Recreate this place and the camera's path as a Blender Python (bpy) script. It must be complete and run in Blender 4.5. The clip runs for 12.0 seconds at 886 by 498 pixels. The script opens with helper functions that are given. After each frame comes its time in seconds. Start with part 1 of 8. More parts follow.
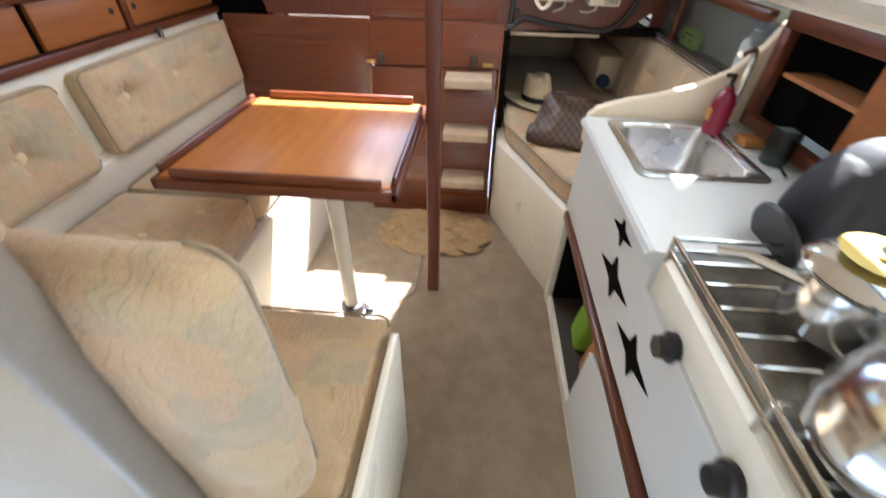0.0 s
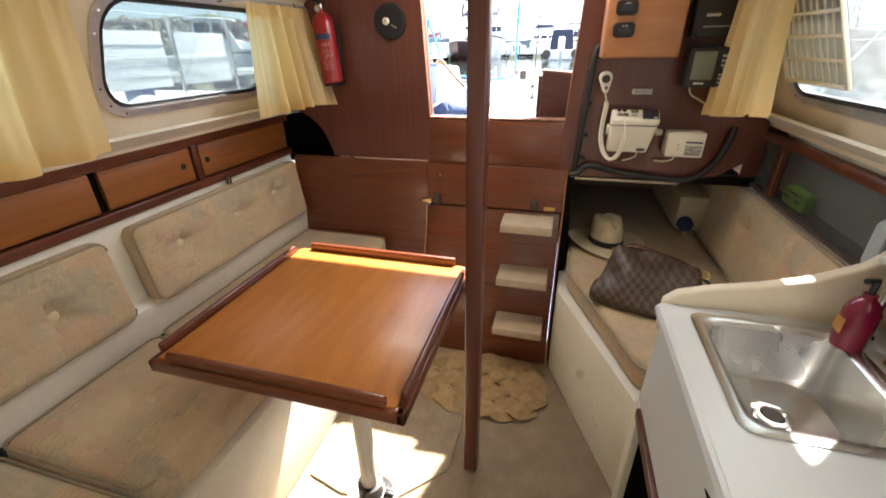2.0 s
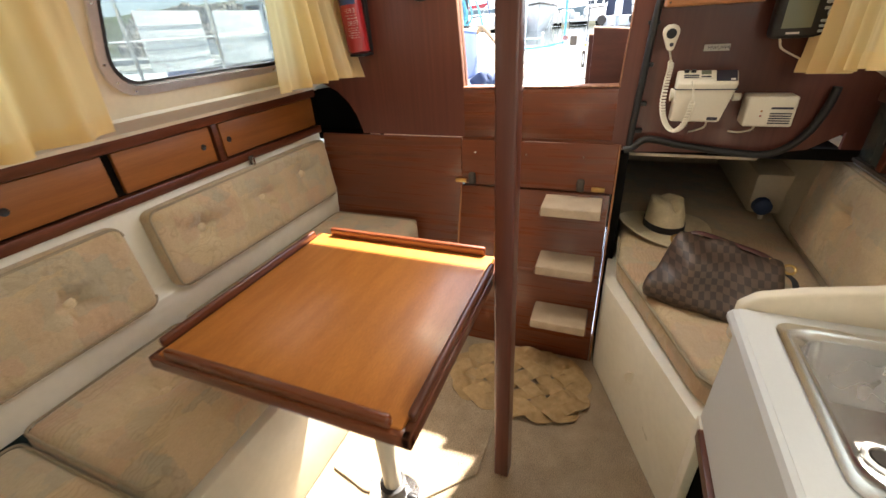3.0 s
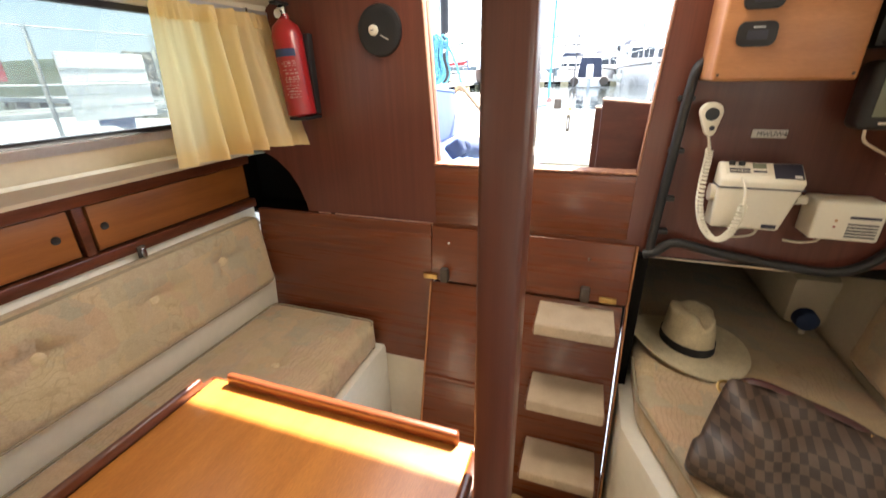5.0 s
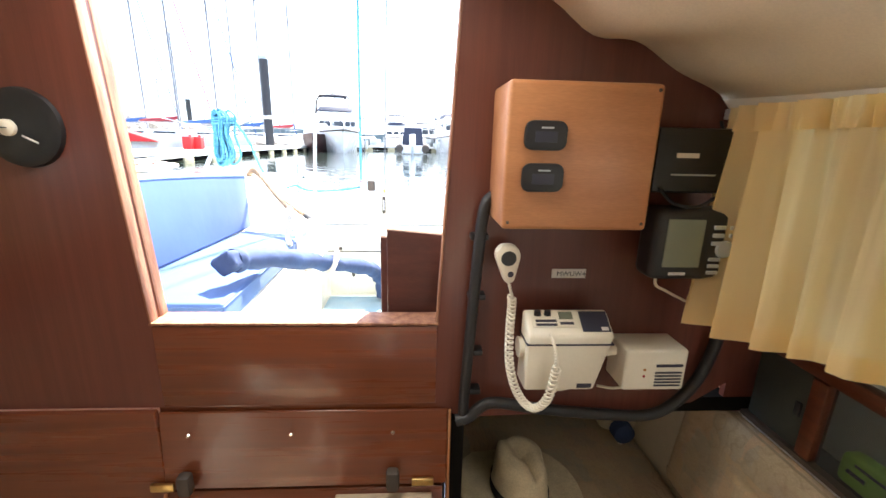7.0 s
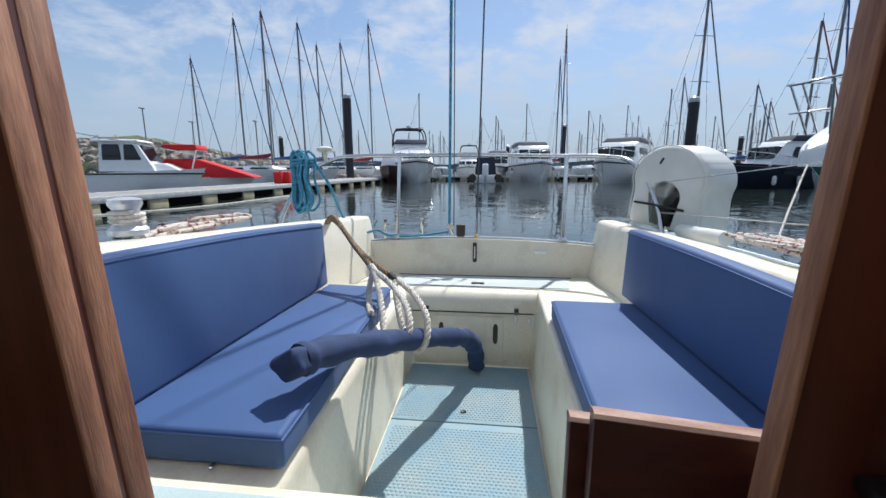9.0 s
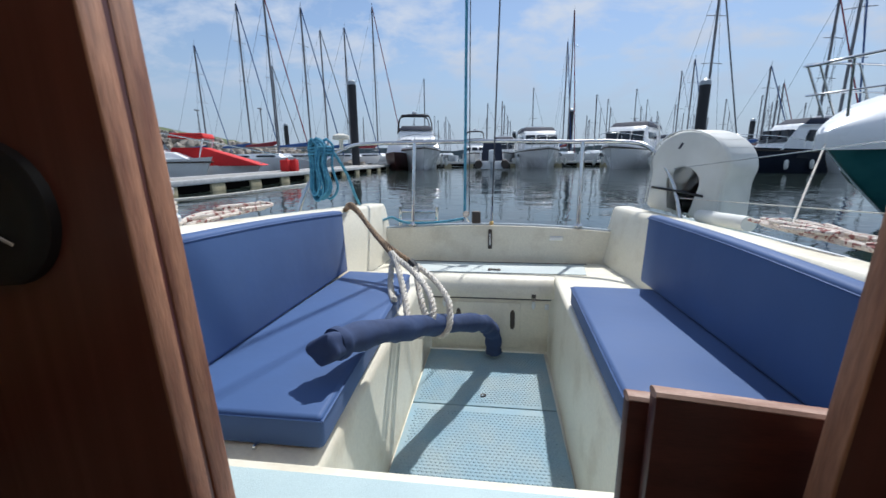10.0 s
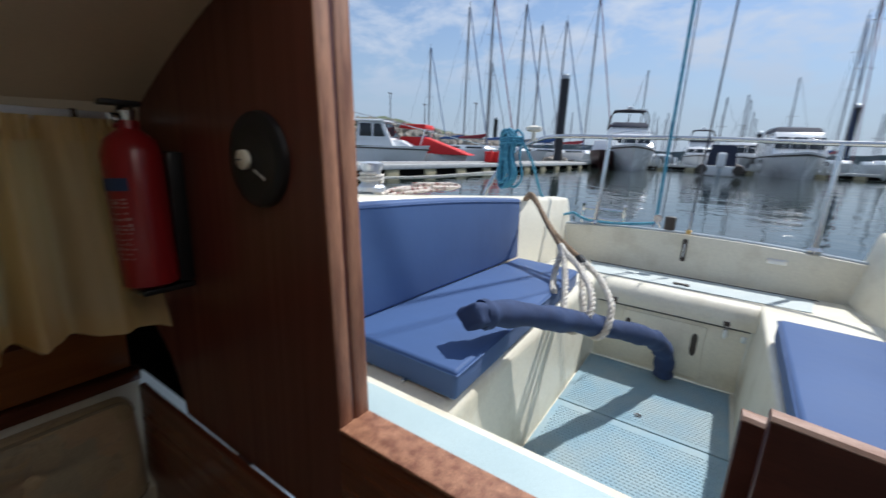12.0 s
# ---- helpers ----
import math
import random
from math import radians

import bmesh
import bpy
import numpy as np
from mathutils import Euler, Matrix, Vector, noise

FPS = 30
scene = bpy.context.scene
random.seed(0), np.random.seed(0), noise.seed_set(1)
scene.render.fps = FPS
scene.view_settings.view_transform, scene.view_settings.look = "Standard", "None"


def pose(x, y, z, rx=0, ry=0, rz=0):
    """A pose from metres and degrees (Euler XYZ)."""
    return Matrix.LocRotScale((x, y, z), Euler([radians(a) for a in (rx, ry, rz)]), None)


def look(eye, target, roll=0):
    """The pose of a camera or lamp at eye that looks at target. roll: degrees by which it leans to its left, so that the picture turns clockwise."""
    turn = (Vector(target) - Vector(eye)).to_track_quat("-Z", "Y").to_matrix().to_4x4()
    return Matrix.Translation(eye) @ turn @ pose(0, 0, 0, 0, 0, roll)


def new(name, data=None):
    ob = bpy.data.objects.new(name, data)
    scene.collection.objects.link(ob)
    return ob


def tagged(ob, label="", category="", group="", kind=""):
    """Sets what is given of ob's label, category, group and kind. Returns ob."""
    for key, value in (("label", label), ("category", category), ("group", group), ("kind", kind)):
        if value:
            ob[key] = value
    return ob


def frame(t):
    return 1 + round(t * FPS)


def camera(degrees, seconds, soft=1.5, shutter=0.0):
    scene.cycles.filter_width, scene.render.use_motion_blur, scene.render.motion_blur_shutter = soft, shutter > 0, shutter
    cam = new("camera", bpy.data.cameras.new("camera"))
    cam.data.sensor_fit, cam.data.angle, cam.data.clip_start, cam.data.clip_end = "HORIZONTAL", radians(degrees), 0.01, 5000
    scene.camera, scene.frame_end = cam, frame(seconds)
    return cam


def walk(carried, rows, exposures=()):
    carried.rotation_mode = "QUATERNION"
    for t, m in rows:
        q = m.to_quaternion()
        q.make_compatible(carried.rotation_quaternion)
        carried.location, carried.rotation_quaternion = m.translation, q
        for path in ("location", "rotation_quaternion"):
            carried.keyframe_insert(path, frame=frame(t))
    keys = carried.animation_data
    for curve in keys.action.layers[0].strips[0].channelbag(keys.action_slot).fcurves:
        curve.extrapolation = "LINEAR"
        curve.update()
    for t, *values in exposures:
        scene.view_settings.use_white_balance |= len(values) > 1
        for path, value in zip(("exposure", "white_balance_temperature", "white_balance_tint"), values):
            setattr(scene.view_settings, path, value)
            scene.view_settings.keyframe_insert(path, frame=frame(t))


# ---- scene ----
cam = camera(94.3, 12.0, 1.5, 0.4)
PATH = [
    (0, (0.256, 0.187, 1.248), (0.143, 1.746, 0.0), 1.2),
    (0.5, (0.288, 0.353, 1.237), (-0.092, 2.06, 0.267), -2.4),
    (1, (0.308, 0.496, 1.306), (-0.286, 2.278, 0.62), -3.5),
    (1.5, (0.305, 0.521, 1.359), (-0.407, 2.299, 0.781), -3.5),
    (2, (0.313, 0.498, 1.362), (-0.18, 2.224, 0.48), -1.1),
    (2.5, (0.302, 0.502, 1.334), (-0.336, 2.143, 0.385), -3.9),
    (2.7, (0.32, 0.547, 1.328), (-0.373, 2.155, 0.362), -3.9),
    (4.5, (0.286, 1.018, 1.293), (-0.344, 2.699, 0.409), -2.9),
    (5, (0.196, 1.083, 1.339), (-0.416, 2.821, 0.562), -1.1),
    (5.5, (0.211, 1.163, 1.374), (-0.393, 2.952, 0.715), 1.4),
    (6, (0.292, 1.313, 1.423), (-0.23, 3.152, 0.835), 1.8),
    (6.5, (0.307, 1.434, 1.445), (0.3, 3.373, 0.954), 0.9),
    (7, (0.287, 1.479, 1.454), (0.405, 3.409, 0.944), 1.4),
    (7.5, (0.257, 1.622, 1.421), (0.049, 3.542, 0.904), 2.9),
    (7.7, (0.235, 1.716, 1.444), (-0.087, 3.635, 0.981), 3.2),
    (9.3, (0.099, 1.957, 1.508), (-0.097, 3.91, 1.126), -0.9),
    (9.5, (0.087, 1.948, 1.511), (-0.098, 3.897, 1.103), -1.1),
    (10, (0.06, 1.934, 1.506), (-0.189, 3.867, 1.061), -0.6),
    (10.5, (0.044, 1.932, 1.504), (-0.35, 3.846, 1.078), -0.4),
    (11, (0.091, 1.945, 1.505), (-0.45, 3.826, 1.093), 0.3),
    (11.5, (0.131, 1.948, 1.493), (-0.608, 3.753, 1.053), 1.7),
    (12, (0.154, 1.907, 1.486), (-0.924, 3.522, 1.005), 2.4),
]
EXPOSURES = [(0, 3.82, 5800, 12), (0.5, 3.8, 5650, 12), (1.0, 3.4, 6300, 12), (1.5, 3.25, 6350, 12), (2.5, 3.28, 6850, 12), (4.5, 3.5, 7000, 12), (5.5, 3.55, 6700, 12), (6.0, 3.65, 6350, 12), (6.5, 3.75, 6250, 12), (7.0, 3.35, 6450, 12), (7.7, 2.8, 6500, 12), (8.6, 0.9, 6250, 11), (9.3, 0.33, 5900, 10), (12, 0.38, 5900, 10)]
walk(cam, [(t, look(eye, target, roll)) for t, eye, target, roll in PATH], EXPOSURES)

# ---- light ----
world = bpy.data.worlds.new("sky")
scene.world = world
world.use_nodes = True
SUN_TO = Vector((0.255, 0.67, 1.0)).normalized()
SUN_EL = math.asin(SUN_TO.z)
SUN_AZ = math.atan2(SUN_TO.x, SUN_TO.y)
nt = world.node_tree
nt.nodes.clear()
sky = nt.nodes.new("ShaderNodeTexSky")
sky.sky_type, sky.sun_disc = "NISHITA", False
sky.sun_elevation, sky.sun_rotation = SUN_EL, SUN_AZ
sky.air_density, sky.dust_density, sky.ozone_density = 1.0, 0.6, 1.6
tc = nt.nodes.new("ShaderNodeTexCoord")
sep = nt.nodes.new("ShaderNodeSeparateXYZ")
nt.links.new(tc.outputs["Generated"], sep.inputs[0])
zz = nt.nodes.new("ShaderNodeMath")
zz.operation, zz.inputs[1].default_value = "ADD", 0.28
nt.links.new(sep.outputs[2], zz.inputs[0])
comb = nt.nodes.new("ShaderNodeCombineXYZ")
for k in (0, 1):
    dv = nt.nodes.new("ShaderNodeMath")
    dv.operation = "DIVIDE"
    nt.links.new(sep.outputs[k], dv.inputs[0])
    nt.links.new(zz.outputs[0], dv.inputs[1])
    nt.links.new(dv.outputs[0], comb.inputs[k])
cl = nt.nodes.new("ShaderNodeTexNoise")
cl.inputs["Scale"].default_value, cl.inputs["Detail"].default_value = 3.4, 9.0
cl.inputs["Roughness"].default_value, cl.inputs["Distortion"].default_value = 0.60, 0.25
nt.links.new(comb.outputs[0], cl.inputs["Vector"])
cr = nt.nodes.new("ShaderNodeValToRGB")
cr.color_ramp.elements[0].position, cr.color_ramp.elements[1].position = 0.44, 0.62
nt.links.new(cl.outputs["Fac"], cr.inputs[0])
fade = nt.nodes.new("ShaderNodeMapRange")
fade.inputs[1].default_value, fade.inputs[2].default_value = 0.03, 0.20
nt.links.new(sep.outputs[2], fade.inputs[0])
cm = nt.nodes.new("ShaderNodeMath")
cm.operation = "MULTIPLY"
nt.links.new(cr.outputs[0], cm.inputs[0])
nt.links.new(fade.outputs[0], cm.inputs[1])
mx = nt.nodes.new("ShaderNodeMixRGB")
mx.inputs[2].default_value = (6.0, 6.35, 6.95, 1)
nt.links.new(cm.outputs[0], mx.inputs[0])
nt.links.new(sky.outputs[0], mx.inputs[1])
bg = nt.nodes.new("ShaderNodeBackground")
bg.inputs[1].default_value = 0.088
hz = nt.nodes.new("ShaderNodeMapRange")
hz.interpolation_type = "SMOOTHSTEP"
hz.inputs[1].default_value, hz.inputs[2].default_value = -0.02, 0.32
hz.inputs[3].default_value, hz.inputs[4].default_value = 0.9, 0.18
nt.links.new(sep.outputs[2], hz.inputs[0])
mh = nt.nodes.new("ShaderNodeMixRGB")
mh.inputs[2].default_value = (3.4, 4.1, 5.0, 1)
nt.links.new(hz.outputs[0], mh.inputs[0])
nt.links.new(mx.outputs[0], mh.inputs[1])
nt.links.new(mh.outputs[0], bg.inputs[0])
wo = nt.nodes.new("ShaderNodeOutputWorld")
nt.links.new(bg.outputs[0], wo.inputs[0])

sun = new("sun", bpy.data.lights.new("sun", "SUN"))
sun.data.energy, sun.data.angle, sun.data.color = 3.6, radians(0.9), (1.0, 0.95, 0.87)
sun.matrix_basis = look((0, 0, 0), -SUN_TO)


def fill_lamp(at, target, sx, sy, watts):
    """Warm area lamp added near an opening to brighten the cabin."""
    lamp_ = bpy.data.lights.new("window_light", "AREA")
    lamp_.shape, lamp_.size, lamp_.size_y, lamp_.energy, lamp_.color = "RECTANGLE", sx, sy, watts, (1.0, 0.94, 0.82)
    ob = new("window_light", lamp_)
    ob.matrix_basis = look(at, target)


# added fill outside the side windows, the forward ones behind the viewpoint
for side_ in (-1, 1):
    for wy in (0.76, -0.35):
        fill_lamp((0.045 + side_ * 0.95, wy, 1.37), (0.045, wy, 0.9), 0.66, 0.22, (0.18 if side_ < 0 else 0.45) if wy > 0 else 0.28)
fill_lamp((0.995, 1.60, 1.37), (0.3, 1.9, 1.2), 0.28, 0.22, 0.2)
# added fill just below the hatch lid
fill_lamp((0.045, 1.96, 1.80), (-0.05, 1.6, 0.0), 0.6, 0.28, 1.1)


# ---- materials ----
def material(name, col, rough=0.5, metal=0.0, col2=None, scale=8.0, stretch=(1, 1, 1), detail=4.0, bump=0.0, bscale=None,
             lo=0.35, hi=0.65, spec=0.5, coat=0.0, fine=0.0, finescale=180.0, rrough=0.0, trans=0.0, sheen=0.0, island=0.0):
    m = bpy.data.materials.new(name)
    m.use_nodes = True
    n, l = m.node_tree.nodes, m.node_tree.links
    b = n["Principled BSDF"]
    b.inputs["Roughness"].default_value, b.inputs["Metallic"].default_value = rough, metal
    b.inputs["Specular IOR Level"].default_value = spec
    b.inputs["Coat Weight"].default_value, b.inputs["Coat Roughness"].default_value = coat, 0.12
    b.inputs["Transmission Weight"].default_value = trans
    b.inputs["Sheen Weight"].default_value = sheen
    t = n.new("ShaderNodeTexCoord")
    mp = n.new("ShaderNodeMapping")
    mp.inputs["Scale"].default_value = stretch
    l.new(t.outputs["Object"], mp.inputs[0])
    no = n.new("ShaderNodeTexNoise")
    no.inputs["Scale"].default_value, no.inputs["Detail"].default_value = scale, detail
    l.new(mp.outputs[0], no.inputs["Vector"])
    rp = n.new("ShaderNodeValToRGB")
    c2 = col2 or tuple(c * 0.86 for c in col)
    rp.color_ramp.elements[0].position, rp.color_ramp.elements[1].position = lo, hi
    rp.color_ramp.elements[0].color, rp.color_ramp.elements[1].color = (*col, 1), (*c2, 1)
    l.new(no.outputs["Fac"], rp.inputs[0])
    out = rp.outputs[0]
    fn = None
    if fine or bump:
        fn = n.new("ShaderNodeTexNoise")
        fn.inputs["Scale"].default_value, fn.inputs["Detail"].default_value = bscale or finescale, 5.0
        l.new(mp.outputs[0], fn.inputs["Vector"])
    if fine:
        mr = n.new("ShaderNodeMapRange")
        mr.inputs[1].default_value, mr.inputs[2].default_value = 0.3, 0.7
        mr.inputs[3].default_value, mr.inputs[4].default_value = 1 - fine, 1 + fine
        l.new(fn.outputs["Fac"], mr.inputs[0])
        mu = n.new("ShaderNodeMixRGB")
        mu.blend_type, mu.inputs[0].default_value = "MULTIPLY", 1.0
        l.new(out, mu.inputs[1])
        l.new(mr.outputs[0], mu.inputs[2])
        out = mu.outputs[0]
    if island:
        oi = n.new("ShaderNodeObjectInfo")
        mr = n.new("ShaderNodeMapRange")
        mr.inputs[3].default_value, mr.inputs[4].default_value = 1 - island, 1 + island
        l.new(oi.outputs["Random"], mr.inputs[0])
        mu = n.new("ShaderNodeMixRGB")
        mu.blend_type, mu.inputs[0].default_value = "MULTIPLY", 1.0
        l.new(out, mu.inputs[1])
        l.new(mr.outputs[0], mu.inputs[2])
        out = mu.outputs[0]
    l.new(out, b.inputs["Base Color"])
    if bump:
        bp = n.new("ShaderNodeBump")
        bp.inputs["Strength"].default_value, bp.inputs["Distance"].default_value = bump, 0.01
        l.new(fn.outputs["Fac"], bp.inputs["Height"])
        l.new(bp.outputs[0], b.inputs["Normal"])
    if rrough:
        mr = n.new("ShaderNodeMapRange")
        mr.inputs[1].default_value, mr.inputs[2].default_value = 0.3, 0.7
        mr.inputs[3].default_value, mr.inputs[4].default_value = max(0.02, rough - rrough), min(1, rough + rrough)
        l.new(no.outputs["Fac"], mr.inputs[0])
        l.new(mr.outputs[0], b.inputs["Roughness"])
    return m


def patterned(name, cols, scale, bump=0.3):
    """Woven upholstery: soft-edged blocks of several colours with drawn leaf veins, and a fine weave."""
    m = bpy.data.materials.new(name)
    m.use_nodes = True
    n, l = m.node_tree.nodes, m.node_tree.links
    b = n["Principled BSDF"]
    b.inputs["Roughness"].default_value, b.inputs["Specular IOR Level"].default_value = 0.95, 0.15
    b.inputs["Sheen Weight"].default_value = 0.25
    t = n.new("ShaderNodeTexCoord")

    def noise_at(sc, detail):
        q = n.new("ShaderNodeTexNoise")
        q.inputs["Scale"].default_value, q.inputs["Detail"].default_value = sc, detail
        l.new(t.outputs["Object"], q.inputs["Vector"])
        return q

    def shifted(q, amount):
        ad = n.new("ShaderNodeVectorMath")
        ad.operation = "MULTIPLY_ADD"
        ad.inputs[1].default_value = (amount, amount, amount)
        l.new(q.outputs["Color"], ad.inputs[0])
        l.new(t.outputs["Object"], ad.inputs[2])
        return ad

    def mixed(kind, amount, first, second):
        q = n.new("ShaderNodeMixRGB")
        q.blend_type = kind
        if isinstance(amount, float):
            q.inputs[0].default_value = amount
        else:
            l.new(amount, q.inputs[0])
        l.new(first, q.inputs[1])
        l.new(second, q.inputs[2])
        return q.outputs[0]

    soft = shifted(noise_at(60.0, 2.0), 0.016)
    wavy = shifted(noise_at(9.0, 2.0), 0.10)

    def blocks(sc, order, where):
        vo = n.new("ShaderNodeTexVoronoi")
        vo.distance = "CHEBYCHEV"
        vo.inputs["Scale"].default_value, vo.inputs["Randomness"].default_value = sc, 0.85
        l.new(where.outputs[0], vo.inputs["Vector"])
        hs = n.new("ShaderNodeSeparateColor")
        l.new(vo.outputs["Color"], hs.inputs[0])
        rp = n.new("ShaderNodeValToRGB")
        rp.color_ramp.interpolation = "CONSTANT"
        e = rp.color_ramp.elements
        e[0].color = (*order[0], 1)
        e[1].position, e[1].color = 1 / len(order), (*order[1], 1)
        for k in range(2, len(order)):
            x = e.new(k / len(order))
            x.color = (*order[k], 1)
        l.new(hs.outputs[1], rp.inputs[0])
        return rp.outputs[0], hs.outputs[2]

    big, pick = blocks(scale, cols, soft)
    small, _ = blocks(scale * 1.9, cols[::-1], soft)
    col = mixed("MIX", 0.38, big, small)
    # leaf veins drawn inside some of the blocks
    wv = n.new("ShaderNodeTexWave")
    wv.inputs["Scale"].default_value, wv.inputs["Distortion"].default_value = 22.0, 5.0
    wv.inputs["Detail"].default_value, wv.inputs["Detail Scale"].default_value = 1.0, 1.6
    l.new(wavy.outputs[0], wv.inputs["Vector"])
    wr = n.new("ShaderNodeValToRGB")
    wr.color_ramp.elements[0].position, wr.color_ramp.elements[0].color = 0.0, (0.66, 0.63, 0.60, 1)
    wr.color_ramp.elements[1].position, wr.color_ramp.elements[1].color = 0.20, (1, 1, 1, 1)
    l.new(wv.outputs["Fac"], wr.inputs[0])
    some = n.new("ShaderNodeMapRange")
    some.inputs[1].default_value, some.inputs[2].default_value = 0.55, 0.62
    some.inputs[3].default_value, some.inputs[4].default_value = 0.05, 0.40
    l.new(pick, some.inputs[0])
    col = mixed("MULTIPLY", some.outputs[0], col, wr.outputs[0])
    we = noise_at(420.0, 3.0)
    mr = n.new("ShaderNodeMapRange")
    mr.inputs[1].default_value, mr.inputs[2].default_value = 0.3, 0.7
    mr.inputs[3].default_value, mr.inputs[4].default_value = 0.86, 1.12
    l.new(we.outputs["Fac"], mr.inputs[0])
    col = mixed("MULTIPLY", 1.0, col, mr.outputs[0])
    l.new(col, b.inputs["Base Color"])
    bp = n.new("ShaderNodeBump")
    bp.inputs["Strength"].default_value, bp.inputs["Distance"].default_value = bump, 0.004
    l.new(we.outputs["Fac"], bp.inputs["Height"])
    wk = noise_at(16.0, 3.0)
    b2_ = n.new("ShaderNodeBump")
    b2_.inputs["Strength"].default_value, b2_.inputs["Distance"].default_value = 0.5, 0.02
    l.new(wk.outputs["Fac"], b2_.inputs["Height"])
    l.new(bp.outputs[0], b2_.inputs["Normal"])
    l.new(b2_.outputs[0], b.inputs["Normal"])
    return m


def cloth_through(name, col, col2, through_col=(0.95, 0.78, 0.38), share=0.62):
    """Thin curtain cloth that daylight passes through."""
    m = material(name, col, 0.9, col2=col2, scale=5, stretch=(6, 6, 1), fine=0.06, finescale=500, spec=0.1)
    n, l = m.node_tree.nodes, m.node_tree.links
    b = n["Principled BSDF"]
    tr = n.new("ShaderNodeBsdfTranslucent")
    tr.inputs[0].default_value = (*through_col, 1)
    mixs = n.new("ShaderNodeMixShader")
    mixs.inputs[0].default_value = share
    l.new(b.outputs[0], mixs.inputs[1])
    l.new(tr.outputs[0], mixs.inputs[2])
    l.new(mixs.outputs[0], n["Material Output"].inputs[0])
    return m


WOOD = material("mahogany_ply", (0.120, 0.034, 0.022), 0.36, col2=(0.096, 0.026, 0.017), scale=5, stretch=(14, 14, 0.35), detail=6, fine=0.07, finescale=60, coat=0.25, bump=0.012, rrough=0.07)
WOODH = material("mahogany_ply_across", (0.165, 0.045, 0.017), 0.30, col2=(0.122, 0.031, 0.012), scale=5, stretch=(0.45, 14, 14), detail=6, fine=0.07, finescale=60, coat=0.3, bump=0.012, rrough=0.07)
WOODY = material("mahogany_trim", (0.13, 0.036, 0.015), 0.33, col2=(0.075, 0.02, 0.009), scale=6, stretch=(9, 1, 9), detail=6, fine=0.16, finescale=60, coat=0.2, bump=0.05)
LOCKER = material("locker_front", (0.30, 0.104, 0.025), 0.42, col2=(0.235, 0.078, 0.018), scale=4, stretch=(12, 0.6, 12), detail=6, fine=0.08, finescale=70, bump=0.02)
TABLE = material("varnished_table", (0.49, 0.185, 0.040), 0.36, col2=(0.41, 0.142, 0.027), scale=5, stretch=(6, 1.0, 6), detail=7, fine=0.12, finescale=90, coat=0.12, rrough=0.06, bump=0.02)
TEAK = material("worn_teak", (0.38, 0.185, 0.105), 0.6, col2=(0.19, 0.075, 0.042), scale=7, stretch=(8, 8, 0.8), detail=8, fine=0.2, finescale=50, bump=0.15)
PLYBOX = material("light_ply_box", (0.42, 0.185, 0.075), 0.45, col2=(0.35, 0.14, 0.055), scale=4, stretch=(1, 6, 6), detail=6, fine=0.08, finescale=80, coat=0.1, bump=0.03)
BOARD = material("washboard_varnish", (0.075, 0.022, 0.016), 0.45, col2=(0.05, 0.014, 0.011), scale=5, stretch=(1, 8, 8), detail=6, fine=0.15, finescale=60, bump=0.05)
LINER = material("cream_liner", (0.74, 0.66, 0.52), 0.5, col2=(0.68, 0.59, 0.45), scale=2.5, fine=0.03, bump=0.03, bscale=60)
HEAD = material("vinyl_headlining", (0.74, 0.64, 0.47), 0.6, col2=(0.67, 0.57, 0.41), scale=2.0, fine=0.05, finescale=300, bump=0.08)
GRP = material("white_moulding", (0.78, 0.75, 0.66), 0.35, col2=(0.72, 0.68, 0.57), scale=3, fine=0.03, bump=0.02, bscale=40, rrough=0.08)
GRPW = material("weathered_gelcoat", (0.80, 0.75, 0.61), 0.4, col2=(0.52, 0.44, 0.30), scale=4.5, detail=9, lo=0.52, hi=0.86, fine=0.05, finescale=90, bump=0.03, rrough=0.1)
GALLEY = material("galley_laminate", (0.62, 0.64, 0.65), 0.3, col2=(0.60, 0.62, 0.625), scale=2, lo=0.2, hi=0.8, fine=0.015, rrough=0.05)
CARPET = material("beige_carpet", (0.40, 0.315, 0.22), 0.97, col2=(0.33, 0.255, 0.175), scale=14, detail=6, fine=0.35, finescale=330, bump=0.8, bscale=330, spec=0.1)
FABRIC = patterned("leaf_upholstery", [(0.50, 0.38, 0.23), (0.40, 0.345, 0.25), (0.51, 0.355, 0.23), (0.535, 0.415, 0.26), (0.42, 0.355, 0.25), (0.49, 0.375, 0.23), (0.52, 0.375, 0.25)], 8.5)
BUTTON = material("cloth_button", (0.66, 0.52, 0.33), 0.9, scale=30, fine=0.1)
PIPING = material("seat_piping", (0.33, 0.27, 0.185), 0.9, scale=40)
CURTAIN = cloth_through("curtain_cloth", (0.84, 0.71, 0.47), (0.78, 0.64, 0.40), (0.97, 0.82, 0.44))
FROST = cloth_through("frosted_plastic", (0.40, 0.40, 0.36), (0.34, 0.34, 0.30), (0.34, 0.35, 0.32), 0.4)
BLUE = material("blue_vinyl", (0.055, 0.112, 0.265), 0.62, col2=(0.046, 0.096, 0.235), scale=3, spec=0.3, fine=0.05, finescale=260, bump=0.12, bscale=12, rrough=0.06, sheen=0.1)
NAVY = material("navy_canvas", (0.030, 0.055, 0.135), 0.85, col2=(0.024, 0.042, 0.105), scale=14, fine=0.1, finescale=300, bump=0.35, bscale=22)
PALEBLUE = material("pale_blue_deck", (0.47, 0.58, 0.58), 0.7, col2=(0.42, 0.53, 0.54), scale=5, fine=0.08, finescale=400, bump=0.25, bscale=500)
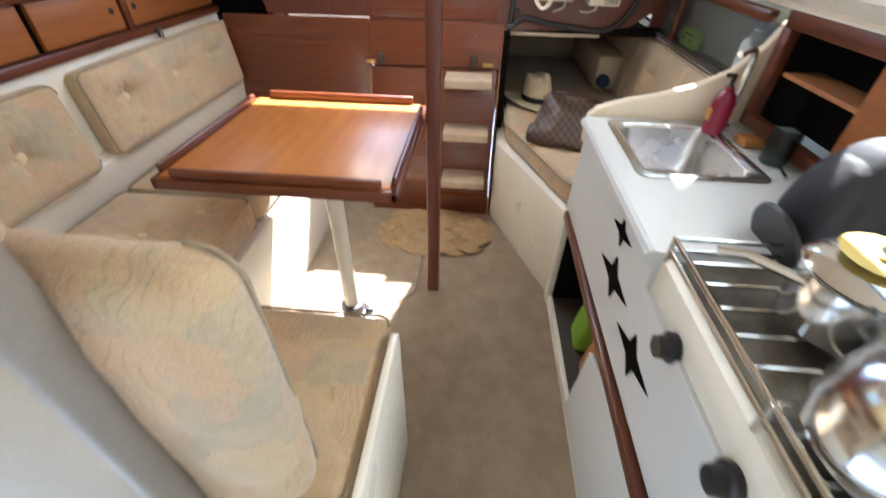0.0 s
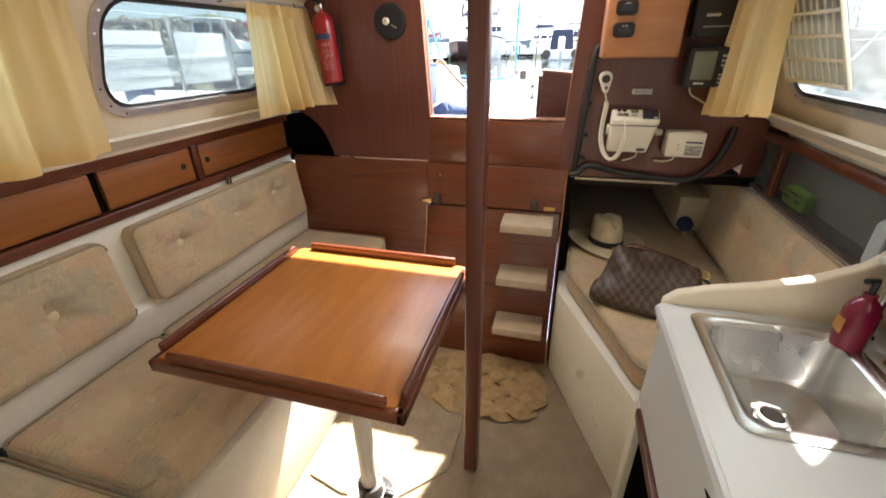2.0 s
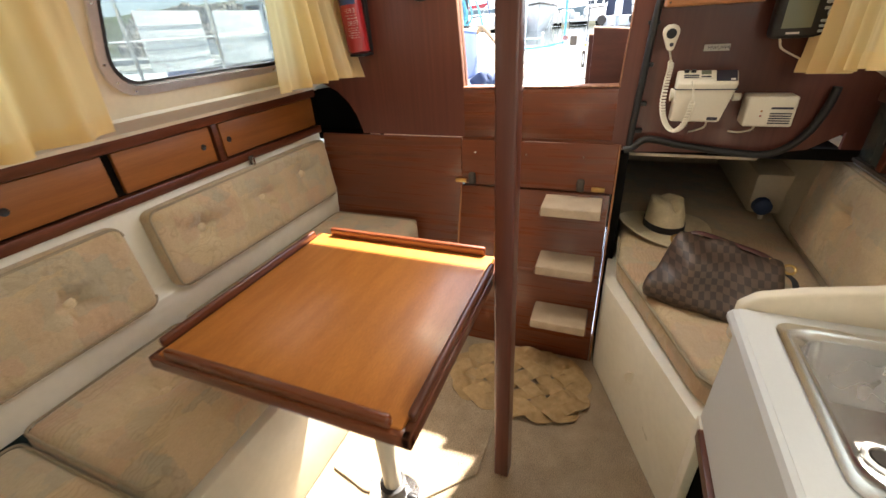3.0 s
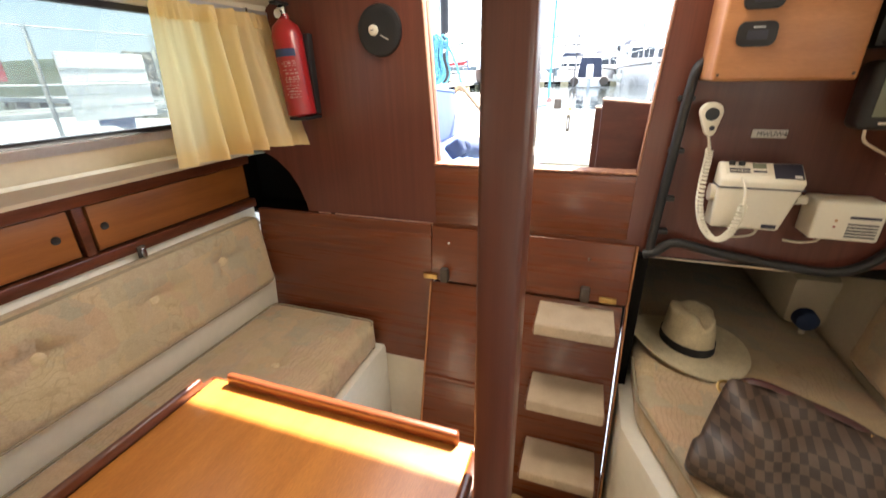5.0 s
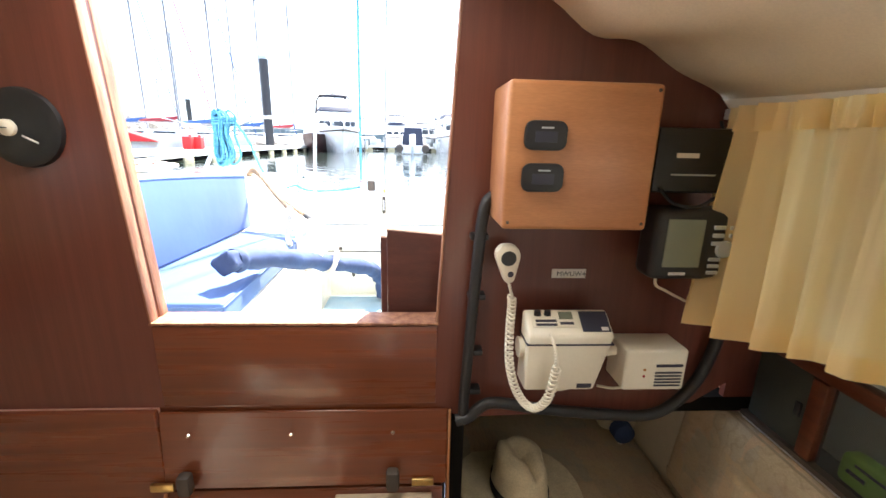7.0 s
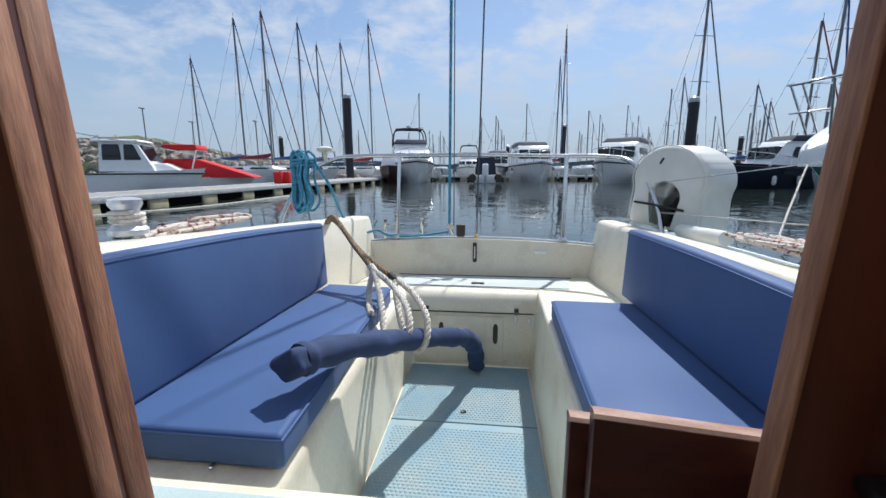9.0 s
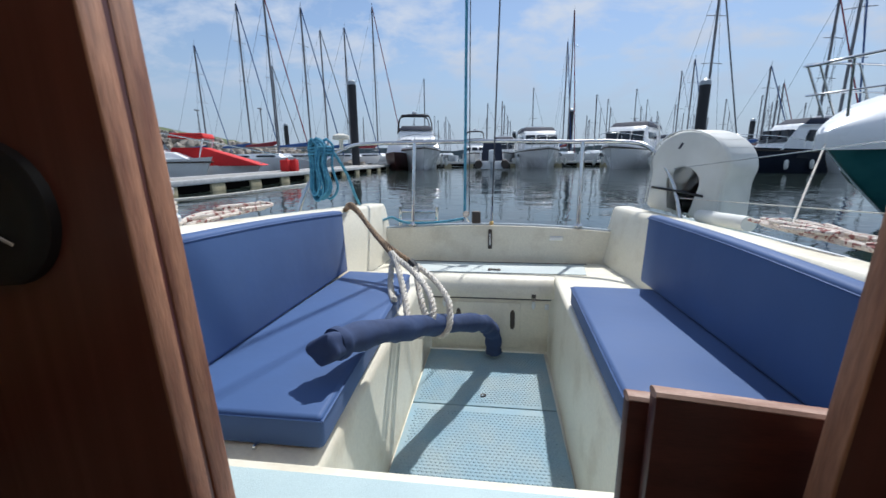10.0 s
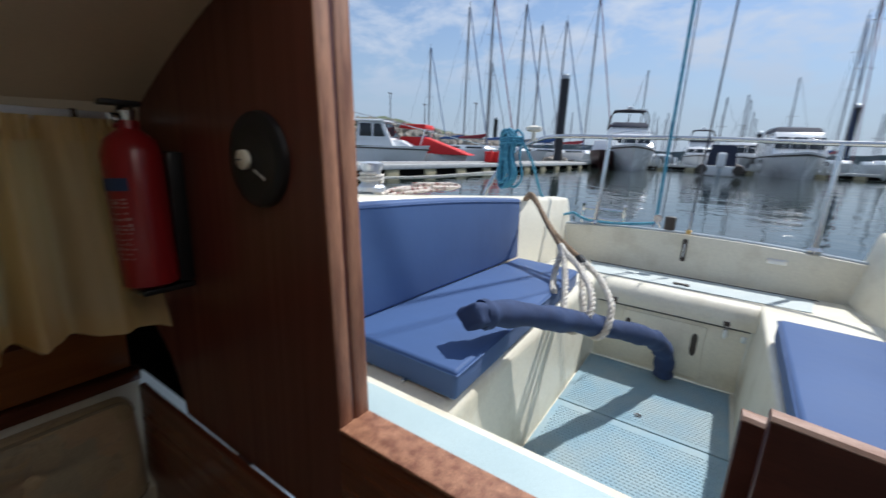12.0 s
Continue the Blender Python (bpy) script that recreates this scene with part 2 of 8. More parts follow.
TREAD = material("blue_tread_panel", (0.235, 0.365, 0.44), 0.72, col2=(0.31, 0.39, 0.41), scale=6, detail=8, fine=0.08, bump=0.1)
ALU = material("anodised_frame", (0.78, 0.79, 0.80), 0.42, 0.85, scale=12, fine=0.05)
STEEL = material("polished_steel", (0.72, 0.72, 0.71), 0.16, 1.0, scale=10, rrough=0.06)
SINK = material("brushed_sink", (0.64, 0.63, 0.61), 0.27, 1.0, col2=(0.60, 0.59, 0.57), scale=3, fine=0.02, finescale=200, rrough=0.04)
BRASS = material("brass_hinge", (0.62, 0.42, 0.16), 0.32, 1.0, scale=30, fine=0.15, finescale=90)
BLACK = material("black_plastic", (0.012, 0.012, 0.014), 0.42, scale=20, fine=0.1)
RUBBER = material("black_conduit", (0.014, 0.014, 0.015), 0.5, scale=60, bump=0.2, bscale=200)
WHITEP = material("white_plastic", (0.72, 0.68, 0.58), 0.42, col2=(0.68, 0.63, 0.52), scale=5, fine=0.02)
PADC = material("step_pad", (0.50, 0.40, 0.29), 0.95, col2=(0.44, 0.345, 0.245), scale=20, fine=0.2, finescale=400, bump=0.4)
RED = material("extinguisher_red", (0.30, 0.010, 0.014), 0.32, col2=(0.25, 0.008, 0.011), scale=6, coat=0.3)
REDCLOTH = material("red_canvas", (0.62, 0.02, 0.02), 0.8, scale=8, bump=0.2, bscale=10)
LABELW = material("printed_label", (0.62, 0.60, 0.57), 0.6, scale=20)
INK = material("print_ink", (0.03, 0.03, 0.05), 0.6, scale=20)
SCREEN = material("lcd_screen", (0.19, 0.21, 0.16), 0.12, col2=(0.16, 0.18, 0.14), scale=5)
STRAW = material("straw_hat", (0.70, 0.61, 0.43), 0.85, col2=(0.62, 0.53, 0.36), scale=30, fine=0.12, finescale=260, bump=0.4, bscale=260)
BAND = material("hat_band", (0.012, 0.012, 0.016), 0.7, scale=30)
ROPEW = material("white_rope", (0.76, 0.72, 0.64), 0.9, col2=(0.62, 0.56, 0.47), scale=40, stretch=(1, 1, 1), fine=0.2, finescale=160, bump=0.6)
ROPEB = material("brown_rope", (0.32, 0.22, 0.14), 0.9, col2=(0.22, 0.15, 0.09), scale=40, fine=0.2, finescale=160, bump=0.6)
ROPET = material("teal_rope", (0.055, 0.24, 0.36), 0.8, col2=(0.12, 0.37, 0.50), scale=60, fine=0.2, finescale=200, bump=0.5)
ROPER = material("red_fleck_rope", (0.70, 0.62, 0.54), 0.9, col2=(0.30, 0.12, 0.10), scale=55, lo=0.54, hi=0.60, fine=0.2, bump=0.5)
JUTE = material("rope_mat_fibre", (0.46, 0.32, 0.165), 0.95, col2=(0.37, 0.25, 0.12), scale=40, fine=0.08, finescale=250, bump=0.15)
# near-black, paints the shade inside lockers, tunnel, holes and under the pontoon
SHADE = material("shade_black", (0.010, 0.009, 0.008), 1.0, scale=6, spec=0.0)
POSTP = material("painted_post", (0.23, 0.20, 0.165), 0.6, scale=6, fine=0.05)
DARKBROWN = material("dark_fitting", (0.06, 0.045, 0.035), 0.6, scale=20)
SOAP = material("burgundy_soap", (0.20, 0.01, 0.035), 0.2, scale=10, coat=0.3)
LIME = material("lime_packet", (0.22, 0.42, 0.03), 0.5, scale=12)
AMBER = material("amber_packet", (0.40, 0.18, 0.05), 0.5, scale=12)
HULLW = material("boat_gelcoat", (0.90, 0.90, 0.89), 0.25, col2=(0.86, 0.87, 0.87), scale=1.2, rrough=0.08)
HULLG = material("boat_gelcoat_grey", (0.42, 0.46, 0.49), 0.3, scale=1.2)
HULLN = material("navy_hull", (0.015, 0.02, 0.035), 0.2, scale=2)
HULLT = material("teal_hull", (0.06, 0.24, 0.25), 0.15, col2=(0.03, 0.15, 0.16), scale=1.5)
BGLASS = material("boat_window", (0.015, 0.02, 0.026), 0.08, scale=2)
CANVN = material("navy_boat_canvas", (0.018, 0.025, 0.05), 0.8, scale=4, bump=0.2)
CANVB = material("blue_sail_cover", (0.02, 0.07, 0.22), 0.8, scale=4, bump=0.2)
MAST = material("mast_alloy", (0.20, 0.20, 0.21), 0.45, 0.6, scale=2)
PILE = material("tarred_pile", (0.025, 0.026, 0.03), 0.6, scale=3, bump=0.2)
WIRE = material("rigging_wire", (0.09, 0.09, 0.10), 0.5, 0.6, scale=2)
DECKW = material("pontoon_deck", (0.36, 0.35, 0.33), 0.85, col2=(0.28, 0.27, 0.25), scale=2, fine=0.15, finescale=30, bump=0.2)
FLOATC = material("concrete_float", (0.50, 0.44, 0.28), 0.9, col2=(0.30, 0.27, 0.17), scale=2.5, fine=0.2, finescale=20, bump=0.3)
ROCK = material("armour_rock", (0.36, 0.32, 0.27), 0.95, col2=(0.25, 0.22, 0.18), scale=0.9, fine=0.25, finescale=5, bump=0.5, bscale=6)
GRASSM = material("bank_grass", (0.10, 0.12, 0.05), 0.95, col2=(0.07, 0.095, 0.038), scale=0.6, fine=0.3, finescale=4, bump=0.5, bscale=4)
# blue-grey base colour carries the distance haze of the shore
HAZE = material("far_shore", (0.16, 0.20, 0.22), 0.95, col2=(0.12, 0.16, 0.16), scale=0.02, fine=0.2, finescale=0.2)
BUOYC = material("lifebuoy_cover", (0.72, 0.72, 0.68), 0.6, col2=(0.62, 0.62, 0.57), scale=5, bump=0.25, bscale=10)


def glass_material(name="clear_glass", haze=0.0, tint=(0.55, 0.60, 0.58, 1)):
    m = bpy.data.materials.new(name)
    m.use_nodes = True
    n, l = m.node_tree.nodes, m.node_tree.links
    n.clear()
    o = n.new("ShaderNodeOutputMaterial")
    t = n.new("ShaderNodeBsdfTransparent")
    t.inputs[0].default_value = tint
    g = n.new("ShaderNodeBsdfGlossy")
    g.inputs["Roughness"].default_value = 0.04
    mixs = n.new("ShaderNodeMixShader")
    mixs.inputs[0].default_value = 0.045
    l.new(t.outputs[0], mixs.inputs[1])
    l.new(g.outputs[0], mixs.inputs[2])
    veil = n.new("ShaderNodeBsdfTranslucent")
    veil.inputs[0].default_value = (0.9, 0.95, 1.0, 1)
    no = n.new("ShaderNodeTexNoise")
    no.inputs["Scale"].default_value, no.inputs["Detail"].default_value = 9.0, 6.0
    mr = n.new("ShaderNodeMapRange")
    mr.inputs[1].default_value, mr.inputs[2].default_value = 0.3, 0.7
    mr.inputs[3].default_value, mr.inputs[4].default_value = 0.5 * haze, 1.5 * haze
    l.new(no.outputs["Fac"], mr.inputs[0])
    hazed = n.new("ShaderNodeMixShader")
    l.new(mr.outputs[0], hazed.inputs[0])
    l.new(mixs.outputs[0], hazed.inputs[1])
    l.new(veil.outputs[0], hazed.inputs[2])
    l.new(hazed.outputs[0], o.inputs[0])
    return m


# dark tint holds down the bright view outside; haze adds a pale veil
HAZEGLASS = glass_material("hazed_window_glass", 0.05, (0.42, 0.46, 0.45, 1))
GLASS = glass_material()


def chequer_material():
    m = material("chequered_coated_canvas", (0.085, 0.052, 0.034), 0.5, col2=(0.066, 0.040, 0.027), scale=9, fine=0.08)
    n, l = m.node_tree.nodes, m.node_tree.links
    b = n["Principled BSDF"]
    src = b.inputs["Base Color"].links[0].from_socket
    t = n.new("ShaderNodeTexCoord")
    mp = n.new("ShaderNodeMapping")
    mp.inputs["Location"].default_value = (0.011, 0.003, 0.013)
    mp.inputs["Scale"].default_value = (1, 0.0, 1)
    l.new(t.outputs["Object"], mp.inputs[0])
    ck = n.new("ShaderNodeTexChecker")
    ck.inputs["Scale"].default_value = 64.0
    ck.inputs[1].default_value, ck.inputs[2].default_value = (1, 1, 1, 1), (0.46, 0.43, 0.42, 1)
    l.new(mp.outputs[0], ck.inputs[0])
    mu = n.new("ShaderNodeMixRGB")
    mu.blend_type, mu.inputs[0].default_value = "MULTIPLY", 1.0
    l.new(src, mu.inputs[1])
    l.new(ck.outputs[0], mu.inputs[2])
    l.new(mu.outputs[0], b.inputs["Base Color"])
    return m


BAGM = chequer_material()


def water_material():
    m = bpy.data.materials.new("harbour_water")
    m.use_nodes = True
    n, l = m.node_tree.nodes, m.node_tree.links
    b = n["Principled BSDF"]
    b.inputs["Base Color"].default_value = (0.022, 0.032, 0.028, 1)
    b.inputs["Roughness"].default_value, b.inputs["IOR"].default_value = 0.03, 1.33
    b.inputs["Specular IOR Level"].default_value = 0.6
    t = n.new("ShaderNodeTexCoord")
    a = n.new("ShaderNodeTexNoise")
    a.inputs["Scale"].default_value, a.inputs["Detail"].default_value = 0.9, 3.0
    l.new(t.outputs["Object"], a.inputs["Vector"])
    c = n.new("ShaderNodeTexNoise")
    c.inputs["Scale"].default_value, c.inputs["Detail"].default_value = 5.0, 2.0
    l.new(t.outputs["Object"], c.inputs["Vector"])
    s = n.new("ShaderNodeMath")
    s.operation, s.inputs[1].default_value = "MULTIPLY_ADD", 0.12
    l.new(c.outputs["Fac"], s.inputs[0])
    l.new(a.outputs["Fac"], s.inputs[2])
    bp = n.new("ShaderNodeBump")
    bp.inputs["Strength"].default_value, bp.inputs["Distance"].default_value = 0.22, 0.12
    l.new(s.outputs[0], bp.inputs["Height"])
    l.new(bp.outputs[0], b.inputs["Normal"])
    return m


WATER = water_material()


# ---- building helpers ----
def world_of(ob):
    m = ob.matrix_basis.copy()
    while ob.parent:
        ob = ob.parent
        m = ob.matrix_basis @ m
    return m


def finish(bm, mat, smooth=35):
    me = bpy.data.meshes.new("mesh")
    bmesh.ops.recalc_face_normals(bm, faces=bm.faces)
    bm.to_mesh(me)
    bm.free()
    me.materials.append(mat)
    if smooth:
        for p in me.polygons:
            p.use_smooth = True
        me.set_sharp_from_angle(angle=radians(smooth))
    return me


def part(name, bm, mat, parent, label="", smooth=35):
    """One mesh, given in world metres, under a thing or a part."""
    bm.transform(world_of(parent).inverted())
    ob = new(name, finish(bm, mat, smooth))
    ob.parent = parent
    return tagged(ob, label)


def thing(name, at, label, category, group="", kind=""):
    ob = new(name)
    ob.empty_display_size = 0.05
    ob.matrix_basis = Matrix.Translation(at)
    return tagged(ob, label, category, group, kind)


def solid(name, bm, mat, label="", category="", group="", kind="", smooth=35):
    """A thing of one mesh, with its origin at the middle of its base."""
    co = [v.co for v in bm.verts]
    lo = Vector([min(c[k] for c in co) for k in range(3)])
    hi = Vector([max(c[k] for c in co) for k in range(3)])
    at = Vector(((lo.x + hi.x) / 2, (lo.y + hi.y) / 2, lo.z))
    bm.transform(Matrix.Translation(-at))
    ob = new(name, finish(bm, mat, smooth))
    ob.matrix_basis = Matrix.Translation(at)
    return tagged(ob, label, category, group, kind)


def structure(name, bm, mat, label="", smooth=35):
    return solid(name, bm, mat, label, "", "", "structure", smooth)


def box(lo, hi, bevel=0.0, seg=2, m=None, bm=None):
    out = bm or bmesh.new()
    b = bmesh.new()
    bmesh.ops.create_cube(b, size=1)
    lo, hi = Vector(lo), Vector(hi)
    for v in b.verts:
        v.co = Vector([(lo[k] + hi[k]) / 2 + v.co[k] * (hi[k] - lo[k]) for k in range(3)])
    if bevel:
        bmesh.ops.bevel(b, geom=b.edges[:], offset=bevel, segments=seg, affect="EDGES", profile=0.5)
    if m:
        b.transform(m)
    join(out, b)
    return out


def join(out, b):
    me = bpy.data.meshes.new("tmp")
    b.to_mesh(me)
    b.free()
    out.from_mesh(me)
    bpy.data.meshes.remove(me)
    return out


def prism(pts, vec, bevel=0.0, seg=2, bm=None):
    """A flat outline pushed along vec."""
    b = bmesh.new()
    vs = [b.verts.new(p) for p in pts]
    f = b.faces.new(vs)
    r = bmesh.ops.extrude_face_region(b, geom=[f])
    bmesh.ops.translate(b, vec=vec, verts=[v for v in r["geom"] if isinstance(v, bmesh.types.BMVert)])
    bmesh.ops.recalc_face_normals(b, faces=b.faces)
    if bevel:
        bmesh.ops.bevel(b, geom=b.edges[:], offset=bevel, segments=seg, affect="EDGES", profile=0.5)
    return join(bm, b) if bm else b


def smooth_line(pts, n):
    """Points along a Catmull-Rom line through pts."""
    p = [Vector(q) for q in pts]
    p = [p[0] * 2 - p[1]] + p + [p[-1] * 2 - p[-2]]
    out = []
    for i in range(1, len(p) - 2):
        for k in range(n):
            t = k / n
            a, b, c, d = p[i - 1], p[i], p[i + 1], p[i + 2]
            out.append(0.5 * ((2 * b) + (c - a) * t + (2 * a - 5 * b + 4 * c - d) * t * t + (3 * b - a - 3 * c + d) * t ** 3))
    out.append(p[-2])
    return out


def tube(pts, r, sides=8, bm=None, closed=False, flat=1.0):
    """A round bar along points; r may be a number or a list."""
    out = bm or bmesh.new()
    pts = [Vector(p) for p in pts]
    n = len(pts)
    rs = r if isinstance(r, (list, tuple)) else [r] * n
    rings, ref = [], None
    for i, p in enumerate(pts):
        a, b = (pts[i - 1] if (i or closed) else p), (pts[(i + 1) % n] if (i < n - 1 or closed) else p)
        d = (b - a).normalized()
        if ref is None:
            ref = d.orthogonal().normalized()
            if abs(d.z) < 0.8:
                ref = (Vector((0, 0, 1)) - d * d.z).normalized()
        ref = (ref - d * ref.dot(d)).normalized()
        s = d.cross(ref)
        rings.append([out.verts.new(p + rs[i] * (flat * ref * math.cos(2 * math.pi * k / sides) + s * math.sin(2 * math.pi * k / sides))) for k in range(sides)])
    for i in range(n if closed else n - 1):
        a, b = rings[i], rings[(i + 1) % n]
        for k in range(sides):
            out.faces.new((a[k], a[(k + 1) % sides], b[(k + 1) % sides], b[k]))
    if not closed:
        out.faces.new(rings[0])
        out.faces.new(rings[-1][::-1])
    return out


def lathe(profile, at, sides=24, axis="z", bm=None, m=None):
    """A turned body: profile of (radius, height)."""
    b = bmesh.new()
    rings = []
    for r, h in profile:
        rings.append([b.verts.new((max(r, 0.0004) * math.cos(2 * math.pi * k / sides), max(r, 0.0004) * math.sin(2 * math.pi * k / sides), h)) for k in range(sides)])
    for a, c in zip(rings, rings[1:]):
        for k in range(sides):
            b.faces.new((a[k], a[(k + 1) % sides], c[(k + 1) % sides], c[k]))
    b.faces.new(rings[0][::-1])
    b.faces.new(rings[-1])
    if axis == "y":
        b.transform(Matrix.Rotation(radians(90), 4, "X"))
    if axis == "x":
        b.transform(Matrix.Rotation(radians(90), 4, "Y"))
    if m:
        b.transform(m)
    b.transform(Matrix.Translation(at))
    return join(bm, b) if bm else b


def cushion(sx, sy, sz, r=0.03, puff=0.012, dents=(), n=14, droop=0.0, seed=0):
    """A soft upholstered block centred on the origin, base at z = 0, with buttoned dents (x, y, depth) in its top."""
    b = bmesh.new()
    bmesh.ops.create_cube(b, size=2)
    bmesh.ops.subdivide_edges(b, edges=b.edges[:], cuts=n, use_grid_fill=True)
    h = Vector((sx / 2, sy / 2, sz / 2))
    inner = Vector([max(k - r, 0.001) for k in h])
    for v in b.verts:
        u = v.co.copy()
        u = Vector([math.copysign(1 - (1 - abs(c)) ** 1.6, c) for c in u])
        p = Vector([u[k] * h[k] for k in range(3)])
        q = Vector([max(-inner[k], min(inner[k], p[k])) for k in range(3)])
        dlt = p - q
        if dlt.length > 1e-6:
            p = q + dlt.normalized() * r
        fx, fy = max(0, 1 - (p.x / h.x) ** 4), max(0, 1 - (p.y / h.y) ** 4)
        fz = max(0, 1 - (p.z / h.z) ** 2)
        w = noise.noise(Vector((p.x * 7 + seed, p.y * 7, seed))) * 0.5
        p.z += math.copysign(puff, p.z) * fx * fy * (1 + w) if abs(p.z) > h.z * 0.5 else 0
        p.x += math.copysign(puff * 0.7, p.x) * fz * fy if abs(p.x) > h.x * 0.8 else 0
        p.y += math.copysign(puff * 0.7, p.y) * fz * fx if abs(p.y) > h.y * 0.8 else 0
        if p.z > 0:
            for dx, dy, dd in dents:
                e = math.hypot(p.x - dx, p.y - dy)
                ang = math.atan2(p.y - dy, p.x - dx)
                p.z -= dd * math.exp(-(e / (0.040 + 0.010 * math.sin(5 * ang + seed))) ** 2)
        p.z += h.z
        v.co = p
    return b


def sheet(fn, nu, nv, thick=None):
    """A grid surface from fn(u, v) with u, v in 0..1."""
    b = bmesh.new()
    g = [[b.verts.new(fn(i / nu, j / nv)) for j in range(nv + 1)] for i in range(nu + 1)]
    for i in range(nu):
        for j in range(nv):
            b.faces.new((g[i][j], g[i + 1][j], g[i + 1][j + 1], g[i][j + 1]))
    if thick:
        bmesh.ops.recalc_face_normals(b, faces=b.faces)
        bmesh.ops.solidify(b, geom=b.faces[:], thickness=thick)
    return b


def rounded(cx, cy, w, h, r, n=6):
    """The outline of a rounded rectangle in 2D."""
    out = []
    for k, (sx, sy) in enumerate(((1, 1), (-1, 1), (-1, -1), (1, -1))):
        for i in range(n + 1):
            a = radians(90 * k + 90 * i / n)
            out.append((cx + sx * (w / 2 - r) + r * math.cos(a), cy + sy * (h / 2 - r) + r * math.sin(a)))
    return out


def ring_between(outer, inner, vec, bm=None):
    """A frame with an outer and an inner outline of the same count, pushed along vec."""
    b = bm or bmesh.new()
    vec = Vector(vec)
    o0, i0 = [b.verts.new(p) for p in outer], [b.verts.new(p) for p in inner]
    o1, i1 = [b.verts.new(Vector(p) + vec) for p in outer], [b.verts.new(Vector(p) + vec) for p in inner]
    n = len(outer)
    for k in range(n):
        j = (k + 1) % n
        b.faces.new((o0[k], o0[j], i0[j], i0[k]))
        b.faces.new((o1[k], i1[k], i1[j], o1[j]))
        b.faces.new((o0[k], o1[k], o1[j], o0[j]))
        b.faces.new((i0[k], i0[j], i1[j], i1[k]))
    return b


XC = 0.045          # the boat's middle line
YB = 2.25           # room face of the aft bulkhead


def roof_z(x):
    return 1.767 - 0.358 * (x - XC) ** 2


def side_d(z):
    """Half breadth of the cabin side at height z."""
    return 0.975 - 0.4 * (z - 1.12)

# ================= the cabin: setting =================
structure("floor", box((-0.46, -1.0, -0.03), (0.62, 2.26, 0.0)), CARPET, "beige looped carpet on the cabin sole")
# loose carpet edge lying over the sole beside the table leg
bm = prism([(-0.42, 1.29, 0.001), (-0.28, 1.255, 0.001), (-0.1, 1.28, 0.001), (0.05, 1.43, 0.001), (0.06, 1.85, 0.001), (-0.25, 2.0, 0.001), (-0.42, 1.9, 0.001)], (0, 0, 0.008), 0.002, 1)
solid("carpet_offcut", bm, CARPET, "loose cut piece of beige carpet on the cabin sole", "carpet")
structure("wall_bow", box((-1.1, -1.06, -0.03), (1.2, -1.0, 1.8)), LINER, "cream bulkhead closing the forward end")

# deckhead with the companion hatch cut out of it
HX0, HX1, HY = -0.285, 0.375, 1.80


def roof_piece(x0, x1, y0, y1, n=10, ny=16):
    def fn(u, v):
        x = x0 + (x1 - x0) * u
        y = y0 + (y1 - y0) * v
        # the loose lining sags in creases at the after starboard corner
        near = math.exp(-((x - 0.60) / 0.16) ** 2 - ((y - 2.25) / 0.24) ** 2)
        return (x, y, roof_z(x) + 0.012 * math.sin(y * 3.1) * abs(x - XC) - near * (0.016 + 0.013 * math.sin(34 * x + 17 * y)))
    b_ = sheet(fn, n, ny)
    r_ = bmesh.ops.extrude_face_region(b_, geom=b_.faces[:])
    bmesh.ops.translate(b_, vec=(0, 0, 0.03), verts=[v for v in r_["geom"] if isinstance(v, bmesh.types.BMVert)])
    return b_


bm = roof_piece(XC - 0.83, HX0, -1.0, YB + 0.06)
join(bm, roof_piece(HX1, XC + 0.83, -1.0, YB + 0.06, 26, 110))
join(bm, roof_piece(HX0, HX1, -1.0, HY))
structure("ceiling", bm, HEAD, "cream vinyl headlining under the coachroof")
bm = box((HX0 - 0.02, HY - 0.02, 1.715), (HX0, YB + 0.05, 1.80), 0.004)
structure("trim_hatch_port", bm, WOODY, "dark wooden hatch coaming")
bm = box((HX1, HY - 0.02, 1.715), (HX1 + 0.02, YB + 0.05, 1.80), 0.004)
structure("trim_hatch_starboard", bm, WOODY, "dark wooden hatch coaming")
structure("trim_hatch_front", box((HX0, HY - 0.02, 1.725), (HX1, HY, 1.80), 0.004), WOODY, "dark wooden hatch coaming")
bm = box((HX0 - 0.04, 1.2, 1.805), (HX1 + 0.04, 2.22, 1.83), 0.008)
solid("sliding_hatch", bm, GRP, "white moulded sliding hatch pushed forward over the companionway", "hatch")


def side_point(sgn, y, z, out=0.0):
    return (XC + sgn * (side_d(z) + out), y, z)


def cabin_side(sgn, y0, y1, wy0=None, wy1=None, wz0=1.222, wz1=1.488):
    outer = rounded((y0 + y1) / 2, 1.315, y1 - y0, 0.45, 0.001)
    if wy0 is None:
        b = bmesh.new()
        q = [(y0, 1.09), (y1, 1.09), (y1, 1.54), (y0, 1.54)]
        return prism([side_point(sgn, *p) for p in q], (sgn * 0.03, 0, 0))
    inner = rounded((wy0 + wy1) / 2, (wz0 + wz1) / 2, wy1 - wy0, wz1 - wz0, 0.085)
    return ring_between([side_point(sgn, *p) for p in outer], [side_point(sgn, *p) for p in inner], (sgn * 0.03, 0, 0))


# the third pair is unseen, added to give the forward fill lamps openings
WIN = ((1.378, 2.05), (0.40, 1.12), (-0.70, 0.0))
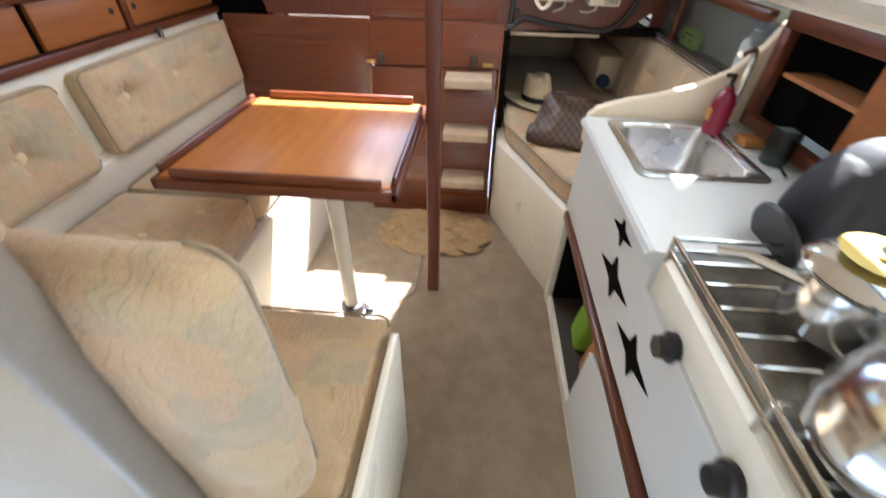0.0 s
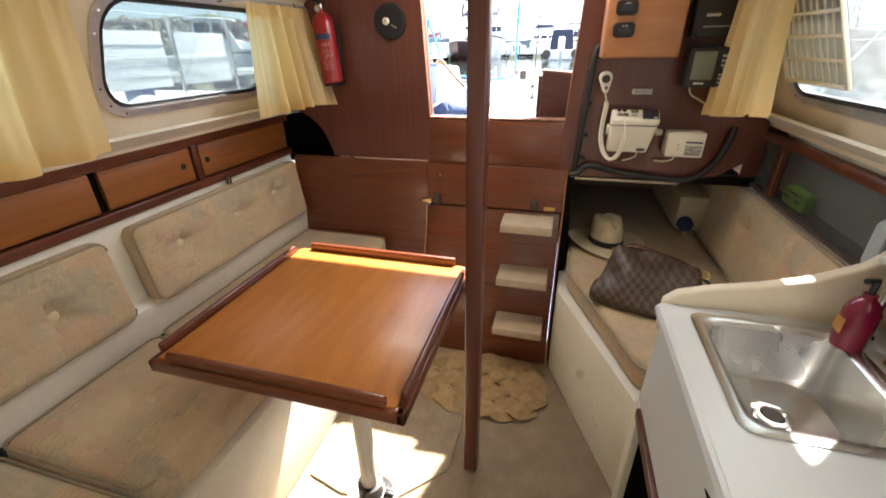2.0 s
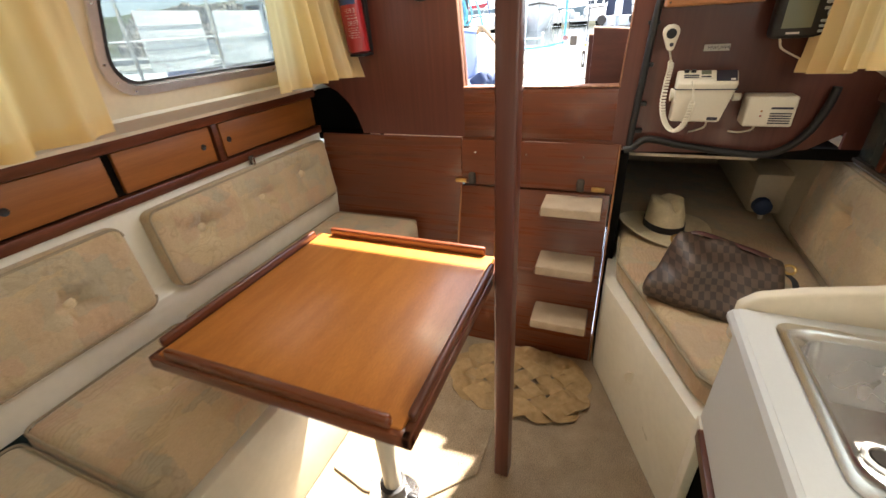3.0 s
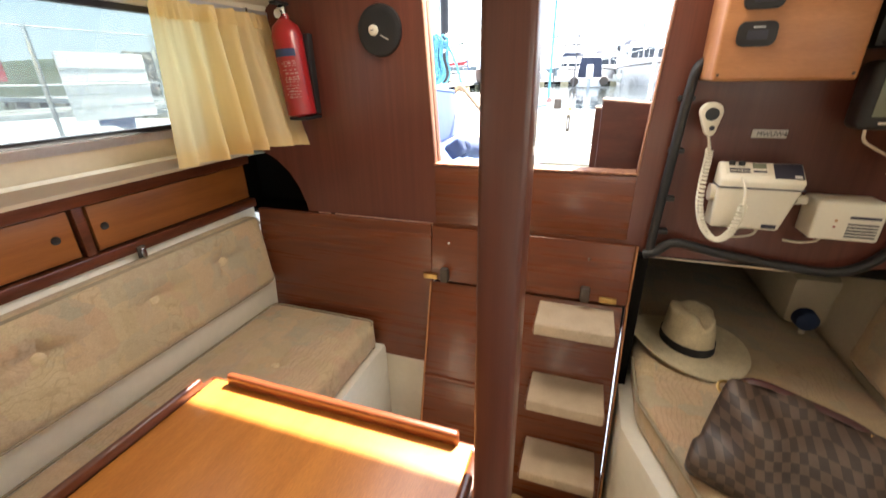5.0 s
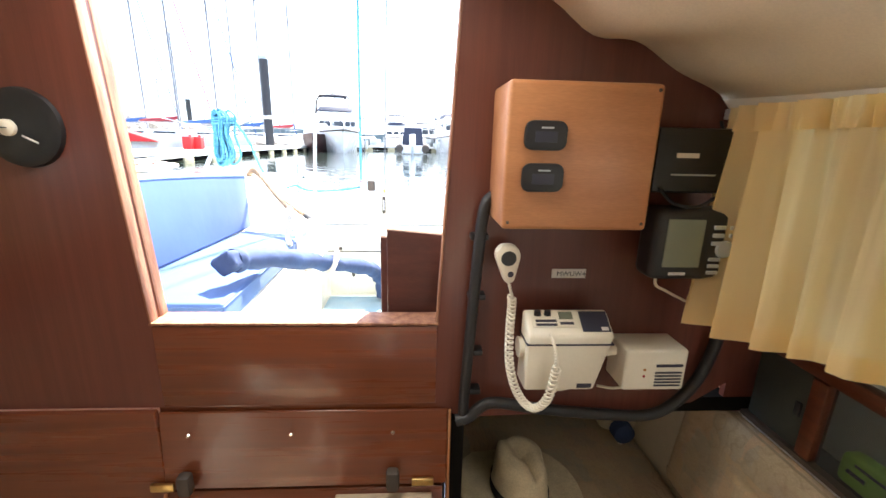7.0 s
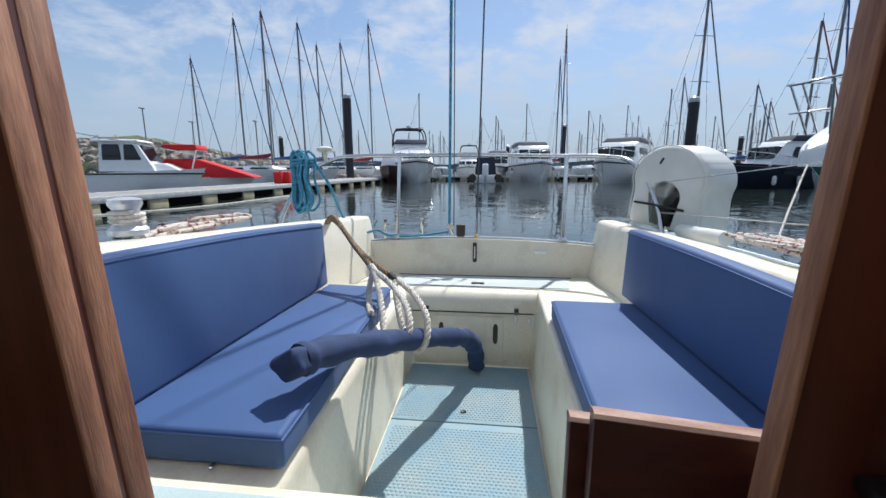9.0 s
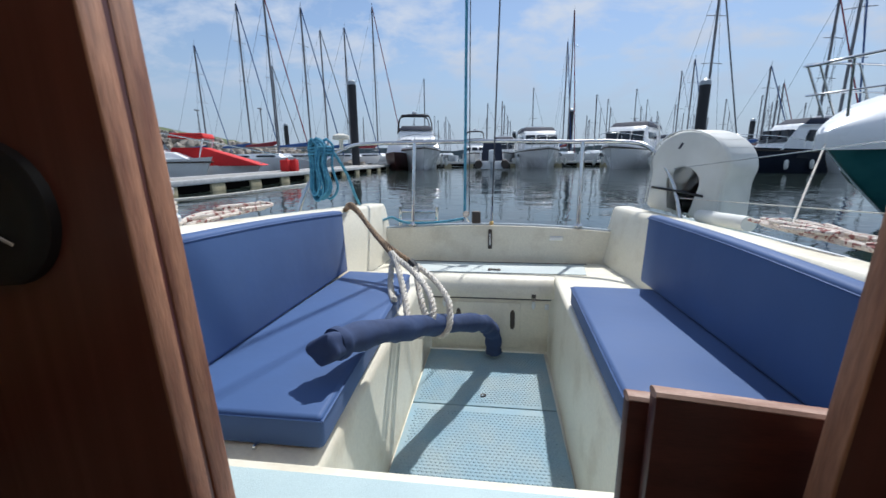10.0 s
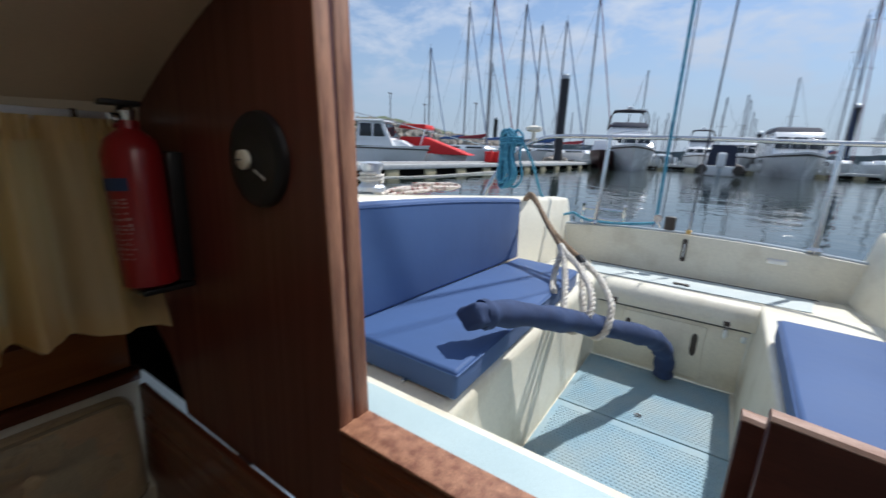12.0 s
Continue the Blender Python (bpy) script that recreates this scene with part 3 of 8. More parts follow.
for sgn, nm in ((-1, "port"), (1, "starboard")):
    bm = cabin_side(sgn, 1.27, 2.27, WIN[0][0] + (0.085 if sgn > 0 else 0), WIN[0][1])
    join(bm, cabin_side(sgn, 0.25, 1.27, *WIN[1]))
    join(bm, cabin_side(sgn, -1.0, 0.25, *WIN[2]))
    structure("wall_" + nm, bm, LINER, "cream moulded cabin side with rounded window openings", smooth=20)

wi = 0
for sgn in (-1, 1):
    for y0, y1 in WIN:
        wi += 1
        y0 += 0.085 if sgn > 0 and wi == 4 else 0
        cy, cz, w, h = (y0 + y1) / 2, 1.355, y1 - y0, 0.266
        w_ob = tagged(new("window_%d" % wi), "rounded aluminium framed cabin window, pane tinted to dim the bright view", "window", "", "structure")
        w_ob.matrix_basis = Matrix.Translation(side_point(sgn, cy, cz))
        o, i = rounded(cy, cz, w + 0.056, h + 0.056, 0.105), rounded(cy, cz, w + 0.012, h + 0.012, 0.09)
        bm = ring_between([side_point(sgn, *p, -0.001) for p in o], [side_point(sgn, *p, -0.001) for p in i], (-sgn * 0.009, 0, 0))
        part("window_frame", bm, ALU, w_ob, smooth=30)
        o, i = rounded(cy, cz, w + 0.010, h + 0.010, 0.088), rounded(cy, cz, w - 0.014, h - 0.014, 0.078)
        bm = ring_between([side_point(sgn, *p, -0.004) for p in o], [side_point(sgn, *p, -0.004) for p in i], (sgn * 0.022, 0, 0))
        part("seal", bm, BLACK, w_ob, "black rubber seal", smooth=30)
        p2 = rounded(cy, cz, w - 0.008, h - 0.008, 0.08)
        pane = part("pane", prism([side_point(sgn, *p, 0.012) for p in p2], (sgn * 0.005, 0, 0)), HAZEGLASS, w_ob)
        pane.visible_shadow = False
        for k in range(14):
            q = rounded(cy, cz, w + 0.036, h + 0.036, 0.1)[(k * 2 + 1) % len(o)]
            bm = lathe([(0.0045, 0), (0.003, 0.0025)], (0, 0, 0), 8, "x", m=Matrix.Scale(-sgn, 4, (1, 0, 0)))
            bm.transform(Matrix.Translation(side_point(sgn, *q, -0.010)))
            part("screw", bm, STEEL, w_ob)

# hull lining below the side windows, both sides
bm = prism([(-0.985, -1.0, 0.50), (-0.925, -1.0, 0.50), (-0.915, -1.0, 0.62), (-0.955, -1.0, 0.64), (-0.962, -1.0, 0.92), (-1.0, -1.0, 0.92)], (0, 3.25, 0), 0.004)
structure("lining_port", bm, GRP, "white moulded lining behind the settee")
bm = prism([(1.06, 1.5, 0.40), (1.02, 1.5, 0.40), (1.02, 1.5, 0.62), (1.06, 1.5, 0.86), (1.12, 1.5, 0.86), (1.12, 1.5, 0.40)], (0, 1.9, 0))
structure("lining_starboard", bm, LINER, "cream hull lining beside the berth")

# aft bulkhead
roofL = [(-0.78 + 0.51 * k / 8, roof_z(-0.78 + 0.51 * k / 8) + 0.004) for k in range(9)]
ptsL = [(-0.235, 0.905), (-0.235, 1.092), (-0.27, 1.735)] + roofL[::-1] + [(-0.86, 1.36), (-0.915, 1.2), (-0.935, 1.125), (-0.88, 1.112), (-0.82, 1.082), (-0.77, 1.035), (-0.738, 0.98), (-0.722, 0.93), (-0.718, 0.905)]
bm = prism([(x, YB, z) for x, z in ptsL], (0, 0.045, 0))
structure("wall_aft_port", bm, WOOD, "mahogany plywood bulkhead beside the companionway", smooth=20)
roofR = [(0.356 + 0.48 * k / 8, roof_z(0.356 + 0.48 * k / 8) + 0.004) for k in range(9)]
ptsR = [(0.362, 0.88), (0.40, 0.872), (0.80, 0.882), (0.90, 0.90), (0.98, 0.955), (1.03, 1.03), (1.02, 1.12), (0.95, 1.36), (0.86, 1.52)] + roofR[::-1] + [(0.356, 1.735), (0.325, 1.092), (0.325, 0.905)]
bm = prism([(x, YB, z) for x, z in ptsR], (0, 0.02, 0))
structure("wall_aft_starboard", bm, WOOD, "mahogany plywood instrument bulkhead", smooth=20)
structure("wall_aft_corner", box((0.99, YB + 0.021, 0.86), (1.16, YB + 0.035, 1.14)), WOOD, "mahogany bulkhead corner behind the berth locker")
bm = box((-0.236, YB - 0.002, 0.907), (0.326, YB + 0.045, 1.088), 0.003)
join(bm, box((-0.249, YB + 0.003, 0.70), (0.351, YB + 0.04, 0.9055)))
structure("wall_sill", bm, WOODH, "mahogany board below the companionway opening")
bm = prism([(-0.99, YB - 0.014, 0.36), (-0.25, YB - 0.014, 0.36), (-0.25, YB - 0.014, 0.902), (-0.93, YB - 0.014, 0.902)], (0, 0.014, 0), 0.002, 1)
structure("wall_locker_panel", bm, WOODH, "glossy dark mahogany panel over the settee end")
structure("wall_under_panel", box((-0.99, YB, -0.03), (-0.25, YB + 0.04, 0.36)), GRP, "white moulded panel under the bulkhead")
# closed box painted near-black as the recess's shade, keeps sunlight out
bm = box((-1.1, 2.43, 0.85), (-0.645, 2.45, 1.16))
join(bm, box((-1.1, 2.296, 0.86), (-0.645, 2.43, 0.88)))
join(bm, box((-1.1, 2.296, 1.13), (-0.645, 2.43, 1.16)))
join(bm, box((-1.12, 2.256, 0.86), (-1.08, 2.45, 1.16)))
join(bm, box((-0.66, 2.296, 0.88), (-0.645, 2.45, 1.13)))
structure("wall_recess", bm, SHADE, "inside of the locker behind the arch, coloured black for shade")
# worn teak battens that line the opening
for sgn, xb, xt in ((-1, -0.235, -0.272), (1, 0.325, 0.358)):
    for k, (ya, yb, wd) in enumerate(((YB - 0.003, YB + 0.022, 0.002), (YB + 0.026, YB + 0.054, 0.003 if sgn < 0 else -0.028))):
        bm = prism([(xb - sgn * wd, ya, 1.09), (xb + sgn * (0.003 if k == 0 else 0.055), ya, 1.09), (xt + sgn * (0.003 if k == 0 else 0.055), ya, 1.742), (xt - sgn * wd, ya, 1.742)], (0, yb - ya, 0), 0.003)
        structure("trim_batten_%s_%d" % ("port" if sgn < 0 else "starboard", k + 1), bm, TEAK, "worn varnished teak batten round the companionway")
structure("trim_sill", box((-0.24, YB - 0.004, 1.089), (0.33, YB + 0.054, 1.096), 0.003), TEAK, "worn teak sill strip of the companionway")

# lockers along the port side
LX = -0.957
structure("trim_locker_rail_low", box((LX - 0.02, -1.0, 0.905), (LX + 0.012, YB - 0.001, 0.935), 0.004), WOODY, "mahogany rail under the lockers")
structure("trim_shelf", box((LX - 0.03, -1.0, 1.062), (LX + 0.016, YB - 0.001, 1.115), 0.006), WOODY, "mahogany shelf edge over the lockers")
# back panel is near-black in place of shade behind the locker fronts
structure("trim_locker_back", box((LX - 0.045, -1.0, 0.90), (LX - 0.022, YB, 1.10)), SHADE, "locker back coloured black for the shade behind the fronts")
slk = thing("settee_locker", (LX, 1.2, 0.93), "row of amber-brown wooden locker fronts with dark finger holes", "locker")
holes = ((1.714, 2.235, 1.742), (1.345, 1.672, 1.632), (1.03, 1.318, 1.078), (0.62, 1.005, 0.974), (0.2, 0.59, 0.25))
for y0, y1, hy in holes:
    t = part("door", box((LX - 0.018, y0, 0.94), (LX - 0.002, y1, 1.058), 0.003), LOCKER, slk)
    part("finger_hole", lathe([(0.0105, 0), (0.0095, 0.0022), (0.006, 0.001)], (LX - 0.002, hy, 0.998), 16, "x"), BLACK, t, "dark finger hole")
for y in (1.692, 1.0175 + 0.0, 0.605):
    structure("trim_post_%d" % int(y * 100), box((LX - 0.02, y - 0.012, 0.935), (LX + 0.004, y + 0.012, 1.062), 0.002), WOODY, "mahogany post between lockers")
h = thing("strap_clip", (LX + 0.012, 1.80, 0.88), "small dark metal turn clip under the locker rail", "clip")
part("plate", box((LX + 0.012, 1.788, 0.888), (LX + 0.018, 1.812, 0.922), 0.002), DARKBROWN, h)
part("tongue", box((LX + 0.018, 1.794, 0.878), (LX + 0.026, 1.806, 0.915), 0.002), STEEL, h)

# ================= settee =================
structure("settee_base", box((-0.99, 0.92, 0.0), (-0.45, YB - 0.001, 0.40), 0.012), GRP, "white moulded settee base")


def seat_piping(t, pts, r=0.006):
    part("piping", tube(pts, r, 6), PIPING, t, "dark corded seam")


def settee_cushion(name, x0, x1, y0, y1, z0, h, dents, label, seed, pipe=True):
    cx, cy = (x0 + x1) / 2, (y0 + y1) / 2
    t = thing(name, (cx, cy, z0), label, "cushion", "settee cushions")
    b = cushion(x1 - x0, y1 - y0, h, 0.03, 0.008, [(dx - cx, dy - cy, 0.026) for dx, dy in dents], 44, seed=seed)
    b.transform(Matrix.Translation((cx, cy, z0)))
    part("cover", b, FABRIC, t)
    for dx, dy in dents:
        part("button", lathe([(0.0155, 0), (0.015, 0.008), (0.008, 0.013)], (dx, dy, z0 + h - 0.022), 14), BUTTON, t)
    if pipe:
        for z in (z0 + 0.014, z0 + h - 0.006):
            seat_piping(t, [(x, y, z) for x, y in rounded(cx, cy, x1 - x0 - 0.004, y1 - y0 - 0.004, 0.03, 4)], 0.004)
    return t


settee_cushion("seat_cushion", -0.92, -0.468, 1.315, 2.215, 0.402, 0.118, [(-0.66, 1.6), (-0.66, 1.9)], "long beige leaf-patterned seat cushion on the settee base", 1)
settee_cushion("seat_cushion", -0.92, -0.468, 0.862, 1.305, 0.402, 0.118, [(-0.7, 1.08), (-0.6, 1.22)], "beige leaf-patterned seat cushion in the settee corner", 4)


def back_cushion(y0, y1, dents, label, seed, sgn=-1, xb=-0.886, xt=-0.912, z0=0.615, z1=0.876, thick=0.066, group="settee cushions"):
    L, H = y1 - y0, z1 - z0
    b = cushion(L, H, thick, 0.024, 0.008, [(dy - (y0 + y1) / 2, dz - (z0 + z1) / 2, 0.037) for dy, dz in dents], 44, seed=seed)
    # local x runs along the boat, local y up, local z into the room
    lean = math.atan2(abs(xt - xb), H)
    m = Matrix(((0, 0, -sgn, 0), (1, 0, 0, 0), (0, 1, 0, 0), (0, 0, 0, 1)))
    m = Matrix.Translation(((xb + xt) / 2 + sgn * thick, (y0 + y1) / 2, (z0 + z1) / 2)) @ Matrix.Rotation(-sgn * -lean, 4, "Y") @ m
    t = thing("back_cushion", ((xb + xt) / 2, (y0 + y1) / 2, z0), label, "cushion", group)
    b.transform(m)
    part("cover", b, FABRIC, t)
    for dy, dz in dents:
        p = m @ Vector((dy - (y0 + y1) / 2, dz - (z0 + z1) / 2, thick - 0.033))
        bb = lathe([(0.016, 0), (0.0155, 0.009), (0.008, 0.014)], (0, 0, 0), 14)
        bb.transform(Matrix.Translation(p) @ m.to_3x3().to_4x4())
        part("button", bb, BUTTON, t)
    pl = [m @ Vector((x, y, thick - 0.008)) for x, y in rounded(0, 0, L - 0.004, H - 0.004, 0.03, 4)]
    part("piping", tube(pl, 0.004, 6), PIPING, t, "dark corded seam")
    return t


back_cushion(1.345, 2.215, [(1.50, 0.76), (1.78, 0.76), (2.03, 0.77)], "beige leaf-patterned buttoned back cushion above the settee", 7)
back_cushion(0.42, 1.265, [(1.08, 0.74), (0.78, 0.74), (0.55, 0.74)], "beige leaf-patterned buttoned back cushion beside the corner seat", 11)

# forward corner seat and the partition behind it
structure("corner_seat_base", box((-0.99, 0.42, 0.0), (0.10, 0.868, 0.385), 0.006), GRP, "white moulded corner seat base")
bm = prism([(0.098, 0.41, 0.0), (0.098, 0.80, 0.0), (0.098, 0.795, 0.505), (0.098, 0.775, 0.525), (0.098, 0.41, 0.525)], (0.018, 0, 0), 0.005)
structure("seat_end_board", bm, GRP, "white end board of the corner seat")
settee_cushion("seat_cushion", -0.92, 0.088, 0.435, 0.852, 0.388, 0.115, [(-0.25, 0.75), (-0.55, 0.75)], "beige leaf-patterned cushion on the corner seat", 15)
t = thing("backrest_cushion", (-0.39, 0.46, 0.5), "plump beige leaf-patterned backrest cushion leaning on the partition", "cushion", "settee cushions")
b = cushion(0.84, 0.495, 0.085, 0.040, 0.016, [], 30, seed=21)
for v in b.verts:
    v.co.z += 0.011 * noise.noise(Vector((v.co.x * 7, v.co.y * 11, 4))) + 0.006 * noise.noise(Vector((v.co.x * 26, v.co.y * 15, 9)))
seat_back = Matrix.Translation((-0.39, 0.508, 0.505)) @ Matrix.Rotation(radians(91), 4, "X") @ Matrix.Translation((0, 0.2475, 0))
b.transform(seat_back)
part("cover", b, FABRIC, t)
pl = [seat_back @ Vector((x, y, 0.020)) for x, y in rounded(0, 0, 0.846, 0.500, 0.05, 5)]
pl = pl[-1:] + pl[:6]
part("piping", tube(pl, 0.003, 6), PIPING, t, "dark corded seam")
sb = thing("storage_box", (-0.84, 0.678, 0.505), "white plastic box standing on the corner seat", "box")
bm = cushion(0.20, 0.09, 0.215, 0.03, 0.004, [], 8, seed=2)
bm.transform(Matrix.Translation((-0.845, 0.678, 0.506)))
part("tub", bm, WHITEP, sb)
bm = cushion(0.21, 0.098, 0.03, 0.012, 0.002, [], 8, seed=2)
bm.transform(Matrix.Translation((-0.845, 0.678, 0.722)))
part("lid", bm, WHITEP, sb)
structure("wall_partition", box((-1.0, 0.375, 0.0), (-0.15, 0.41, 1.18), 0.004), material("tan_lining", (0.40, 0.345, 0.265), 0.7, scale=4, fine=0.06), "tan lined partition forward of the corner seat")
structure("trim_partition_edge", tube([(-0.143, 0.393, 0.0), (-0.128, 0.393, 0.8), (-0.118, 0.393, 1.73)], 0.026, 12), POSTP, "pale grey rounded post at the partition edge")

t = thing("padded_panel", (-0.5, 0.41, 0.86), "leaf-patterned padded panel fixed on the partition", "panel")
b = cushion(0.68, 0.16, 0.05, 0.02, 0.004, [], 12, seed=24)
b.transform(Matrix.Translation((-0.495, 0.411, 1.09)) @ Matrix.Rotation(radians(-90), 4, "X"))
part("cover", b, FABRIC, t)

# ================= table =================
tb = thing("table", (-0.18, 1.27, 0.0), "varnished wooden table with fiddle rails on a white tube leg", "table")
part("tabletop", box((-0.497, 1.012, 0.735), (0.068, 1.582, 0.757), 0.004), TABLE, tb, "glossy orange-brown veneered top")
for nm, lo, hi in (("edge_near", (-0.512, 1.0, 0.722), (0.088, 1.02, 0.752)), ("edge_far", (-0.512, 1.574, 0.722), (0.075, 1.592, 0.752)), ("edge_port", (-0.516, 1.0, 0.722), (-0.497, 1.592, 0.752)), ("edge_starboard", (0.068, 1.0, 0.722), (0.088, 1.59, 0.752))):
    part(nm, box(lo, hi, 0.005), WOODH if nm in ("edge_near", "edge_far") else WOODY, tb)
for lo, hi in (((-0.465, 1.004, 0.753), (0.05, 1.020, 0.778)), ((-0.455, 1.572, 0.753), (0.043, 1.588, 0.782)), ((-0.512, 1.03, 0.753), (-0.497, 1.555, 0.777)), ((0.070, 1.03, 0.753), (0.085, 1.52, 0.775))):
    part("fiddle_rail", box(lo, hi, 0.006, 3), WOODH if hi[0] - lo[0] > 0.1 else WOODY, tb)
part("leg", lathe([(0.036, 0.0), (0.036, 0.05), (0.027, 0.06), (0.027, 0.70), (0.05, 0.705), (0.05, 0.735)], (-0.172, 1.272, 0.012), 24), WHITEP, tb, "white tube leg")
fl = part("floor_socket", lathe([(0.088, 0.0), (0.086, 0.007), (0.05, 0.011), (0.045, 0.035), (0.036, 0.037)], (-0.172, 1.272, 0.001), 28), STEEL, tb, "chromed floor socket")
part("collar", lathe([(0.041, 0), (0.043, 0.02), (0.041, 0.05), (0.03, 0.052)], (-0.172, 1.272, 0.036), 20), BLACK, tb, "black locking collar")
part("clamp_knob", lathe([(0.012, 0), (0.013, 0.02), (0.009, 0.03)], (-0.118, 1.262, 0.06), 12, "x"), BLACK, tb, "black clamp knob")
for k in range(4):
    a = radians(45 + 90 * k)
    part("screw", lathe([(0.006, 0), (0.004, 0.003)], (-0.172 + 0.068 * math.cos(a), 1.272 + 0.068 * math.sin(a), 0.009), 8), STEEL, tb)

# compression post
bm = box((0.101, 1.452, 0.0), (0.147, 1.508, 1.765), 0.006, 3)
structure("post", bm, WOOD, "square dark mahogany support post")

# ================= ladder and engine box =================
def lean_y(z):
    return 2.075 + 0.165 * z / 0.70


lb = thing("companion_ladder", (0.05, 2.1, 0.0), "dark mahogany engine-box front with three padded steps", "ladder")
bm = prism([(-0.27, lean_y(0), 0.0), (0.35, lean_y(0), 0.0), (0.345, lean_y(0.70), 0.70), (-0.255, lean_y(0.70), 0.70)], (0, 0.016, 0), 0.003)
part("front_panel", bm, WOODH, lb)
part("top_board", prism([(-0.252, 2.233, 0.712), (0.352, 2.233, 0.712), (0.352, 2.243, 0.896), (-0.248, 2.243, 0.896)], (0, 0.006, 0), 0.002, 1), WOODH, lb, "mahogany capping board")
part("cross_rail", prism([(-0.26, lean_y(0.375) - 0.012, 0.36), (0.10, lean_y(0.375) - 0.012, 0.36), (0.10, lean_y(0.385) - 0.012, 0.375), (-0.26, lean_y(0.385) - 0.012, 0.375)], (0, 0.012, 0), 0.003), WOODH, lb)
part("side_panel", prism([(0.352, lean_y(0) + 0.008, 0.0), (0.352, YB, 0.0), (0.352, YB, 0.895), (0.352, lean_y(0.70) + 0.008, 0.70)], (0.006, 0, 0)), WOODH, lb)
part("corner_moulding", tube([(0.357, lean_y(0), 0.0), (0.357, lean_y(0.35), 0.35), (0.357, 2.238, 0.71), (0.357, 2.243, 0.895)], 0.003, 8), PLYBOX, lb, "pale edge strip")
part("edge_strip", tube([(-0.268, lean_y(0) - 0.003, 0.0), (-0.256, lean_y(0.7) - 0.003, 0.70)], 0.004, 8), PLYBOX, lb, "pale wooden edge strip")
for zt in (0.690, 0.460, 0.235):
    yf = lean_y(zt) - 0.135
    st = part("step", box((0.102, yf, zt - 0.042), (0.325, lean_y(zt) + 0.004, zt - 0.012), 0.006), WOODH, lb, "wooden step")
    bmp = prism([(0.108, yf - 0.004, zt - 0.038), (0.108, yf - 0.004, zt - 0.004), (0.108, yf + 0.002, zt), (0.108, lean_y(zt) - 0.004, zt), (0.108, lean_y(zt) - 0.004, zt - 0.011), (0.108, yf - 0.0005, zt - 0.011), (0.108, yf - 0.0005, zt - 0.038)], (0.213, 0, 0), 0.0015, 1)
    part("tread_pad", bmp, PADC, st, "beige carpeted tread pad")
    part("bracket", box((0.104, yf + 0.03, zt - 0.058), (0.116, lean_y(zt), zt - 0.04), 0.003), WOODH, st)
for x in (-0.253, 0.300):
    part("hinge", box((x - 0.024, 2.222, 0.716), (x + 0.024, 2.231, 0.734), 0.002), BRASS, lb, "brass hinge")
for x in (-0.20, 0.235):
    part("turn_button", box((x - 0.014, 2.205, 0.715), (x + 0.014, 2.231, 0.765), 0.008), DARKBROWN, lb, "dark turn button")
for x in (-0.19, 0.02, 0.235):
    part("screw", lathe([(0.005, 0), (0.003, 0.003)], (x, 2.236, 0.845), 8, "y", m=Matrix.Identity(4)), STEEL, lb)

# woven rope mat on the sole
mat_t = thing("rope_mat", (0.09, 1.87, 0.0), "oval knotted jute rope mat on the carpet before the ladder", "mat")
NK = 640


def plait(a):
    """One closed run of a flat diagonal plait, drawn out into an oval."""
    u, v = math.cos(4 * a + math.pi / 10), math.sin(5 * a)
    u, v = [0.55 * q + 0.45 * 2 / math.pi * math.asin(max(-1, min(1, q))) for q in (u, v)]
    return Vector((0.262 * u * math.sqrt(1 - 0.42 * v * v), 0.172 * v * math.sqrt(1 - 0.42 * u * u), 0))


run = [plait(2 * math.pi * k / NK) for k in range(NK)]
meets = []
for i in range(NK):
    p, r = run[i], run[(i + 1) % NK] - run[i]
    for j in range(i + 2, NK):
        q = run[j]
        if abs(q.x - p.x) > 0.02 or abs(q.y - p.y) > 0.02:
            continue
        w = run[(j + 1) % NK] - q
        d = r.x * w.y - r.y * w.x
        if abs(d) < 1e-12:
            continue
        e = q - p
        f, g = (e.x * w.y - e.y * w.x) / d, (e.x * r.y - e.y * r.x) / d
        if 0 <= f < 1 and 0 <= g < 1:
            meets += [i + f, j + g]
meets.sort()
LAY = [(m, 1.0 if k % 2 else -1.0) for k, m in enumerate(meets)]
LAY = [(LAY[-1][0] - NK, LAY[-1][1])] + LAY + [(LAY[0][0] + NK, LAY[0][1])]


def over_under(x):
    """Height along the run: over one crossing, under the next."""
    for (x0, h0), (x1, h1) in zip(LAY, LAY[1:]):
        if x0 <= x <= x1:
            return h0 + (h1 - h0) * (0.5 - 0.5 * math.cos(math.pi * (x - x0) / max(x1 - x0, 1e-6)))
    return 0.0


for strand in range(7):
    pts = []
    for k in range(NK):
        d = (run[(k + 1) % NK] - run[k - 1]).normalized()
        p = run[k] + Vector((-d.y, d.x, 0)) * (strand - 3) * 0.0086
        pts.append((0.092 + p.x, 1.872 + p.y, 0.015 + 0.0098 * over_under(k)))
    part("strand", tube(pts, 0.0041, 7, closed=True), JUTE, mat_t)

# ================= berth to starboard =================
bm = prism([(0.37, 2.06, 0.0), (0.61, 1.478, 0.0), (1.1, 1.478, 0.0), (1.1, 3.4, 0.0), (0.37, 3.4, 0.0)], (0, 0, 0.42), 0.006)
structure("berth_base", bm, GRP, "cream moulded quarter berth base")
vc = thing("vent_cap", (0.49, 1.76, 0.2), "small round white plastic cap on the berth front", "vent")
capm = Matrix.Translation((0.487, 1.771, 0.245)) @ Matrix.Rotation(radians(-112.5 - 90), 4, "Z") @ Matrix.Rotation(radians(90), 4, "X")
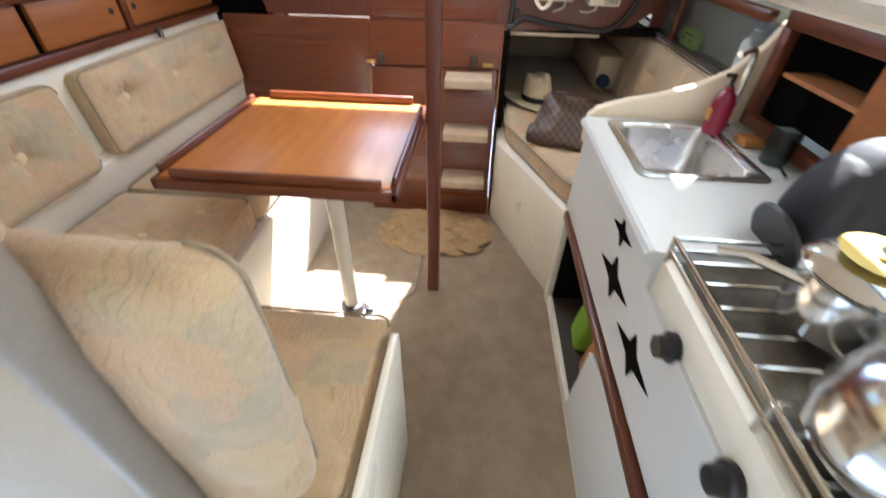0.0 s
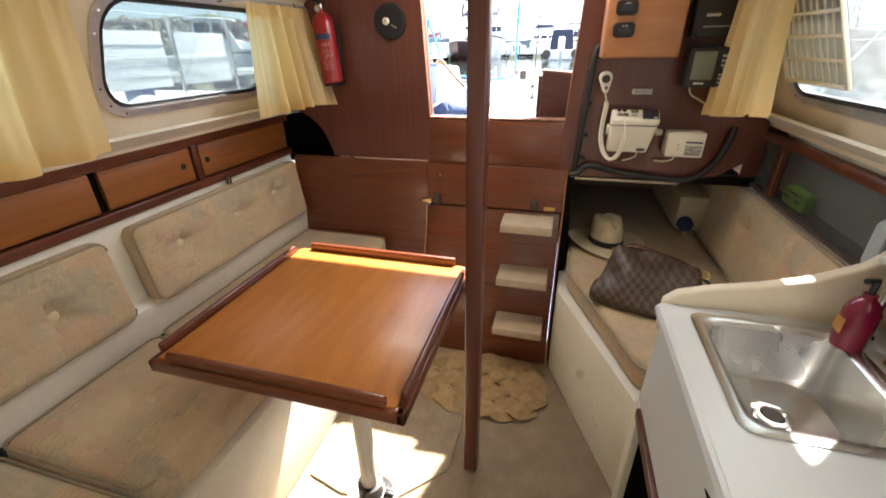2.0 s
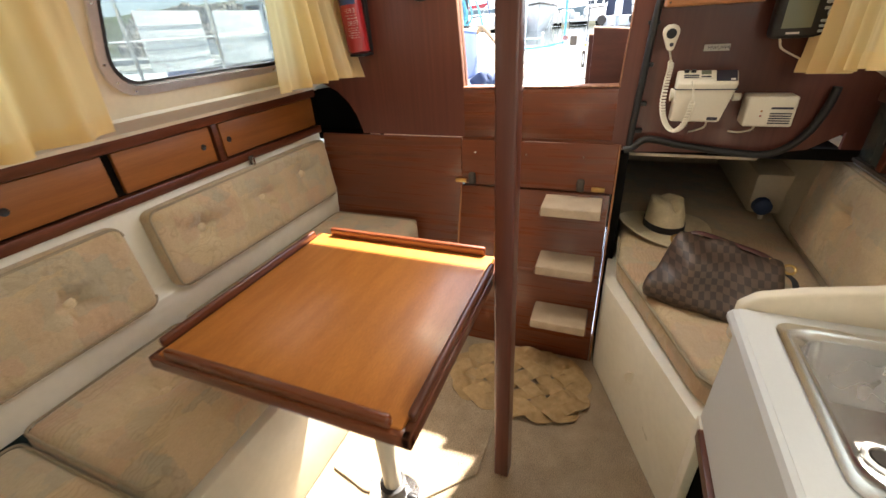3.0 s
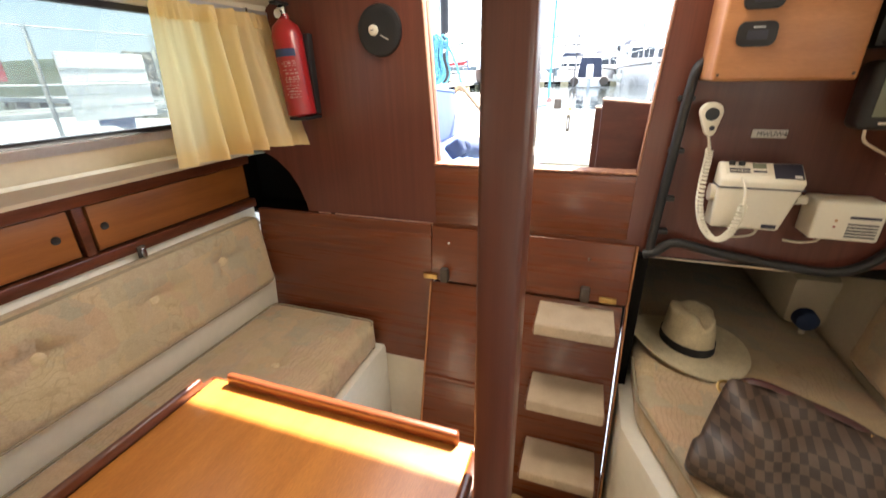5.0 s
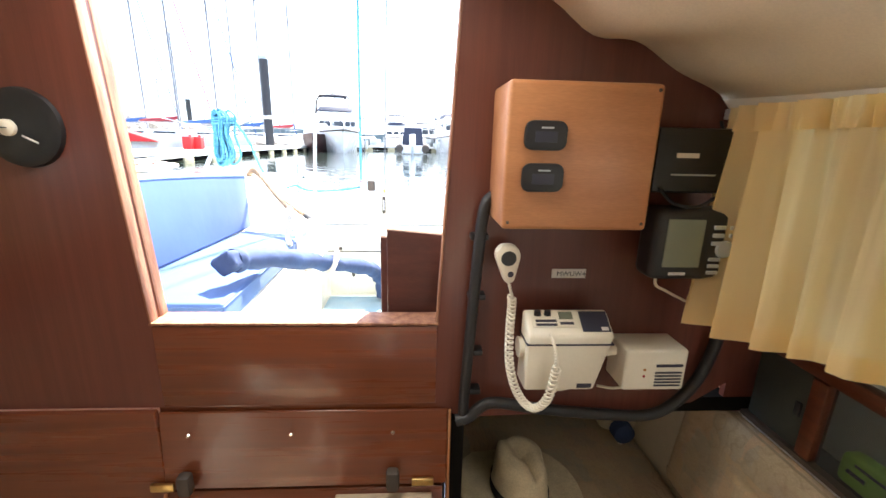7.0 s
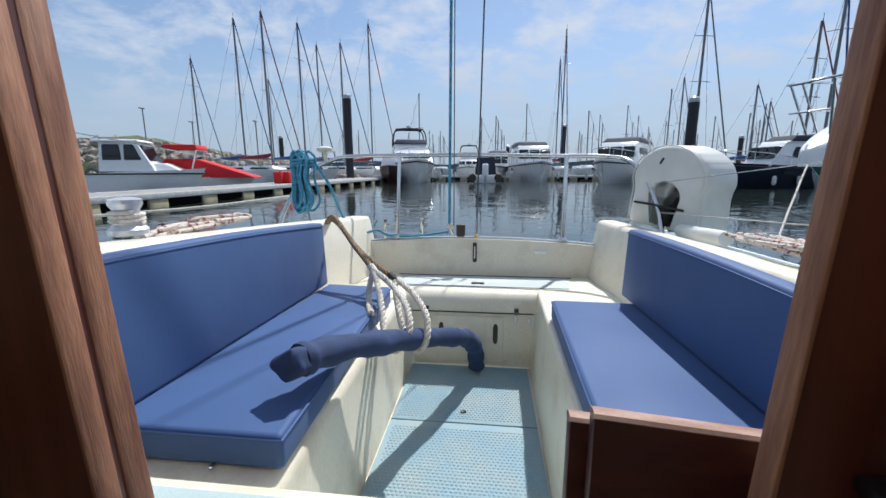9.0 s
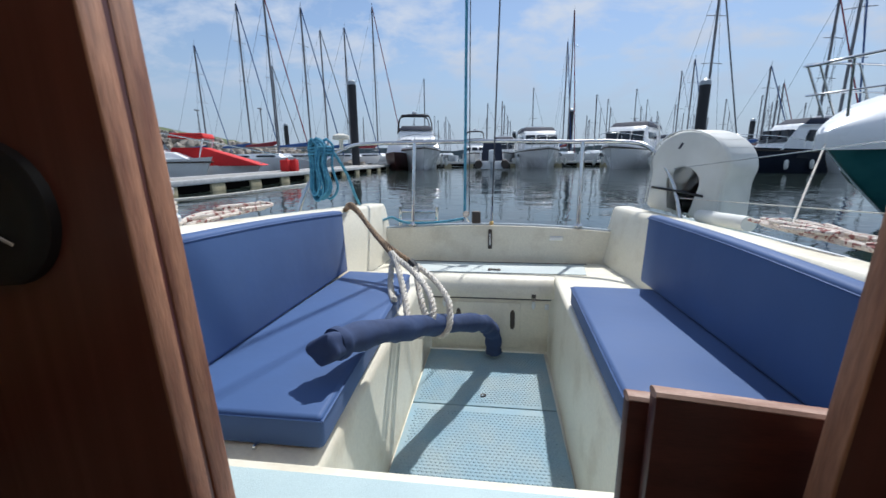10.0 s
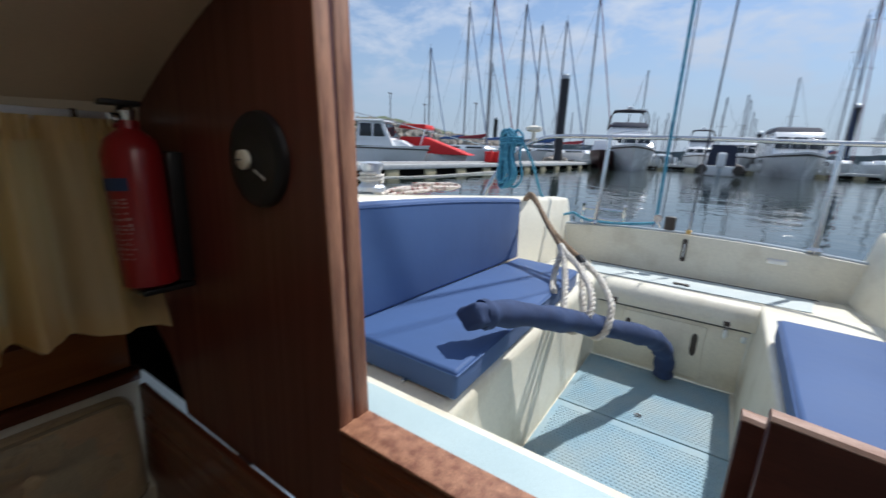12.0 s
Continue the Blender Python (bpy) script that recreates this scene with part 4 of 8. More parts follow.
part("rim", lathe([(0.024, -0.002), (0.024, 0.004), (0.018, 0.006), (0.016, 0.003)], (0, 0, 0), 24, m=capm), WHITEP, vc)
t = thing("berth_cushion", (0.7, 2.2, 0.42), "beige leaf-patterned quarter berth mattress", "mattress")
b = bmesh.new()
outl = [(0.405, 2.08), (0.60, 1.56), (0.625, 1.53), (0.66, 1.52), (1.0, 1.52), (1.015, 1.54), (1.015, 3.35), (0.40, 3.35)]
b = prism([(x, y, 0.422) for x, y in outl], (0, 0, 0.095), 0.026, 4)
bmesh.ops.triangulate(b, faces=b.faces[:])
part("cover", b, FABRIC, t)
part("piping", tube([(0.402, 2.28, 0.506), (0.402, 2.085, 0.506), (0.60, 1.555, 0.506), (0.64, 1.522, 0.506), (1.0, 1.522, 0.506)], 0.005, 6), PIPING, t, "dark corded seam")
# near-black sides and top paint in the tunnel's shade and stop light leaks
structure("wall_tunnel_inner", box((0.3535, YB + 0.0005, 0.0), (0.39, 2.58, 0.8615)), SHADE, "side of the quarter berth tunnel, coloured black for shade")
structure("wall_tunnel_side", box((0.382, 2.58, 0.0), (0.394, 3.4, 0.8615)), SHADE, "side of the quarter berth tunnel, coloured black for shade")
structure("wall_tunnel_end", box((0.372, 3.38, 0.3), (1.15, 3.42, 0.855)), LINER, "cream end of the quarter berth tunnel")
structure("ceiling_tunnel", box((0.391, YB + 0.0203, 0.862), (1.15, 2.302, 0.898)), SHADE, "edge over the quarter berth tunnel, coloured black for shade")
structure("ceiling_seat_underside", box((0.40, 2.303, 0.852), (1.15, 3.42, 0.8585)), SHADE, "underside of the cockpit seat, coloured black for shade")
structure("hull_step", box((0.90, 2.62, 0.517), (1.06, 3.38, 0.70), 0.03), LINER, "cream moulded step in the quarter berth")
lamp = thing("reading_lamp", (0.95, 2.6, 0.55), "small blue and white clip lamp beside the berth", "lamp")
part("head", lathe([(0.018, 0), (0.034, 0.015), (0.032, 0.05), (0.015, 0.06)], (0.93, 2.58, 0.585), 16, "y"), NAVY, lamp)
part("stem", tube([(0.945, 2.575, 0.52), (0.94, 2.572, 0.55), (0.935, 2.565, 0.575)], 0.009, 8), WHITEP, lamp)
back_cushion(1.56, 2.41, [(1.8, 0.72), (2.12, 0.72)], "beige leaf-patterned back cushion beside the berth", 31, 1, 0.985, 1.02, 0.545, 0.845, 0.04, "berth cushions")
# shelf lockers above the berth with smoked sliding panes
structure("trim_berth_rail_low", box((1.026, 1.5, 0.862), (1.04, YB, 0.874), 0.002), ALU, "pale rail under the berth locker")
structure("trim_berth_rail_top", box((1.018, 1.5, 1.048), (1.045, YB - 0.001, 1.078), 0.005), WOODY, "mahogany rail over the berth locker")
structure("trim_berth_back", box((1.09, 1.5, 0.86), (1.12, YB, 1.10)), material("locker_lining", (0.36, 0.38, 0.33), 0.6, scale=6, fine=0.05), "grey inside of the berth locker")
structure("trim_berth_shelf", box((1.02, 1.5, 0.872), (1.12, YB, 0.882)), DARKBROWN, "dark locker shelf")
sm = material("smoked_acrylic", (0.045, 0.050, 0.045), 0.18, scale=3, spec=0.4)
for y0, y1 in ((2.118, 2.24), ):
    bl_ = thing("berth_locker", (1.03, 2.1, 0.885), "berth locker with two smoked sliding panes", "locker")
    part("pane", box((1.028, y0, 0.885), (1.034, y1, 1.045), 0.001), sm, bl_)
    part("pull", box((1.024, y0 + 0.01, 0.95), (1.029, y0 + 0.022, 0.98), 0.001), BLACK, bl_)
hazy = material("hazy_acrylic", (0.085, 0.092, 0.082), 0.22, scale=3, spec=0.4)
for nd in hazy.node_tree.nodes:
    if nd.type == "BSDF_PRINCIPLED":
        nd.inputs["Alpha"].default_value = 0.32
part("pane", box((1.0345, 1.50, 0.885), (1.0385, 2.085, 1.045), 0.0005), hazy, bl_, "hazy smoked pane slid across the locker")
structure("trim_berth_post", box((1.02, 2.086, 0.884), (1.045, 2.116, 1.045), 0.003), WOODY, "mahogany post of the berth locker")
t = thing("snack_packet", (1.06, 1.99, 0.882), "lime green packet behind the hazy locker pane", "packet")
bm = cushion(0.035, 0.13, 0.055, 0.007, 0.003, [], 8)
bm.transform(Matrix.Translation((1.062, 1.99, 0.883)))
part("bag", bm, LIME, t)
bm = box((1.0425, 1.945, 0.906), (1.0435, 2.04, 0.914))
join(bm, box((1.0425, 1.94, 0.925), (1.0435, 2.03, 0.930)))
part("print", bm, INK, t, "dark printed lines")
bm = lathe([(0.03, 0), (0.033, 0.01), (0.033, 0.1), (0.02, 0.12), (0.02, 0.135)], (1.06, 1.58, 0.882), 18)
solid("storage_jar", bm, HULLG, "grey plastic jar inside the open locker", "jar")

# ================= galley =================
structure("galley_front", prism([(0.604, 0.1, 0.46), (0.604, 1.47, 0.46), (0.604, 1.455, 0.752), (0.604, 0.795, 0.752), (0.604, 0.795, 0.70), (0.604, 0.1, 0.70)], (0.018, 0, 0), 0.002, 1), GALLEY, "white galley front panel")
structure("galley_end", box((0.622, 1.455, 0.0), (1.1, 1.475, 0.752), 0.002), GALLEY, "white galley end panel")
bm = box((0.60, 1.43, 0.0), (0.622, 1.478, 0.455), 0.003)
join(bm, box((0.606, 0.1, 0.0), (0.622, 1.43, 0.05), 0.002))
structure("galley_plinth", bm, GRP, "white galley plinth")
structure("trim_galley_rail", prism([(0.592, 1.43, 0.462), (0.592, 0.08, 0.425), (0.592, 0.08, 0.392), (0.592, 1.43, 0.43)], (0.022, 0, 0), 0.004), WOODY, "mahogany rail over the open galley locker")
# back, end and bottom get dark colours for the shade inside the locker
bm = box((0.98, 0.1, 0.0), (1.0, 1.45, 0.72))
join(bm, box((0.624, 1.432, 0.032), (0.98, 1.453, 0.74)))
structure("galley_locker_back", bm, SHADE, "inside of the galley locker, coloured black for shade")
structure("galley_locker_shelf", box((0.62, 0.1, 0.01), (0.98, 1.45, 0.03)), DARKBROWN, "bottom of the galley locker, coloured dark brown for shade")
bm = prism([(0.598, 0.93, 0.05), (0.598, 0.1, 0.05), (0.598, 0.1, 0.385), (0.598, 0.80, 0.40), (0.598, 0.90, 0.36)], (0.012, 0, 0), 0.002, 1)
gk = thing("galley_locker", (0.6, 0.5, 0.05), "open galley locker with a loose white flap", "locker")
part("flap", bm, GALLEY, gk)
# star shaped vents: black plates on the front panel paint their shaded openings
for cy, cz, s in ((0.93, 0.602, 0.084), (0.965, 0.708, 0.052), (0.735, 0.565, 0.08)):
    pts = []
    for k in range(8):
        a = radians(45 * k + 10)
        r = s * (1.0 if k % 2 == 0 else 0.42) * (1.25 if k in (2, 6) else 1.0)
        pts.append((0.6015, cy + r * math.sin(a), cz + r * math.cos(a) * 0.62))
    solid("star_vent", prism(pts, (0.004, 0, 0)), SHADE, "star-shaped vent, black plate painted as its shaded opening", "vent", "vents in the galley front")
# worktop with the sink let in
wt = thing("worktop", (0.8, 1.1, 0.755), "white laminate galley worktop with rounded edge", "worktop")
sk0, sk1 = (0.648, 1.078), (0.955, 1.432)
o_ = [(x, y, 0.752) for x, y in rounded(0.844, 1.1275, 0.492, 0.665, 0.006)]
i_ = [(x, y, 0.752) for x, y in rounded((sk0[0] + sk1[0]) / 2, (sk0[1] + sk1[1]) / 2, sk1[0] - sk0[0] - 0.024, sk1[1] - sk0[1] - 0.024, 0.03)]
part("slab", ring_between(o_, i_, (0, 0, 0.035)), GALLEY, wt)
part("front_lip", tube([(0.5995, 0.797, 0.77), (0.5995, 1.458, 0.77)], 0.0168, 10, flat=1.0), GALLEY, wt)
sink = thing("sink", (0.8, 1.25, 0.62), "brushed stainless steel galley sink let into the worktop", "sink")
cx, cy, w, hh = (sk0[0] + sk1[0]) / 2, (sk0[1] + sk1[1]) / 2, sk1[0] - sk0[0], sk1[1] - sk0[1]
b = bmesh.new()
prof = [(0.0, 0.7895, 0.03), (0.012, 0.7925, 0.035), (0.022, 0.791, 0.035), (0.030, 0.782, 0.045), (0.036, 0.70, 0.05), (0.046, 0.66, 0.055), (0.07, 0.652, 0.05), (0.12, 0.648, 0.03)]
rings = [[b.verts.new((x, y, z)) for x, y in rounded(cx, cy, w - 2 * i, hh - 2 * i, r, 6)] for i, z, r in prof]
for a, c in zip(rings, rings[1:]):
    for k in range(len(a)):
        b.faces.new((a[k], a[(k + 1) % len(a)], c[(k + 1) % len(a)], c[k]))
b.faces.new(rings[-1])
part("bowl", b, SINK, sink)
dr = part("drain", lathe([(0.034, 0), (0.034, 0.004), (0.024, 0.004), (0.02, 0.001)], (0.808, 1.285, 0.6485), 24), STEEL, sink, "steel strainer ring")
part("strainer", lathe([(0.02, 0), (0.019, 0.002)], (0.808, 1.285, 0.650), 20), SHADE, sink, "dark drain holes")
# scooped moulding between galley and berth
top = [(0.602, 0.788), (0.63, 0.815), (0.70, 0.838), (0.79, 0.858), (0.88, 0.885), (0.97, 0.932), (1.03, 1.00), (1.065, 1.07), (1.085, 1.12)]
bm = prism([(x, 1.462, z) for x, z in top] + [(1.1, 1.462, 1.12), (1.1, 1.462, 0.70), (0.602, 1.462, 0.70)], (0, 0.032, 0), 0.008, 3)
structure("galley_divider", bm, LINER, "cream scooped moulding at the end of the galley")
fc = thing("tap", (0.955, 1.40, 0.787), "chromed folding galley tap", "tap")
part("spout", tube(smooth_line([(0.975, 1.41, 0.79), (0.975, 1.405, 0.92), (0.965, 1.395, 0.995), (0.935, 1.37, 1.005), (0.905, 1.35, 1.0)], 5), 0.008, 10), STEEL, fc)
part("base", lathe([(0.02, 0), (0.02, 0.012), (0.012, 0.02)], (0.975, 1.41, 0.787), 16), STEEL, fc)
sp = thing("soap_dispenser", (0.925, 1.375, 0.787), "burgundy soap bottle with a dark pump", "soap bottle")
part("bottle", lathe([(0.026, 0), (0.029, 0.01), (0.029, 0.085), (0.022, 0.105), (0.012, 0.115), (0.012, 0.125)], (0.93, 1.375, 0.790), 20), SOAP, sp)
part("pump", tube([(0.93, 1.375, 0.912), (0.93, 1.375, 0.945), (0.905, 1.362, 0.947)], 0.006, 8), BLACK, sp, "dark pump head")
part("label", box((0.9005, 1.362, 0.825), (0.9025, 1.388, 0.858)), AMBER, sp)
# galley clutter beyond the sink
gl = thing("drinking_glass", (1.0, 1.2, 0.787), "clear tumbler standing by the sink", "glass")
part("bowl", lathe([(0.026, 0.0), (0.03, 0.004), (0.034, 0.09), (0.032, 0.09), (0.028, 0.008)], (1.0, 1.19, 0.789), 20), GLASS, gl)
solid("sponge", box((0.968, 1.27, 0.788), (1.02, 1.33, 0.81), 0.005), AMBER, "yellow washing-up sponge by the sink", "sponge")
solid("cutlery", tube([(0.985, 1.10, 0.793), (1.0, 1.16, 0.795), (1.02, 1.25, 0.79)], 0.005, 6), STEEL, "steel spoon lying behind the sink", "spoon")
# cupboard on the hull above the stove
cb = thing("galley_cupboard", (1.06, 0.9, 0.82), "mahogany framed galley cupboard with one sliding door pushed open", "cupboard")
for lo, hi in (((1.03, 0.2, 0.80), (1.06, 1.44, 0.835)), ((1.03, 0.2, 1.05), (1.06, 1.44, 1.09)), ((1.03, 1.405, 0.835), (1.06, 1.44, 1.05)), ((1.03, 0.2, 0.835), (1.06, 0.235, 1.05))):
    part("frame_rail", box(lo, hi, 0.004), WOODY, cb)
# back and end are near-black to paint the cupboard's inner shade
part("back", box((1.17, 0.2, 0.80), (1.19, 1.44, 1.09)), SHADE, cb)
part("end_panel", box((1.06, 1.412, 0.80), (1.188, 1.438, 1.088)), SHADE, cb)
part("shelf", box((1.06, 0.2, 0.94), (1.16, 1.40, 0.952), 0.002), PLYBOX, cb)
part("sliding_door", box((1.042, 0.235, 0.837), (1.052, 1.10, 1.048), 0.002), LOCKER, cb, "amber plywood sliding door")
structure("galley_side_wall", box((1.09, 0.1, 0.7), (1.1, 1.46, 0.80)), GALLEY, "white splash board")
structure("galley_side_cap", box((1.03, 0.1, 1.09), (1.19, 1.46, 1.10)), GRP, "white ledge over the cupboard")
# stove
sv = thing("stove", (0.8, 0.45, 0.5), "stainless two-burner gimballed stove with fiddle rails", "stove")
part("body", box((0.63, 0.16, 0.50), (1.0, 0.785, 0.775), 0.01), SINK, sv)
part("hob_plate", box((0.635, 0.165, 0.776), (0.995, 0.78, 0.782), 0.003), material("greasy_hob", (0.17, 0.15, 0.115), 0.42, 0.6, col2=(0.05, 0.04, 0.03), scale=9, detail=8, fine=0.2), sv, "stained steel hob plate")
part("front_strip", box((0.612, 0.14, 0.70), (0.632, 0.79, 0.775), 0.004), GRP, sv, "cream control strip")
part("oven_door", box((0.606, 0.14, 0.50), (0.63, 0.76, 0.695), 0.004), DARKBROWN, sv, "dark grey oven door")
for y in (0.65, 0.44, 0.25):
    k_ = part("knob", lathe([(0.026, 0), (0.027, 0.012), (0.021, 0.016), (0.019, 0.032)], (0.612, y, 0.70), 18, "x", m=Matrix.Scale(-1, 4, (1, 0, 0))), BLACK, sv, "black control knob")
for z in (0.80, 0.825):
    part("fiddle", tube([(0.98, 0.165, z), (0.615, 0.165, z), (0.615, 0.785, z), (0.98, 0.785, z)], 0.005, 8), STEEL, sv, "steel fiddle rail")
for y in (0.165, 0.47, 0.785):
    part("fiddle_post", tube([(0.615, y, 0.775), (0.615, y, 0.828)], 0.005, 8), STEEL, sv)
for cyb in (0.62, 0.32):
    br = part("burner", lathe([(0.045, 0), (0.05, 0.01), (0.036, 0.018), (0.02, 0.02)], (0.80, cyb, 0.783), 20), DARKBROWN, sv, "blackened burner")
    for k in range(6):
        part("pan_support", tube([(0.64, cyb - 0.13 + 0.052 * k, 0.803), (0.97, cyb - 0.13 + 0.052 * k, 0.803)], 0.0035, 6), STEEL, br)
pt = thing("saucepan", (0.80, 0.62, 0.807), "shiny steel saucepan with a yellow plate on top", "saucepan")
part("pot", lathe([(0.07, 0), (0.078, 0.006), (0.08, 0.085), (0.084, 0.09), (0.08, 0.092)], (0.79, 0.625, 0.807), 28), STEEL, pt)
part("lid", lathe([(0.083, 0), (0.07, 0.012), (0.02, 0.02), (0.018, 0.03), (0.02, 0.036)], (0.79, 0.625, 0.90), 28), STEEL, pt)
part("handle", tube([(0.72, 0.63, 0.875), (0.66, 0.68, 0.88), (0.63, 0.70, 0.87)], 0.008, 8), STEEL, pt, "steel loop handle")
part("plate", lathe([(0.0, 0.0), (0.045, 0.002), (0.055, 0.008), (0.05, 0.009)], (0.79, 0.63, 0.918), 20), material("yellow_plate", (0.50, 0.37, 0.07), 0.5, scale=5), pt, "yellow rubber plate")
kt = thing("kettle", (0.725, 0.33, 0.807), "round polished steel kettle", "kettle")
part("body", lathe([(0.08, 0), (0.098, 0.02), (0.10, 0.06), (0.085, 0.11), (0.05, 0.14), (0.03, 0.145)], (0.725, 0.42, 0.807), 32), STEEL, kt)
part("lid", lathe([(0.034, 0), (0.03, 0.008), (0.012, 0.012), (0.012, 0.03), (0.006, 0.034)], (0.725, 0.42, 0.95), 20), BLACK, kt)
part("handle", tube(smooth_line([(0.725, 0.51, 0.90), (0.725, 0.52, 1.0), (0.725, 0.42, 1.04), (0.725, 0.32, 1.0), (0.725, 0.33, 0.90)], 5), 0.009, 8), BLACK, kt)
part("spout", tube(smooth_line([(0.80, 0.40, 0.86), (0.86, 0.38, 0.90), (0.88, 0.37, 0.94)], 4), [0.02] * 4 + [0.015] * 4 + [0.011], 10), STEEL, kt)
bg_ = thing("black_kit_bag", (0.95, 0.73, 0.787), "bulky black padded bag on the worktop behind the stove", "bag")
bm = cushion(0.22, 0.19, 0.19, 0.08, 0.02, [], 12, seed=44)
for v in bm.verts:
    f = 1 - 0.3 * (v.co.z / 0.19)
    v.co.x *= f
    v.co.y *= f
bm.transform(Matrix.Translation((0.92, 0.835, 0.79)))
part("body", bm, material("black_nylon", (0.009, 0.010, 0.013), 0.65, scale=8, bump=0.4, bscale=14), bg_)
part("lid", lathe([(0.075, 0), (0.078, 0.006), (0.07, 0.012), (0.01, 0.018)], (0, 0, 0), 24, m=Matrix.Translation((0.80, 0.815, 0.805)) @ Matrix.Rotation(radians(70), 4, "Y")), BLACK, bg_)
# packets in the open galley locker
for nm, mt, y, z, s, lab in (("green_packet", LIME, 1.22, 0.03, (0.14, 0.1, 0.22), "lime green packet in the open galley locker"), ("brown_packet", AMBER, 1.06, 0.03, (0.14, 0.09, 0.26), "brown paper packet in the open galley locker"), ("white_packet", GALLEY, 0.93, 0.03, (0.12, 0.08, 0.2), "white packet in the open galley locker")):
    bm = cushion(*s, 0.015, 0.008, [], 6, seed=y)
    bm.transform(Matrix.Translation((0.74, y, z)) @ Matrix.Rotation(0.25, 4, "X"))
    solid(nm, bm, mt, lab, "packet", "packets in the galley locker")

# ================= instruments and things on the aft bulkhead =================
def bars(x0, x1, y, zs, h, bm=None):
    b = bm or bmesh.new()
    for z in zs:
        box((x0, y - 0.0008, z), (x1, y, z + h), 0, 2, None, b)
    return b


# plywood box with two dark gauges
pb = thing("meter_box", (0.54, 2.18, 1.315), "light plywood box with two black digital meters", "meter box")
part("body", box((0.418, 2.118, 1.318), (0.658, YB - 0.001, 1.545), 0.008, 3), PLYBOX, pb)
for z in (1.465, 1.402):
    pts = rounded(0.477, z, 0.066, 0.044, 0.013, 4)
    g = part("meter", prism([(x, 2.117, zz_) for x, zz_ in pts], (0, -0.008, 0), 0.003), BLACK, pb, "black digital meter")
    part("window", box((0.460, 2.1075, z - 0.010), (0.494, 2.109, z + 0.006), 0.0005), INK, g)
    part("mark", bars(0.468, 0.487, 2.1072, (z + 0.010,), 0.0025), HULLG, g)
for x, z in ((0.428, 1.33), (0.648, 1.33), (0.648, 1.535)):
    part("screw", lathe([(0.003, 0), (0.002, 0.002)], (x, 2.1175, z), 8, "y"), DARKBROWN, pb)
# black inverter
iv = thing("black_inverter", (0.76, 2.2, 1.38), "small black voltage converter on the bulkhead", "converter")
part("case", box((0.69, 2.175, 1.375), (0.835, YB - 0.001, 1.485), 0.006), BLACK, iv)
part("mark", bars(0.725, 0.765, 2.1745, (1.435,), 0.008), LABELW, iv)
part("lamp_row", bars(0.72, 0.80, 2.1745, (1.405,), 0.003), HULLG, iv)
part("cable", tube(smooth_line([(0.70, 2.17, 1.385), (0.72, 2.155, 1.36), (0.76, 2.15, 1.355), (0.80, 2.16, 1.372)], 5), 0.003, 6), BLACK, iv)
# chart plotter
cp = thing("chart_plotter", (0.775, 2.15, 1.22), "dark grey chart plotter with a pale screen and keypad", "chart plotter")
part("case", box((0.69, 2.14, 1.225), (0.855, 2.20, 1.352), 0.014, 3), BLACK, cp)
part("screen", box((0.708, 2.1375, 1.250), (0.774, 2.1405, 1.335), 0.0015), SCREEN, cp, "grey lcd screen")
part("bracket", box((0.75, 2.19, 1.25), (0.80, YB - 0.001, 1.31), 0.004), BLACK, cp)
for i in range(2):
    for k in range(3):
        part("key", box((0.79 + i * 0.028, 2.1365, 1.318 - k * 0.014), (0.81 + i * 0.028, 2.1405, 1.325 - k * 0.014), 0.001), HULLG, cp)
for k in range(3):
    part("key", box((0.79, 2.1365, 1.262 - k * 0.012), (0.81, 2.1405, 1.268 - k * 0.012), 0.001), HULLG, cp)
part("rocker", lathe([(0.016, 0), (0.014, 0.004)], (0.815, 2.140, 1.283), 18, "y"), HULLG, cp, "grey round key")
part("mark", bars(0.722, 0.752, 2.1392, (1.236,), 0.005), LABELW, cp)
part("lead", tube(smooth_line([(0.72, 2.17, 1.228), (0.735, 2.19, 1.20), (0.77, 2.21, 1.18), (0.82, 2.22, 1.155)], 5), 0.003, 6), WHITEP, cp, "thin white lead")
part("lead", tube(smooth_line([(0.84, 2.19, 1.35), (0.86, 2.18, 1.38), (0.845, 2.2, 1.43), (0.84, 2.24, 1.50)], 5), 0.003, 6), BLACK, cp, "thin black lead")
# radio with handset and coiled cord
vh = thing("vhf_radio", (0.57, 2.2, 0.99), "cream marine radio with a handset on a coiled cord", "radio")
body = prism([(0.488, 2.152, 1.0), (0.488, 2.215, 0.995), (0.488, 2.208, 1.142), (0.488, 2.196, 1.145), (0.488, 2.152, 1.113)], (0.162, 0, 0), 0.006, 3)
for v in body.verts:
    v.co.x -= 0.028 * max(0, min(1, (1.09 - v.co.z) / 0.09)) * (v.co.x > 0.57)
part("case", body, WHITEP, vh)
part("seam", box((0.4865, 2.1505, 1.094), (0.6505, 2.212, 1.097)), INK, vh, "dark seam")
part("badge", bars(0.588, 0.616, 2.1512, (1.006,), 0.009), INK, vh, "dark label")
part("mount", box((0.52, 2.205, 1.02), (0.62, YB - 0.0005, 1.11), 0.004), WHITEP, vh)


def sloped(x0, x1, s0, s1, up=0.0012):
    """A thin plate on the sloping top of the radio."""
    a, b_ = Vector((0, 2.1535, 1.1145)), Vector((0, 2.1955, 1.1450))
    nrm = Vector((0, -0.588, 0.809))
    q = [Vector((x, 0, 0)) + a.lerp(b_, s) + nrm * 0.0004 for x, s in ((x0, s0), (x1, s0), (x1, s1), (x0, s1))]
    return prism(q, nrm * up)


part("display", sloped(0.592, 0.645, 0.12, 0.95), INK, vh, "dark display")
part("sticker", sloped(0.628, 0.641, 0.16, 0.30, 0.0018), LABELW, vh, "pale sticker")
